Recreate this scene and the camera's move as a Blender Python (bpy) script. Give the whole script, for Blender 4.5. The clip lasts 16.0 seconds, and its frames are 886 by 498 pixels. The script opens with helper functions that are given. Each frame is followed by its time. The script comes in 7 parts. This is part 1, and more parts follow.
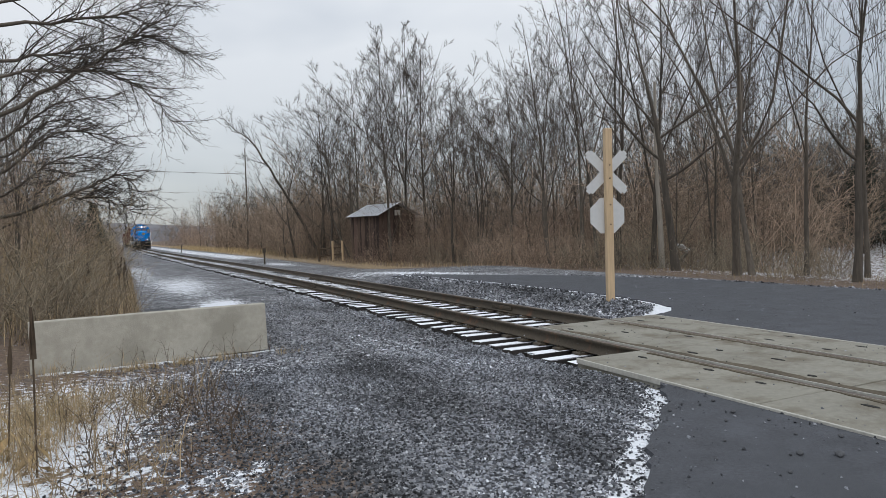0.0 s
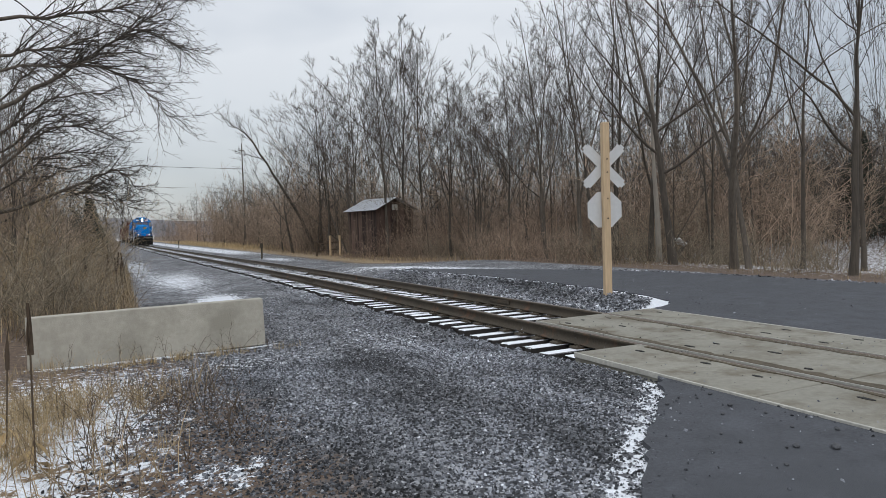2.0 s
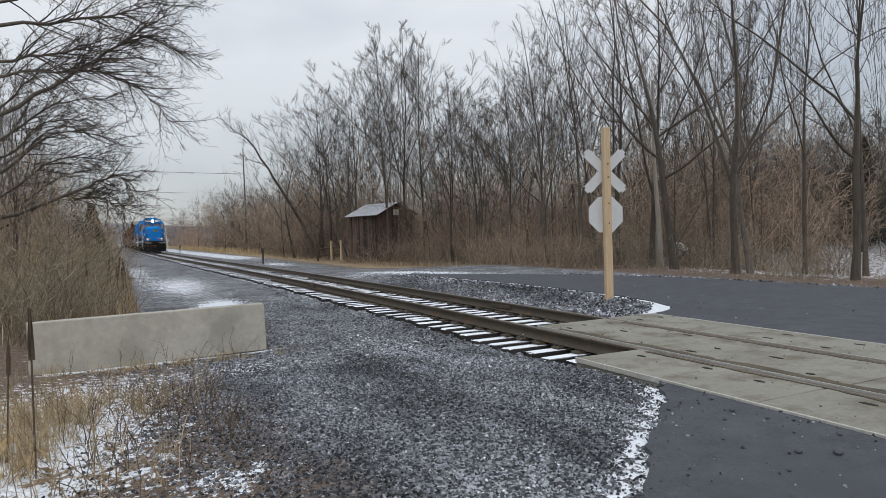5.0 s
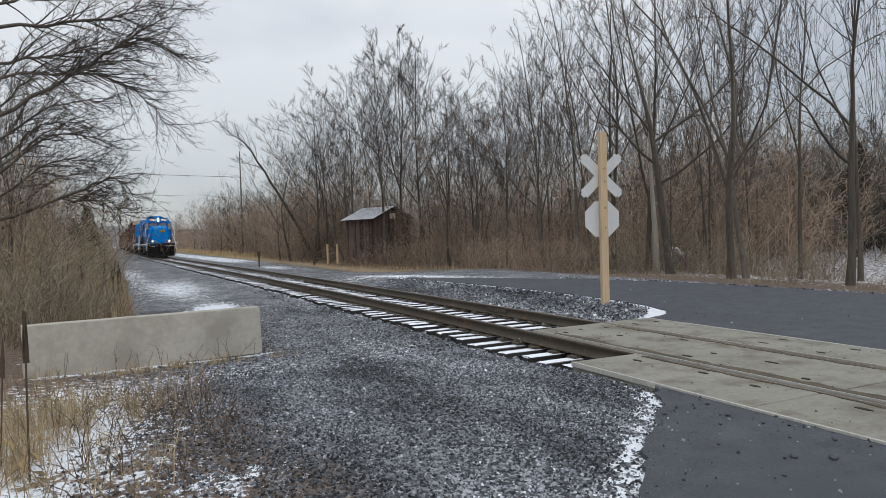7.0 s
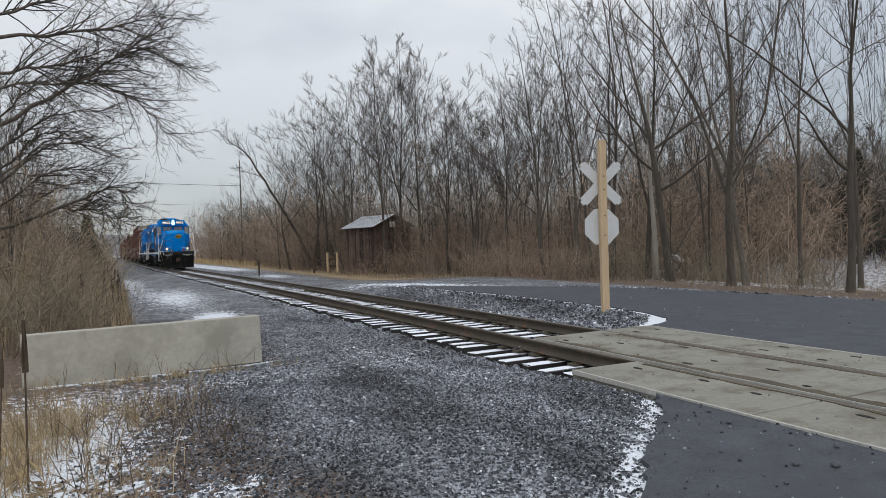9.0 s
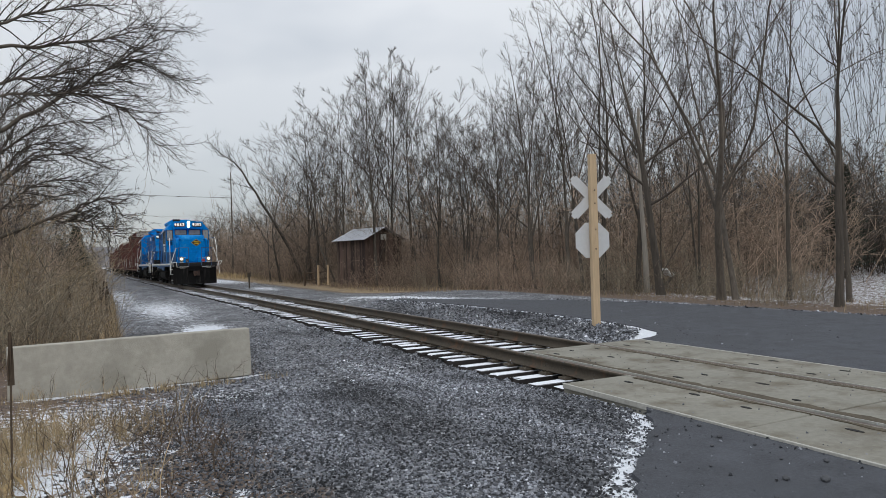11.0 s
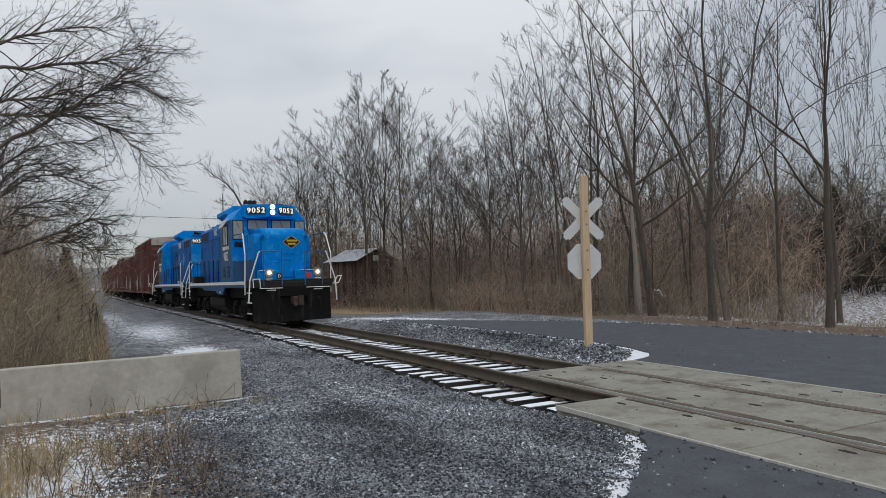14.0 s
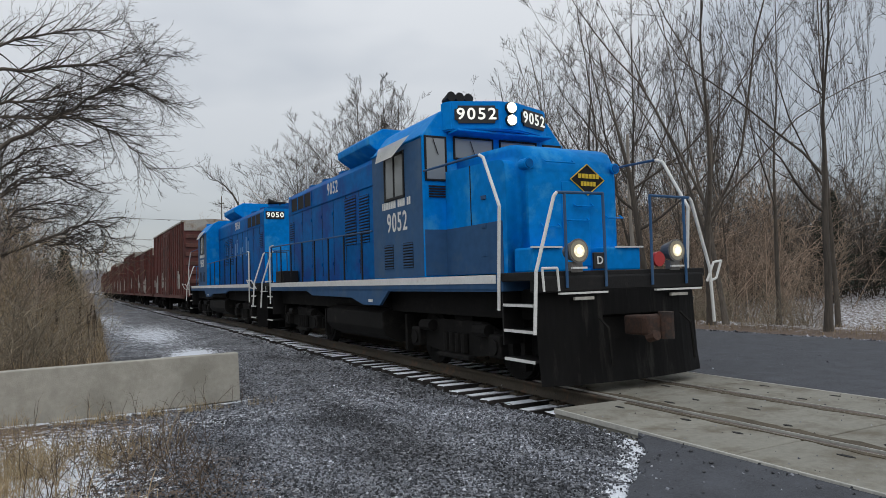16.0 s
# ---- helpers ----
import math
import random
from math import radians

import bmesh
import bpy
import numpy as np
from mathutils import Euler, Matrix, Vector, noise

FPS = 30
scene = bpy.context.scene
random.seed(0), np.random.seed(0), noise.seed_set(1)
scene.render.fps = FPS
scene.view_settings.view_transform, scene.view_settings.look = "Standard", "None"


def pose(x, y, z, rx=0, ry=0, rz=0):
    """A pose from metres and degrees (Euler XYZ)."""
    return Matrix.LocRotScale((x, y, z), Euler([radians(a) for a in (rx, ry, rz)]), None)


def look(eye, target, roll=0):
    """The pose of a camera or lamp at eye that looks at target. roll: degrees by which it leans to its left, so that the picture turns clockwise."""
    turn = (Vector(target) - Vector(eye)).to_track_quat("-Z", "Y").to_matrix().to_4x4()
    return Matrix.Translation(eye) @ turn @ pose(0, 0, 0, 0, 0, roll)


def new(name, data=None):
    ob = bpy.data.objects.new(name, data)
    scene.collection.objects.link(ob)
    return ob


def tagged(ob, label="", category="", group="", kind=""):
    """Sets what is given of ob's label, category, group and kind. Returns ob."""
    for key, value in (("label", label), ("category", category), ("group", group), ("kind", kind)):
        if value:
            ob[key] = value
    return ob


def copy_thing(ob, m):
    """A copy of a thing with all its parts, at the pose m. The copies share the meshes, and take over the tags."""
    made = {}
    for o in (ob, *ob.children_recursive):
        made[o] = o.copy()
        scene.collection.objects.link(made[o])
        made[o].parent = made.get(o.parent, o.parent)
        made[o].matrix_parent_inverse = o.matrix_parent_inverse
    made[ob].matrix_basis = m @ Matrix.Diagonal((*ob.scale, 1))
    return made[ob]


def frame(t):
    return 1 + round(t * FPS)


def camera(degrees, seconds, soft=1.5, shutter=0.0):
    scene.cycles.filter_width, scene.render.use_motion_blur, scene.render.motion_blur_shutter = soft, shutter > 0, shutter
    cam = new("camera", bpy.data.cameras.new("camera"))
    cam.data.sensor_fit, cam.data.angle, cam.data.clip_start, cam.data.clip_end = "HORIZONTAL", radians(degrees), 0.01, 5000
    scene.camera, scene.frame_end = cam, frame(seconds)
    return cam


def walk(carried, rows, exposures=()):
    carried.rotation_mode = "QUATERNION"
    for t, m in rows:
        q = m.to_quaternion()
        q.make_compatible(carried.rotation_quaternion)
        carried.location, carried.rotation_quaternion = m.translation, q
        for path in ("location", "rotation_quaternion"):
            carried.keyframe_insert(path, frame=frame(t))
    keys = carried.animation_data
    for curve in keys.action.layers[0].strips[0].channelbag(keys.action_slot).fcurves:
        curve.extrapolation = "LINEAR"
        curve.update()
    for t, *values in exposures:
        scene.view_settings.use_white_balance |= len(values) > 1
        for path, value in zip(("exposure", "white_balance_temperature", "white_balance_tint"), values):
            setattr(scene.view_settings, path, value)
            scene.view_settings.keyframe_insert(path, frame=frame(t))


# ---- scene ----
cam = camera(66.14, 16.0, soft=0.65)
EYE_Z = 1.55


def cam_row(t, rx, ry, rz):
    return (t, pose(0, 0, EYE_Z, rx, ry, rz))


walk(cam, [
    cam_row(0, 88.563, 1.820, -25.191), cam_row(0.5, 88.568, 1.845, -25.070), cam_row(1, 88.433, 1.926, -25.137),
    cam_row(1.5, 88.177, 2.011, -25.178), cam_row(2, 88.091, 1.969, -25.408), cam_row(2.5, 88.147, 1.911, -25.559),
    cam_row(3, 88.267, 1.818, -25.550), cam_row(3.5, 88.455, 1.986, -25.478), cam_row(4, 88.530, 1.987, -25.278),
    cam_row(6.5, 88.503, 1.865, -25.516), cam_row(7, 88.827, 1.789, -25.610), cam_row(7.5, 89.176, 1.960, -25.756),
    cam_row(8, 89.680, 1.991, -25.488), cam_row(8.5, 89.702, 2.001, -25.383), cam_row(9, 89.509, 1.952, -25.623),
    cam_row(11.5, 91.063, 1.778, -26.544), cam_row(12, 91.497, 1.858, -26.703), cam_row(12.5, 91.672, 1.841, -26.722),
    cam_row(13, 91.990, 1.740, -26.843), cam_row(13.5, 92.125, 1.741, -27.031), cam_row(14, 92.330, 1.758, -27.017),
    cam_row(14.5, 92.563, 1.734, -27.235), cam_row(15, 92.643, 1.617, -27.110), cam_row(15.5, 92.604, 1.741, -27.011),
    cam_row(16, 92.594, 1.622, -27.130),
], exposures=[(0, 0.0), (7.5, 0.0), (9, -0.06), (11.5, -0.1), (13, -0.2), (14.5, -0.21), (16, -0.22)])

# ---- sky and sun: an overcast winter day ----
world = bpy.data.worlds.new("overcast_sky")
scene.world = world
world.use_nodes = True
wn, wl = world.node_tree.nodes, world.node_tree.links
wn.clear()


def wnode(kind, **sets):
    n = wn.new(kind)
    for k, v in sets.items():
        n.inputs[k].default_value = v
    return n


w_out, w_bg = wn.new("ShaderNodeOutputWorld"), wn.new("ShaderNodeBackground")
w_sky = wn.new("ShaderNodeTexSky")
w_sky.sky_type, w_sky.sun_disc, w_sky.sun_elevation, w_sky.sun_rotation = "NISHITA", False, radians(32), radians(200)
w_co = wn.new("ShaderNodeTexCoord")
w_sep = wn.new("ShaderNodeSeparateXYZ")
wl.new(w_co.outputs["Generated"], w_sep.inputs[0])
# overcast vault: brighter overhead than at the horizon
w_grad = wn.new("ShaderNodeMapRange")
for k, v in (("From Min", 0.0), ("From Max", 1.0), ("To Min", 0.42), ("To Max", 1.25)):
    w_grad.inputs[k].default_value = v
wl.new(w_sep.outputs["Z"], w_grad.inputs["Value"])
w_map = wn.new("ShaderNodeMapping")
w_map.inputs["Scale"].default_value = (1.0, 1.0, 2.6)
wl.new(w_co.outputs["Generated"], w_map.inputs[0])
w_noise = wnode("ShaderNodeTexNoise", Scale=1.7, Detail=4.0, Roughness=0.45)
wl.new(w_map.outputs[0], w_noise.inputs["Vector"])
w_ramp = wn.new("ShaderNodeValToRGB")
w_ramp.color_ramp.elements[0].position, w_ramp.color_ramp.elements[0].color = 0.42, (0.745, 0.80, 0.875, 1)
w_ramp.color_ramp.elements[1].position, w_ramp.color_ramp.elements[1].color = 0.60, (1.10, 1.13, 1.165, 1)
wl.new(w_noise.outputs["Fac"], w_ramp.inputs[0])
w_mul = wn.new("ShaderNodeVectorMath")
w_mul.operation = "SCALE"
wl.new(w_ramp.outputs[0], w_mul.inputs[0])
wl.new(w_grad.outputs[0], w_mul.inputs["Scale"])
w_dim = wn.new("ShaderNodeVectorMath")
w_dim.operation = "SCALE"
w_dim.inputs["Scale"].default_value = 0.018
wl.new(w_sky.outputs[0], w_dim.inputs[0])
w_add = wn.new("ShaderNodeVectorMath")
wl.new(w_mul.outputs[0], w_add.inputs[0])
wl.new(w_dim.outputs[0], w_add.inputs[1])
wl.new(w_add.outputs[0], w_bg.inputs["Color"])
w_bg.inputs["Strength"].default_value = 1.0
wl.new(w_bg.outputs[0], w_out.inputs[0])

sun_data = bpy.data.lights.new("sun", "SUN")
sun_data.energy, sun_data.angle, sun_data.color = 0.55, radians(18), (1.0, 0.97, 0.93)
sun = new("sun", sun_data)
sun.matrix_world = look((0, 0, 30), (10, 22, 0))

# ---- materials ----


def material(name, colour, rough=0.8, metal=0.0, vary=0.25, scale=6.0, bump=0.0, bump_scale=40.0, stain=None, stain_scale=1.5,
             stain_at=0.6, spec=0.5, per_object=0.0, per_island=0.0, snow=0.0, streak=False):
    """A procedural surface: colour with grain at two scales, optional stains, bump, and snow on what faces up."""
    m = bpy.data.materials.new(name)
    m.use_nodes = True
    n, l = m.node_tree.nodes, m.node_tree.links
    b = n["Principled BSDF"]
    b.inputs["Roughness"].default_value, b.inputs["Metallic"].default_value = rough, metal
    b.inputs["Specular IOR Level"].default_value = spec
    co = n.new("ShaderNodeTexCoord")
    src = co.outputs["Object"]
    if streak:
        mp = n.new("ShaderNodeMapping")
        mp.inputs["Scale"].default_value = (1, 1, 0.12)
        l.new(src, mp.inputs[0])
        src = mp.outputs[0]
    fine = n.new("ShaderNodeTexNoise")
    fine.inputs["Scale"].default_value, fine.inputs["Detail"].default_value = scale * 6, 6
    wide = n.new("ShaderNodeTexNoise")
    wide.inputs["Scale"].default_value, wide.inputs["Detail"].default_value = scale * 0.4, 4
    l.new(src, fine.inputs["Vector"]), l.new(src, wide.inputs["Vector"])
    add = n.new("ShaderNodeMath")
    l.new(fine.outputs["Fac"], add.inputs[0]), l.new(wide.outputs["Fac"], add.inputs[1])
    rng = n.new("ShaderNodeMapRange")
    for k, v in (("From Min", 0.6), ("From Max", 1.4), ("To Min", 1 - vary), ("To Max", 1 + vary)):
        rng.inputs[k].default_value = v
    l.new(add.outputs[0], rng.inputs["Value"])
    last = rng.outputs[0]
    if per_object:
        info = n.new("ShaderNodeObjectInfo")
        r2 = n.new("ShaderNodeMapRange")
        r2.inputs["To Min"].default_value, r2.inputs["To Max"].default_value = 1 - per_object, 1 + per_object
        l.new(info.outputs["Random"], r2.inputs["Value"])
        mul = n.new("ShaderNodeMath")
        mul.operation = "MULTIPLY"
        l.new(last, mul.inputs[0]), l.new(r2.outputs[0], mul.inputs[1])
        last = mul.outputs[0]
    if per_island:
        gi = n.new("ShaderNodeNewGeometry")
        r3 = n.new("ShaderNodeMapRange")
        r3.inputs["To Min"].default_value, r3.inputs["To Max"].default_value = 1 - per_island, 1 + per_island
        l.new(gi.outputs["Random Per Island"], r3.inputs["Value"])
        mul = n.new("ShaderNodeMath")
        mul.operation = "MULTIPLY"
        l.new(last, mul.inputs[0]), l.new(r3.outputs[0], mul.inputs[1])
        last = mul.outputs[0]
    sc = n.new("ShaderNodeVectorMath")
    sc.operation = "SCALE"
    sc.inputs[0].default_value = colour
    l.new(last, sc.inputs["Scale"])
    col = sc.outputs[0]
    if stain:
        st = n.new("ShaderNodeTexNoise")
        st.inputs["Scale"].default_value, st.inputs["Detail"].default_value, st.inputs["Roughness"].default_value = stain_scale, 7, 0.65
        l.new(src, st.inputs["Vector"])
        sr = n.new("ShaderNodeMapRange")
        sr.inputs["From Min"].default_value, sr.inputs["From Max"].default_value = stain_at - 0.06, stain_at + 0.1
        l.new(st.outputs["Fac"], sr.inputs["Value"])
        mx = n.new("ShaderNodeMix")
        mx.data_type = "RGBA"
        l.new(sr.outputs[0], mx.inputs["Factor"]), l.new(col, mx.inputs["A"])
        mx.inputs["B"].default_value = (*stain, 1)
        col = mx.outputs["Result"]
    if snow:
        geo = n.new("ShaderNodeNewGeometry")
        sp = n.new("ShaderNodeSeparateXYZ")
        l.new(geo.outputs["Normal"], sp.inputs[0])
        up = n.new("ShaderNodeMapRange")
        up.inputs["From Min"].default_value, up.inputs["From Max"].default_value = 0.6, 0.8
        l.new(sp.outputs["Z"], up.inputs["Value"])
        sn = n.new("ShaderNodeTexNoise")
        sn.inputs["Scale"].default_value, sn.inputs["Detail"].default_value = 7, 6
        l.new(geo.outputs["Position"], sn.inputs["Vector"])
        sr = n.new("ShaderNodeMapRange")
        sr.inputs["From Min"].default_value, sr.inputs["From Max"].default_value = 0.62 - 0.35 * snow, 0.68 - 0.35 * snow
        l.new(sn.outputs["Fac"], sr.inputs["Value"])
        mu = n.new("ShaderNodeMath")
        mu.operation = "MULTIPLY"
        l.new(up.outputs[0], mu.inputs[0]), l.new(sr.outputs[0], mu.inputs[1])
        mx = n.new("ShaderNodeMix")
        mx.data_type = "RGBA"
        l.new(mu.outputs[0], mx.inputs["Factor"]), l.new(col, mx.inputs["A"])
        mx.inputs["B"].default_value = (0.82, 0.85, 0.9, 1)
        col = mx.outputs["Result"]
    l.new(col, b.inputs["Base Color"])
    if bump:
        bt = n.new("ShaderNodeTexNoise")
        bt.inputs["Scale"].default_value, bt.inputs["Detail"].default_value = bump_scale, 6
        l.new(src, bt.inputs["Vector"])
        bn = n.new("ShaderNodeBump")
        bn.inputs["Strength"].default_value, bn.inputs["Distance"].default_value = bump, 0.02
        l.new(bt.outputs["Fac"], bn.inputs["Height"]), l.new(bn.outputs[0], b.inputs["Normal"])
    return m


def glow(name, colour, strength):
    m = bpy.data.materials.new(name)
    m.use_nodes = True
    b = m.node_tree.nodes["Principled BSDF"]
    b.inputs["Base Color"].default_value = (*colour, 1)
    b.inputs["Emission Color"].default_value, b.inputs["Emission Strength"].default_value = (*colour, 1), strength
    return m


M_BARK = material("grey_brown_bark", (0.088, 0.074, 0.060), 0.95, vary=0.6, scale=3, bump=0.8, bump_scale=25, per_object=0.3, streak=True)
M_TWIG = material("dark_twigs", (0.064, 0.053, 0.043), 0.95, vary=0.3, per_object=0.2, per_island=0.55)
M_PALE = material("pale_bark", (0.30, 0.27, 0.23), 0.95, vary=0.3, scale=3, bump=0.4, streak=True)
M_BRUSH = material("reddish_brush", (0.29, 0.212, 0.156), 0.95, vary=0.35, scale=1.2, per_object=0.25, per_island=0.7)
M_SAPLING = material("sapling_stems", (0.295, 0.222, 0.163), 0.95, vary=0.35, scale=0.6, per_object=0.3, per_island=0.7)
M_BRUSHGREY = material("grey_brush", (0.26, 0.215, 0.155), 0.95, vary=0.35, scale=1.2, per_object=0.2, per_island=0.7)
M_GRASS = material("dry_grass", (0.42, 0.32, 0.18), 0.9, vary=0.35, scale=2, per_object=0.2, per_island=0.45)
M_TAN = material("tan_weeds", (0.34, 0.255, 0.155), 0.95, vary=0.35, scale=1.0, per_object=0.2, per_island=0.55)
M_STALK = material("dead_stalk", (0.085, 0.060, 0.040), 0.95, vary=0.3)
M_RUST = material("rail_rust", (0.072, 0.058, 0.041), 0.75, 0.2, vary=0.35, scale=4, bump=0.3, stain=(0.15, 0.08, 0.045), stain_scale=3, stain_at=0.62)
M_RAILTOP = material("rail_head", (0.15, 0.12, 0.095), 0.45, 0.6, vary=0.3, scale=5)
M_TIE = material("snowy_tie", (0.030, 0.026, 0.024), 0.95, vary=0.4, scale=4, bump=0.5, snow=1.0, per_object=0.3)
M_CONC = material("crossing_concrete", (0.240, 0.230, 0.193), 0.9, vary=0.22, scale=2.5, bump=0.25, bump_scale=90, stain=(0.140, 0.122, 0.090), stain_scale=1.6, stain_at=0.53)
M_BARRIER = material("barrier_concrete", (0.395, 0.372, 0.318), 0.92, vary=0.16, scale=2.0, bump=0.3, bump_scale=60, stain=(0.30, 0.282, 0.235), stain_scale=1.1, stain_at=0.55)
M_EDGE = material("pale_panel_edge", (0.42, 0.41, 0.37), 0.8, vary=0.3, scale=4)
M_DIRT = material("packed_brown_dirt", (0.085, 0.068, 0.045), 0.95, vary=0.4, scale=5, bump=0.4)
M_DARK = material("black_void", (0.012, 0.011, 0.010), 0.9)
M_ASPHALT = material("wet_asphalt", (0.055, 0.059, 0.070), 0.72, vary=0.5, scale=7.0, bump=0.5, bump_scale=160, stain=(0.048, 0.052, 0.061), stain_scale=0.6, stain_at=0.55)
M_STONE = material("ballast_stone", (0.075, 0.078, 0.085), 0.9, vary=0.5, scale=9)
M_POST = material("new_timber", (0.55, 0.405, 0.255), 0.8, vary=0.2, scale=4, bump=0.2, streak=True, stain=(0.42, 0.27, 0.13), stain_scale=2.0, stain_at=0.66)
M_SIGN = material("bare_aluminium", (0.62, 0.63, 0.64), 0.6, 0.25, vary=0.08, scale=2)
M_BLUE = material("weathered_blue_paint", (0.0, 0.228, 0.67), 0.55, vary=0.2, scale=1.2, bump=0.05, bump_scale=5, stain=(0.045, 0.33, 0.68), stain_scale=1.9, stain_at=0.59, spec=0.07)
# greyer, darker blue for the sill, lower panels and cab sides
M_BLUEGREY = material("grey_blue_paint", (0.042, 0.105, 0.215), 0.55, vary=0.16, scale=1.2, stain=(0.070, 0.125, 0.21), stain_scale=1.4, stain_at=0.56, spec=0.12)
# the hood blue at about half the brightness of the nose and hood end
M_BLUEHOOD = material("dark_blue_hood_paint", (0.0, 0.122, 0.38), 0.55, vary=0.28, scale=0.9, bump=0.05, bump_scale=4, stain=(0.018, 0.075, 0.27), stain_scale=0.9, stain_at=0.52, spec=0.06)
M_BLACK = material("sooty_black", (0.010, 0.0095, 0.0095), 0.6, vary=0.4, scale=3, bump=0.2, stain=(0.022, 0.02, 0.018), stain_scale=2.5, stain_at=0.62, spec=0.3)
M_PILOT = material("scraped_black_pilot", (0.0085, 0.008, 0.008), 0.6, vary=0.6, scale=2.5, bump=0.5, bump_scale=10, stain=(0.055, 0.051, 0.046), stain_scale=5.0, stain_at=0.62, spec=0.3, streak=True)
M_UNDER = material("underframe_grime", (0.0105, 0.0098, 0.009), 0.85, vary=0.4, scale=3, bump=0.2, stain=(0.035, 0.031, 0.027), stain_scale=3, stain_at=0.64, spec=0.2)
M_WHITE = material("white_paint", (0.74, 0.74, 0.71), 0.6, vary=0.12, scale=5, stain=(0.5, 0.48, 0.43), stain_scale=4, stain_at=0.64)
M_YELLOW = material("yellow_paint", (0.72, 0.50, 0.03), 0.6, vary=0.1)
M_RED = material("red_lens", (0.42, 0.03, 0.03), 0.4, vary=0.1)
M_BOXCAR = material("oxide_red_paint", (0.112, 0.030, 0.024), 0.75, vary=0.25, scale=0.8, stain=(0.060, 0.026, 0.022), stain_scale=1.1, stain_at=0.55, per_object=0.12)
M_BOXEND = material("weathered_brown_paint", (0.13, 0.050, 0.038), 0.8, vary=0.3, scale=1.0, stain=(0.075, 0.04, 0.03), stain_scale=1.4, stain_at=0.55)
M_GALV = material("galvanised_roof", (0.42, 0.40, 0.36), 0.6, 0.3, vary=0.2, scale=2, stain=(0.24, 0.16, 0.10), stain_scale=1.6, stain_at=0.56)
M_GRAFF = material("faded_marking", (0.42, 0.40, 0.36), 0.8, vary=0.35, scale=3)
M_PATCH = material("sun_bleached_patch", (0.12, 0.27, 0.50), 0.7, vary=0.3, scale=3)
M_COUPLER = material("coupler_rust", (0.060, 0.031, 0.021), 0.85, vary=0.4, scale=5, bump=0.3, stain=(0.025, 0.02, 0.018), stain_scale=4, stain_at=0.52)
M_STEEL = material("wheel_steel", (0.20, 0.19, 0.18), 0.5, 0.6, vary=0.3)
M_SHED = material("old_barn_boards", (0.070, 0.045, 0.036), 0.95, vary=0.5, scale=2.0, bump=0.4, streak=True, stain=(0.17, 0.12, 0.085), stain_scale=1.2, stain_at=0.6, per_object=0.6)
M_TINROOF = material("snowy_tin_roof", (0.16, 0.14, 0.125), 0.7, 0.2, vary=0.4, scale=2, snow=0.8)
M_HILL = material("distant_woods", (0.17, 0.17, 0.185), 1.0, vary=0.2, scale=0.02)
M_CONIFER = material("dark_needles", (0.025, 0.034, 0.022), 0.9, vary=0.4, scale=2)
M_BIN = material("white_tarp", (0.75, 0.75, 0.73), 0.7)
M_LAMP = glow("lit_lamp", (1.0, 0.86, 0.60), 0.62)
M_BULB = glow("lit_bulb", (1.0, 0.90, 0.66), 60.0)
M_CHROME = material("dull_reflector", (0.40, 0.36, 0.27), 0.4, 0.5, vary=0.2)
M_BOARD = material("black_board", (0.010, 0.010, 0.011), 0.4)
M_DIGIT = glow("lit_digits", (0.95, 0.92, 0.80), 0.75)
M_GLASS = bpy.data.materials.new("reflection_grey_cab_glass")
M_GLASS.use_nodes = True
_g = M_GLASS.node_tree.nodes["Principled BSDF"]
# pale grey base paints in the sky and trees reflected by the panes
_g.inputs["Base Color"].default_value, _g.inputs["Roughness"].default_value = (0.26, 0.275, 0.27, 1), 0.06
_g.inputs["Specular IOR Level"].default_value = 0.9


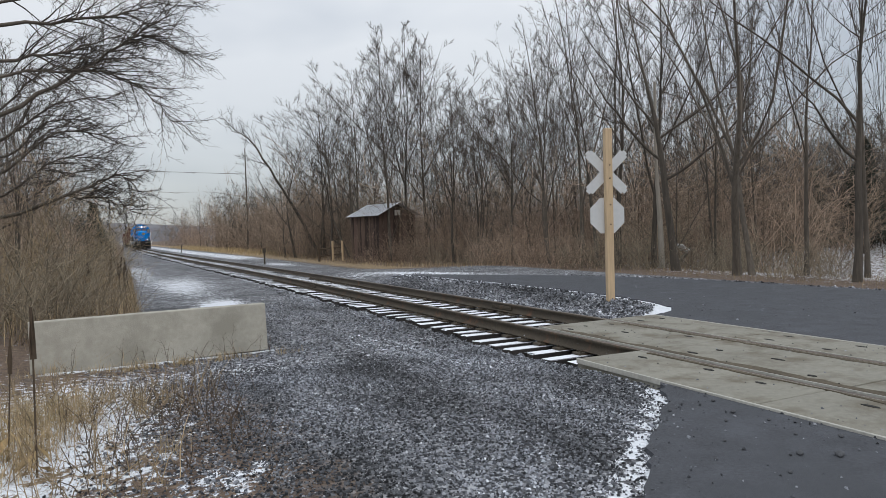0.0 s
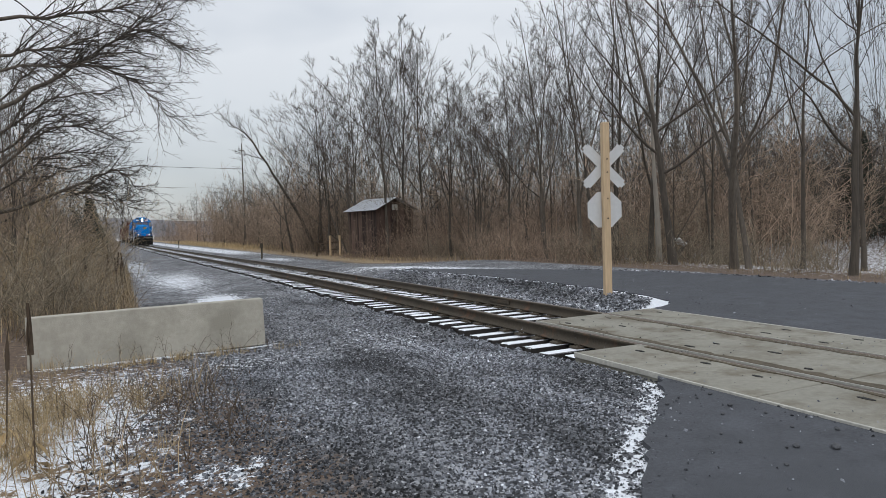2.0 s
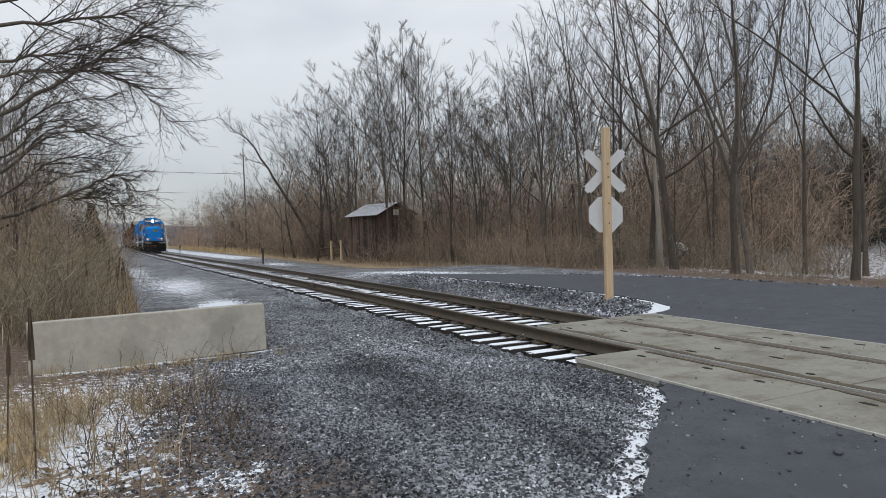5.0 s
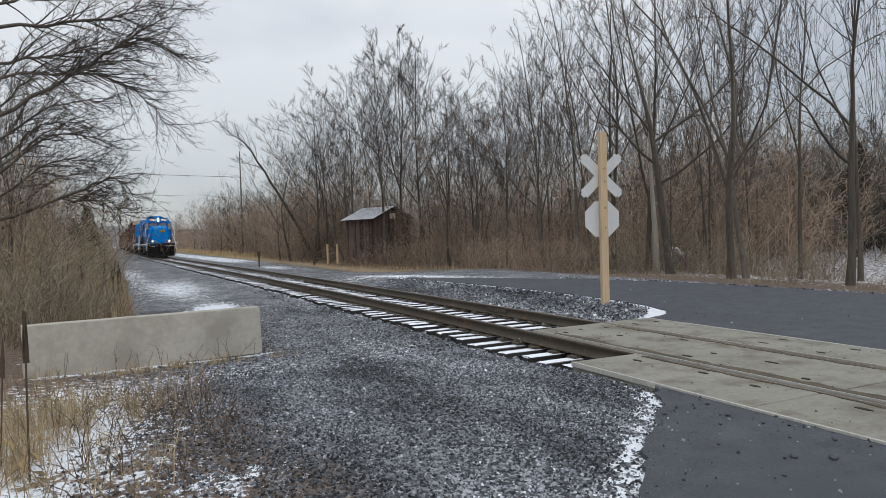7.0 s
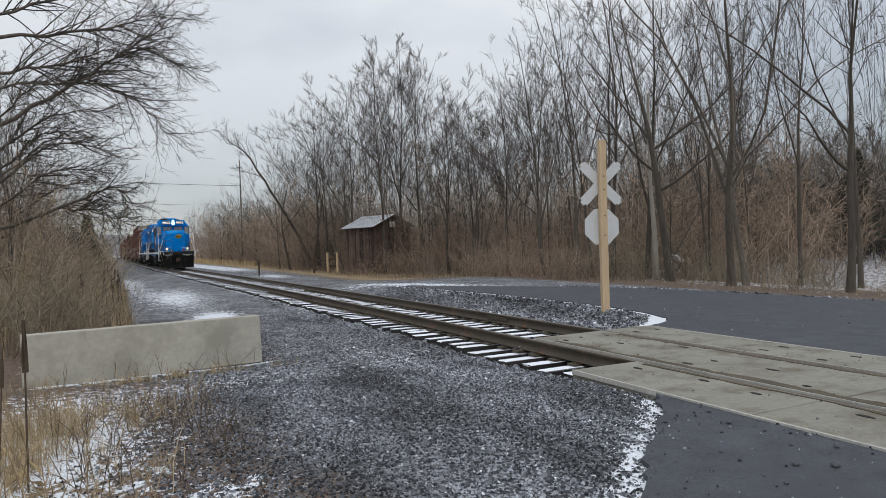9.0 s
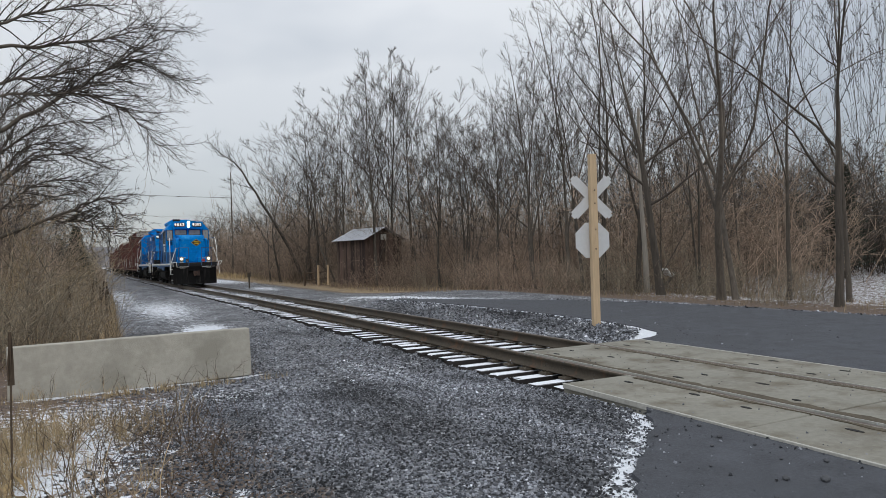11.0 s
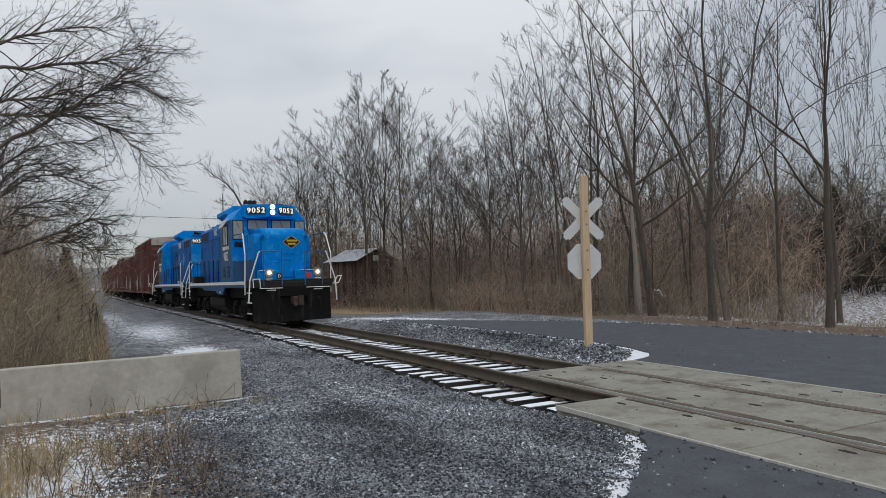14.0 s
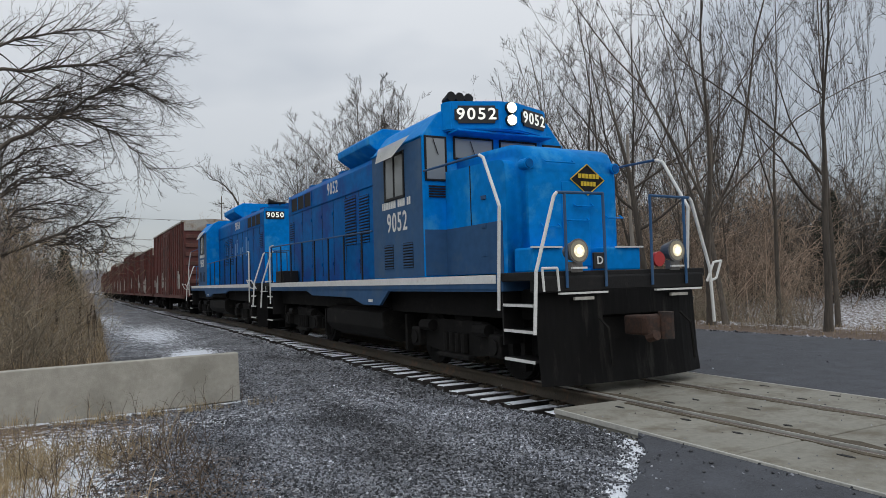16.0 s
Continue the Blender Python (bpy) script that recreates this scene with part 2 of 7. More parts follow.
def ground_material():
    """Crushed stone, leaf litter and thin snow, laid out by masks stored on the ground."""
    m = bpy.data.materials.new("ground_cover")
    m.use_nodes = True
    n, l = m.node_tree.nodes, m.node_tree.links
    b = n["Principled BSDF"]
    b.inputs["Roughness"].default_value = 0.92
    geo = n.new("ShaderNodeNewGeometry")
    pos = geo.outputs["Position"]

    def noise_tex(scale, detail=6, rough=0.6):
        t = n.new("ShaderNodeTexNoise")
        t.inputs["Scale"].default_value, t.inputs["Detail"].default_value, t.inputs["Roughness"].default_value = scale, detail, rough
        l.new(pos, t.inputs["Vector"])
        return t.outputs["Fac"]

    def ramp(src, *stops):
        r = n.new("ShaderNodeValToRGB")
        while len(r.color_ramp.elements) < len(stops):
            r.color_ramp.elements.new(0.5)
        for e, (at, c) in zip(r.color_ramp.elements, stops):
            e.position, e.color = at, (*c, 1)
        l.new(src, r.inputs[0])
        return r.outputs[0]

    def mix(fac, a, bb):
        x = n.new("ShaderNodeMix")
        x.data_type = "RGBA"
        l.new(fac, x.inputs["Factor"]), l.new(a, x.inputs["A"]), l.new(bb, x.inputs["B"])
        return x.outputs["Result"]

    def mask(name, scale, soft, detail=6, gain=1.0):
        a = n.new("ShaderNodeAttribute")
        a.attribute_name = name
        w = n.new("ShaderNodeMapRange")
        w.clamp = False
        w.inputs["To Min"].default_value, w.inputs["To Max"].default_value = 0.5 - 0.5 * gain, 0.5 + 0.5 * gain
        l.new(noise_tex(scale, detail, 0.72), w.inputs["Value"])
        s = n.new("ShaderNodeMath")
        s.operation = "ADD"
        l.new(a.outputs["Fac"], s.inputs[0]), l.new(w.outputs[0], s.inputs[1])
        r = n.new("ShaderNodeMapRange")
        r.inputs["From Min"].default_value, r.inputs["From Max"].default_value = 1.0 - soft, 1.0 + soft
        l.new(s.outputs[0], r.inputs["Value"])
        return r.outputs[0]

    vor = n.new("ShaderNodeTexVoronoi")
    vor.inputs["Scale"].default_value = 26
    l.new(pos, vor.inputs["Vector"])
    sep = n.new("ShaderNodeSeparateColor")
    l.new(vor.outputs["Color"], sep.inputs[0])
    stones = ramp(sep.outputs[0], (0.0, (0.020, 0.021, 0.024)), (0.5, (0.125, 0.128, 0.138)), (1.0, (0.38, 0.39, 0.41)))
    damp = ramp(noise_tex(0.8, 5), (0.36, (0.55, 0.55, 0.56)), (0.64, (1.3, 1.3, 1.3)))
    mul = n.new("ShaderNodeVectorMath")
    mul.operation = "MULTIPLY"
    l.new(stones, mul.inputs[0]), l.new(damp, mul.inputs[1])
    litter = ramp(noise_tex(9, 8, 0.75), (0.3, (0.056, 0.036, 0.026)), (0.55, (0.145, 0.100, 0.070)), (0.75, (0.30, 0.225, 0.150)))
    straw = ramp(noise_tex(14, 8, 0.75), (0.3, (0.16, 0.11, 0.06)), (0.7, (0.46, 0.34, 0.19)))
    snow = ramp(noise_tex(20), (0.3, (0.74, 0.77, 0.82)), (0.7, (0.86, 0.89, 0.94)))
    c = mix(mask("litter", 1.5, 0.12), mul.outputs[0], litter)
    c = mix(mask("straw", 1.8, 0.14), c, straw)
    c = mix(mask("snow", 7.5, 0.04, 10, 2.6), c, snow)
    l.new(c, b.inputs["Base Color"])
    bn = n.new("ShaderNodeBump")
    bn.inputs["Strength"].default_value, bn.inputs["Distance"].default_value = 0.9, 0.03
    l.new(vor.outputs["Distance"], bn.inputs["Height"]), l.new(bn.outputs[0], b.inputs["Normal"])
    return m


M_GROUND = ground_material()

# ---- building helpers ----


def mesh_np(name, verts, faces, smooth=False):
    me = bpy.data.meshes.new(name)
    verts, faces = np.asarray(verts, np.float32), np.asarray(faces, np.int32)
    k = faces.shape[1]
    me.vertices.add(len(verts)), me.loops.add(faces.size), me.polygons.add(len(faces))
    me.vertices.foreach_set("co", verts.ravel())
    me.loops.foreach_set("vertex_index", faces.ravel())
    me.polygons.foreach_set("loop_start", np.arange(0, faces.size, k, dtype=np.int32))
    me.polygons.foreach_set("loop_total", np.full(len(faces), k, dtype=np.int32))
    if smooth:
        me.polygons.foreach_set("use_smooth", np.ones(len(faces), dtype=bool))
    me.update(calc_edges=True)
    return me


def obj(name, me, mat, parent=None, label="", at=None):
    ob = new(name, me)
    if mat is not None and not me.materials:
        me.materials.append(mat)
    if parent is not None:
        ob.parent = parent
    if at is not None:
        ob.matrix_basis = at
    if label:
        ob["label"] = label
    return ob


def part(name, bm, mat, parent, label="", smooth=False):
    """One bmesh as one mesh object under a thing or a part."""
    me = bpy.data.meshes.new(name)
    if smooth:
        for f in bm.faces:
            f.smooth = True
    bm.normal_update()
    bm.to_mesh(me)
    bm.free()
    return obj(name, me, mat, parent, label)


def box(bm, x0, x1, y0, y1, z0, z1, bev=0.0, m=None):
    r = bmesh.ops.create_cube(bm, size=1, matrix=Matrix.Translation(((x0 + x1) / 2, (y0 + y1) / 2, (z0 + z1) / 2)) @ Matrix.Diagonal((x1 - x0, y1 - y0, z1 - z0, 1)))
    vs = r["verts"]
    if m is not None:
        bmesh.ops.transform(bm, matrix=m, verts=vs)
    if bev:
        es = {e for v in vs for e in v.link_edges}
        bmesh.ops.bevel(bm, geom=list(es), offset=bev, segments=2, affect="EDGES", profile=0.5)
    return bm


def boxed(*a, **k):
    return box(bmesh.new(), *a, **k)


def rod(bm, a, b, r, seg=8, r2=None):
    a, b = Vector(a), Vector(b)
    d = b - a
    m = Matrix.Translation((a + b) / 2) @ d.to_track_quat("Z", "Y").to_matrix().to_4x4()
    bmesh.ops.create_cone(bm, cap_ends=True, segments=seg, radius1=r, radius2=r if r2 is None else r2, depth=d.length, matrix=m)
    return bm


def bent_rod(points, r, seg=8):
    bm = bmesh.new()
    for a, b in zip(points, points[1:]):
        rod(bm, a, b, r, seg)
    for q in points[1:-1]:
        bmesh.ops.create_icosphere(bm, subdivisions=1, radius=r * 1.03, matrix=Matrix.Translation(q))
    return bm


def extrude_profile(pts, axis, a, b, bev=0.0):
    """A closed outline drawn across an axis and pulled from a to b along it. axis x: outline is (y, z); axis y: outline is (x, z)."""
    bm = bmesh.new()
    put = (lambda u, v, w: (w, u, v)) if axis == "x" else (lambda u, v, w: (u, w, v))
    f = bm.faces.new([bm.verts.new(put(u, v, a)) for u, v in pts])
    g = bmesh.ops.extrude_face_region(bm, geom=[f])
    d = Vector((b - a, 0, 0)) if axis == "x" else Vector((0, b - a, 0))
    bmesh.ops.translate(bm, vec=d, verts=[e for e in g["geom"] if isinstance(e, bmesh.types.BMVert)])
    bmesh.ops.recalc_face_normals(bm, faces=bm.faces)
    if bev:
        bmesh.ops.bevel(bm, geom=list(bm.edges), offset=bev, segments=2, affect="EDGES", profile=0.5)
    return bm


def empty(name, label, category, group="", kind="", at=None):
    ob = new(name)
    ob.empty_display_size = 0.2
    if at is not None:
        ob.matrix_basis = at
    return tagged(ob, label, category, group, kind)


def smoothstep(a, b, x):
    t = np.clip((x - a) / (b - a), 0, 1)
    return t * t * (3 - 2 * t)


# ---- the line of the track ----
K1, K2, X0 = -0.0010021, 0.0012154, 6.559


def track_x(y):
    """Middle of the track, metres to the right of the camera, at y metres up the line."""
    y = np.asarray(y, float)
    c = np.minimum(y, 150)
    x = X0 + 0.5 * K1 * np.where(c > 5, (c - 5) ** 2, 0) + 0.5 * K2 * np.maximum(0, c - 40) ** 2
    return x + (y - c) * (K1 * 145 + K2 * 110)


def track_slope(y):
    return float(track_x(y + 0.05) - track_x(y - 0.05)) / 0.1


# ---- ground ----
def polyline_dist(px_, py_, pts):
    best = np.full(np.shape(px_), 1e9)
    for (ax, ay), (bx, by) in zip(pts, pts[1:]):
        dx, dy = bx - ax, by - ay
        t = np.clip(((px_ - ax) * dx + (py_ - ay) * dy) / (dx * dx + dy * dy), 0, 1)
        best = np.minimum(best, np.hypot(px_ - ax - t * dx, py_ - ay - t * dy))
    return best


NEAR_ROAD = [(4.83, 5.25), (4.45, 4.75), (3.95, 4.3), (3.37, 3.79), (2.70, 3.08), (1.9, 2.1), (1.0, 0.8), (-0.5, -2.0), (-1.2, -7.0), (4.83, -7.0)]
FAR_ROAD = [(8.30, -7.0), (8.30, 9.15), (9.0, 9.45), (9.35, 9.8), (9.75, 10.9), (10.05, 12.6), (10.2, 15.4), (10.1, 18.5), (9.6, 24.0), (10.8, 22.4), (12.1, 20.4),
            (13.3, 18.4), (14.0, 16.8), (14.5, 14.6), (14.65, 13.0), (14.8, 9.0), (15.0, 3.0), (15.2, -7.0)]


def ground_z(x, y):
    """Height of the ground: level with the road at the crossing, lower along the line."""
    d = x - track_x(y)
    left = -0.055 - 0.315 * smoothstep(5.6, 11.0, y)
    left = left - 0.12 * smoothstep(-2.6, -4.5, d) * smoothstep(9, 14, y)
    left = left + 0.25 * smoothstep(0.2, -3.0, x) * smoothstep(6, 16, y)
    bed = -0.305
    right = -0.03 - 0.32 * smoothstep(25.0, 38.0, y) - 0.06 * smoothstep(14.8, 16.5, x)
    island = smoothstep(2.0, 2.9, d)
    right = right * island + -0.24 * (1 - island)
    z = np.where(d < -1.3, left, np.where(d > 1.3, right, bed))
    t = smoothstep(1.3, 1.9, np.abs(d))
    z = bed * (1 - t) + z * t
    under = (d > -1.74) & (d < 1.66) & (y < 9.3)
    z = np.where(under & ((y < 6.5) | ((d > -0.7) & (y < 9.0))), np.minimum(z, -0.22), z)
    z = z - 0.5 * smoothstep(17, 26, x) * smoothstep(60, 20, y) + 0.9 * smoothstep(30, 60, x)
    return z + 0.03 * np.sin(x * 1.7 + 0.6 * y) * np.sin(y * 1.1 - x * 0.4) * smoothstep(3.0, 6.0, np.abs(d)) * smoothstep(15.2, 17.0, np.where(x > 7, x, 17))


def axis_steps(*runs):
    out = []
    for a, b, s in runs:
        out.append(np.arange(a, b, s))
    return np.unique(np.round(np.concatenate(out), 4))


def gauss(x, y, cx, cy, sx, sy, turn=0.0):
    c, s = math.cos(turn), math.sin(turn)
    u, v = (x - cx) * c + (y - cy) * s, -(x - cx) * s + (y - cy) * c
    return np.exp(-0.5 * ((u / sx) ** 2 + (v / sy) ** 2))


def snow_amount(gx, gy):
    """How much snow lies at a place, 0 to 1: patches, drifts along the edges of the road, dusting."""
    d = gx - track_x(gy)
    snow = 0.08 + 0.0 * gx
    snow = snow + 0.75 * gauss(gx, gy, 2.6, 21.3, 0.45, 1.2) + 0.45 * gauss(gx, gy, 2.3, 32, 0.9, 5)
    snow = snow + 0.60 * gauss(gx, gy, -0.85, 6.3, 0.75, 2.4) + 0.40 * gauss(gx, gy, 1.0, 10.0, 1.6, 1.2) + 0.38 * gauss(gx, gy, 0.75, 4.65, 0.3, 0.28) + 0.22 * gauss(gx, gy, 0.0, 7.4, 0.5, 1.4)
    edge = np.minimum(polyline_dist(gx, gy, NEAR_ROAD[:6]), 9)
    snow = snow + 0.56 * np.exp(-0.5 * ((edge - 0.08) / 0.15) ** 2)
    edge2 = polyline_dist(gx, gy, FAR_ROAD[2:9])
    snow = snow + 0.78 * np.exp(-0.5 * (edge2 / 0.17) ** 2)
    snow = snow + 0.9 * gauss(gx, gy, 9.1, 9.75, 0.5, 0.26) + 0.6 * gauss(gx, gy, 10.4, 24.5, 3.0, 0.7, -1.1)
    snow = snow + 0.34 * smoothstep(1.4, 1.7, d) * smoothstep(2.6, 2.0, d) * smoothstep(20, 12, gy)
    snow = snow + 0.5 * smoothstep(3.2, 4.2, d) * smoothstep(7.8, 6.0, d) * smoothstep(52, 70, gy)
    snow = snow + 0.4 * gauss(gx, gy, 0.6, 48, 0.8, 12) + 0.22 * gauss(gx, gy, 4.3, 10, 0.6, 2.0)
    snow = snow + 0.24 * smoothstep(18, 22, gx) * smoothstep(40, 28, gy)
    snow = snow + 0.12 * gauss(gx, gy, 12.5, 52, 1.5, 5) + 0.5 * gauss(gx, gy, 9.8, 48, 0.8, 3)
    snow = snow + 0.6 * np.exp(-0.5 * (polyline_dist(gx, gy, [(-1.1, 11.84), (2.3, 12.22)]) / 0.12) ** 2)
    snow = snow + 0.34 * gauss(gx, gy, 18.6, 14.5, 1.3, 5.0) + 0.07 * smoothstep(8, 15, gy) * smoothstep(-1.3, -1.8, d) * smoothstep(-5.5, -4.0, d)
    snow = snow + 0.42 * smoothstep(10, 17, gy) * smoothstep(1.6, 1.3, np.abs(d)) + 0.16 * gauss(gx, gy, 3.6, 8.2, 0.9, 0.7)
    snow = snow + 0.13 * smoothstep(19, 24, gx) * smoothstep(0.0, 4.0, gx - 1.2 * gy) * smoothstep(60, 48, gx)
    return snow


def build_ground():
    xs = axis_steps((-900, -60, 60), (-60, -12, 4), (-12, -3, 0.6), (-3, 12, 0.17), (12, 20, 0.5), (20, 60, 4), (60, 1000, 60))
    ys = axis_steps((-60, -8, 6), (-8, 2, 0.6), (2, 16, 0.17), (16, 40, 0.4), (40, 160, 2), (160, 400, 12), (400, 2200, 120))
    gx, gy = np.meshgrid(xs, ys, indexing="ij")
    gz = ground_z(gx, gy)
    nx, ny = len(xs), len(ys)
    idx = np.arange(nx * ny).reshape(nx, ny)
    faces = np.stack([idx[:-1, :-1], idx[1:, :-1], idx[1:, 1:], idx[:-1, 1:]], -1).reshape(-1, 4)
    me = mesh_np("ground", np.stack([gx, gy, gz], -1).reshape(-1, 3), faces, True)
    d = gx - track_x(gy)
    litter = 0.12 + 0.75 * np.maximum(smoothstep(0.6, -0.6, gx) * smoothstep(15, 19, gy), smoothstep(14.6, 15.8, gx))
    litter = np.maximum(litter, 0.12 + 0.6 * smoothstep(10.5, 12.5, gx) * smoothstep(24, 32, gy))
    litter = np.maximum(litter, 0.1 + 0.55 * smoothstep(2.0, 0.9, gx + 0.05 * (gy - 4)) * smoothstep(2, 4, gy))
    straw = 0.1 + 0.55 * gauss(gx, gy, -0.9, 7.0, 0.9, 2.4) + 0.5 * smoothstep(11.0, 12.5, gx) * smoothstep(15.4, 13.5, gx) * smoothstep(26, 34, gy)
    straw = straw + 0.55 * smoothstep(7.5, 9.5, d) * smoothstep(16, 10, d) * smoothstep(70, 90, gy)
    snow = snow_amount(gx, gy)
    for name, arr in (("litter", litter), ("straw", straw), ("snow", snow)):
        at = me.attributes.new(name, "FLOAT", "POINT")
        at.data.foreach_set("value", arr.astype(np.float32).ravel())
    g = obj("ground", me, M_GROUND)
    return tagged(g, "dark crushed stone and leaf litter with thin patches of snow", "ground", kind="structure")


ground = build_ground()


def flat_sheet(name, outline, z, thick, mat, label, category, kind="structure"):
    bm = bmesh.new()
    f = bm.faces.new([bm.verts.new((x, y, z)) for x, y in outline])
    g = bmesh.ops.extrude_face_region(bm, geom=[f])
    bmesh.ops.translate(bm, vec=(0, 0, -thick), verts=[e for e in g["geom"] if isinstance(e, bmesh.types.BMVert)])
    bmesh.ops.recalc_face_normals(bm, faces=bm.faces)
    bmesh.ops.triangulate(bm, faces=[q for q in bm.faces if len(q.verts) > 4])
    ob = part(name, bm, mat, None)
    return tagged(ob, label, category, kind=kind)


def ragged(outline, amount, seed, keep):
    """The outline with uneven edges, but for the vertices for which keep says so."""
    rnd = random.Random(seed)
    out = []
    for (ax, ay), (bx, by) in zip(outline, outline[1:] + outline[:1]):
        steps = max(1, int(math.hypot(bx - ax, by - ay) / 0.12)) if not keep(ax, ay, bx, by) else 1
        for i in range(steps):
            t = i / steps
            j = 0 if steps == 1 or i == 0 else amount
            out.append((ax + (bx - ax) * t + rnd.uniform(-j, j), ay + (by - ay) * t + rnd.uniform(-j, j)))
    return out


flat_sheet("road", ragged(NEAR_ROAD, 0.035, 3, lambda a, b, c, d: b < 0 or d < -1), -0.016, 0.12, M_ASPHALT, "dark grey asphalt road up to the crossing, strewn with small stones", "road")
flat_sheet("road_far", ragged(FAR_ROAD, 0.035, 4, lambda a, b, c, d: b < 2 or d < 2 or (a < 8.4 and c < 8.4)), -0.012, 0.12, M_ASPHALT, "dark grey asphalt road beyond the track, with snow along its edge", "road")

# ---- railway track ----
GAUGE = 1.505


def rail_mesh(y0, y1, side):
    """A rail of true section swept along the line."""
    prof = [(-0.036, -0.004), (-0.030, 0.0), (0.030, 0.0), (0.036, -0.004), (0.036, -0.036), (0.010, -0.050), (0.009, -0.140), (0.068, -0.165), (0.070, -0.178),
            (-0.070, -0.178), (-0.068, -0.165), (-0.009, -0.140), (-0.010, -0.050), (-0.036, -0.036)]
    ys = np.concatenate([np.arange(y0, min(y1, 60), 1.0), np.arange(max(y0, 60), y1 + 1, 6.0)])
    verts, k = [], len(prof)
    for y in ys:
        s = track_slope(y)
        nlen = math.hypot(1, s)
        for u, z in prof:
            o = side * GAUGE / 2 + u
            verts.append((float(track_x(y)) + o / nlen, y - o * s / nlen, z))
    faces = [[i * k + j, (i + 1) * k + j, (i + 1) * k + (j + 1) % k, i * k + (j + 1) % k] for i in range(len(ys) - 1) for j in range(k)]
    me = mesh_np("rail", verts, faces)
    me.materials.append(M_RUST), me.materials.append(M_RAILTOP)
    me.polygons.foreach_set("material_index", [1 if f % k in (0, 1, 2) else 0 for f in range(len(faces))])
    me.update()
    return me


track = empty("railway_track", "single railway track with rusty rails and snow-dusted wooden ties", "railway track", kind="structure")
for side in (-1, 1):
    obj("rail", rail_mesh(-12.0, 430.0, side), None, track, "rust-brown steel rail")


def tie_mesh(seed):
    rnd = random.Random(seed)
    bm = boxed(-1.36, 1.36, -0.115, 0.115, -0.18, 0.0, bev=0.012)
    for v in bm.verts:
        v.co.x += rnd.uniform(-0.05, 0.05) * (1 if abs(v.co.x) > 1 else 0)
        v.co.z += rnd.uniform(-0.008, 0.008)
    me = bpy.data.meshes.new("tie")
    bm.to_mesh(me), bm.free()
    me.materials.append(M_TIE)
    return me


TIES = [tie_mesh(i) for i in range(5)]
rnd = random.Random(11)
tie_pos = []
y = 7.30
while y < 420:
    tie_pos.append(y)
    y += 0.475 + rnd.uniform(-0.05, 0.05)


def tie_pose(y):
    o = rnd.uniform(-0.09, 0.07)
    return pose(float(track_x(y)) + o, y, -0.225 + rnd.uniform(-0.012, 0.01), 0, rnd.uniform(-0.4, 0.4), math.degrees(-math.atan(track_slope(y))) + rnd.uniform(-1.6, 1.6))


for y in tie_pos[:290]:
    obj("tie", rnd.choice(TIES), None, track, at=tie_pose(y))
far_v, far_f = [], []
unit = np.array([(a, b, c) for a in (-1.36, 1.36) for b in (-0.115, 0.115) for c in (-0.18, 0.0)])
for y in tie_pos[290:]:
    m = np.array(tie_pose(y))
    base = len(far_v)
    far_v += [tuple(m[:3, :3] @ q + m[:3, 3]) for q in unit]
    far_f += [[base + i for i in q] for q in ((1, 5, 7, 3), (0, 1, 3, 2), (4, 6, 7, 5), (0, 4, 5, 1), (2, 3, 7, 6))]
obj("ties_far", mesh_np("ties_far", far_v, far_f), M_TIE, track)["kind"] = "stuff"
# tie plates and spikes under the near stretch
plate = boxed(-0.17, 0.17, -0.09, 0.09, -0.02, 0.012, bev=0.004)
for sx in (-0.1, 0.1):
    box(plate, sx - 0.012, sx + 0.012, -0.05, -0.025, 0.0, 0.04)
    box(plate, sx - 0.012, sx + 0.012, 0.03, 0.055, 0.0, 0.04)
plate_me = bpy.data.meshes.new("tie_plate")
plate.to_mesh(plate_me), plate.free()
plate_me.materials.append(M_RUST)
for y in tie_pos[:44]:
    for side in (-1, 1):
        obj("tie_plate", plate_me, None, track, at=pose(float(track_x(y)) + side * GAUGE / 2, y, -0.198, 0, 0, math.degrees(-math.atan(track_slope(y)))))
# rail joint bars with bolts
for yj, side in ((12.6, 1), (22.3, -1), (30.5, 1)):
    bm = bmesh.new()
    for u in (-0.026, 0.026):
        box(bm, u - 0.016, u + 0.016, -0.4, 0.4, -0.135, -0.052, bev=0.006)
        for k in range(5):
            rod(bm, (u - 0.03, -0.32 + 0.16 * k, -0.095), (u + 0.03, -0.32 + 0.16 * k, -0.095), 0.016, 6)
    j = part("joint_bar", bm, M_RUST, track, "bolted steel joint bar")
    j.matrix_basis = pose(float(track_x(yj)) + side * GAUGE / 2, yj, 0, 0, 0, math.degrees(-math.atan(track_slope(yj))))

# ---- level crossing of concrete panels ----
crossing = empty("level_crossing", "worn tan-grey concrete crossing panels between and beside the rails", "level crossing", kind="structure")
XC = X0
PANEL_ROWS = (("near", XC - 1.745, XC - GAUGE / 2 - 0.050, 6.62), ("gauge", XC - GAUGE / 2 + 0.105, XC + GAUGE / 2 - 0.105, 9.12), ("far", XC + GAUGE / 2 + 0.050, XC + 1.70, 9.15))


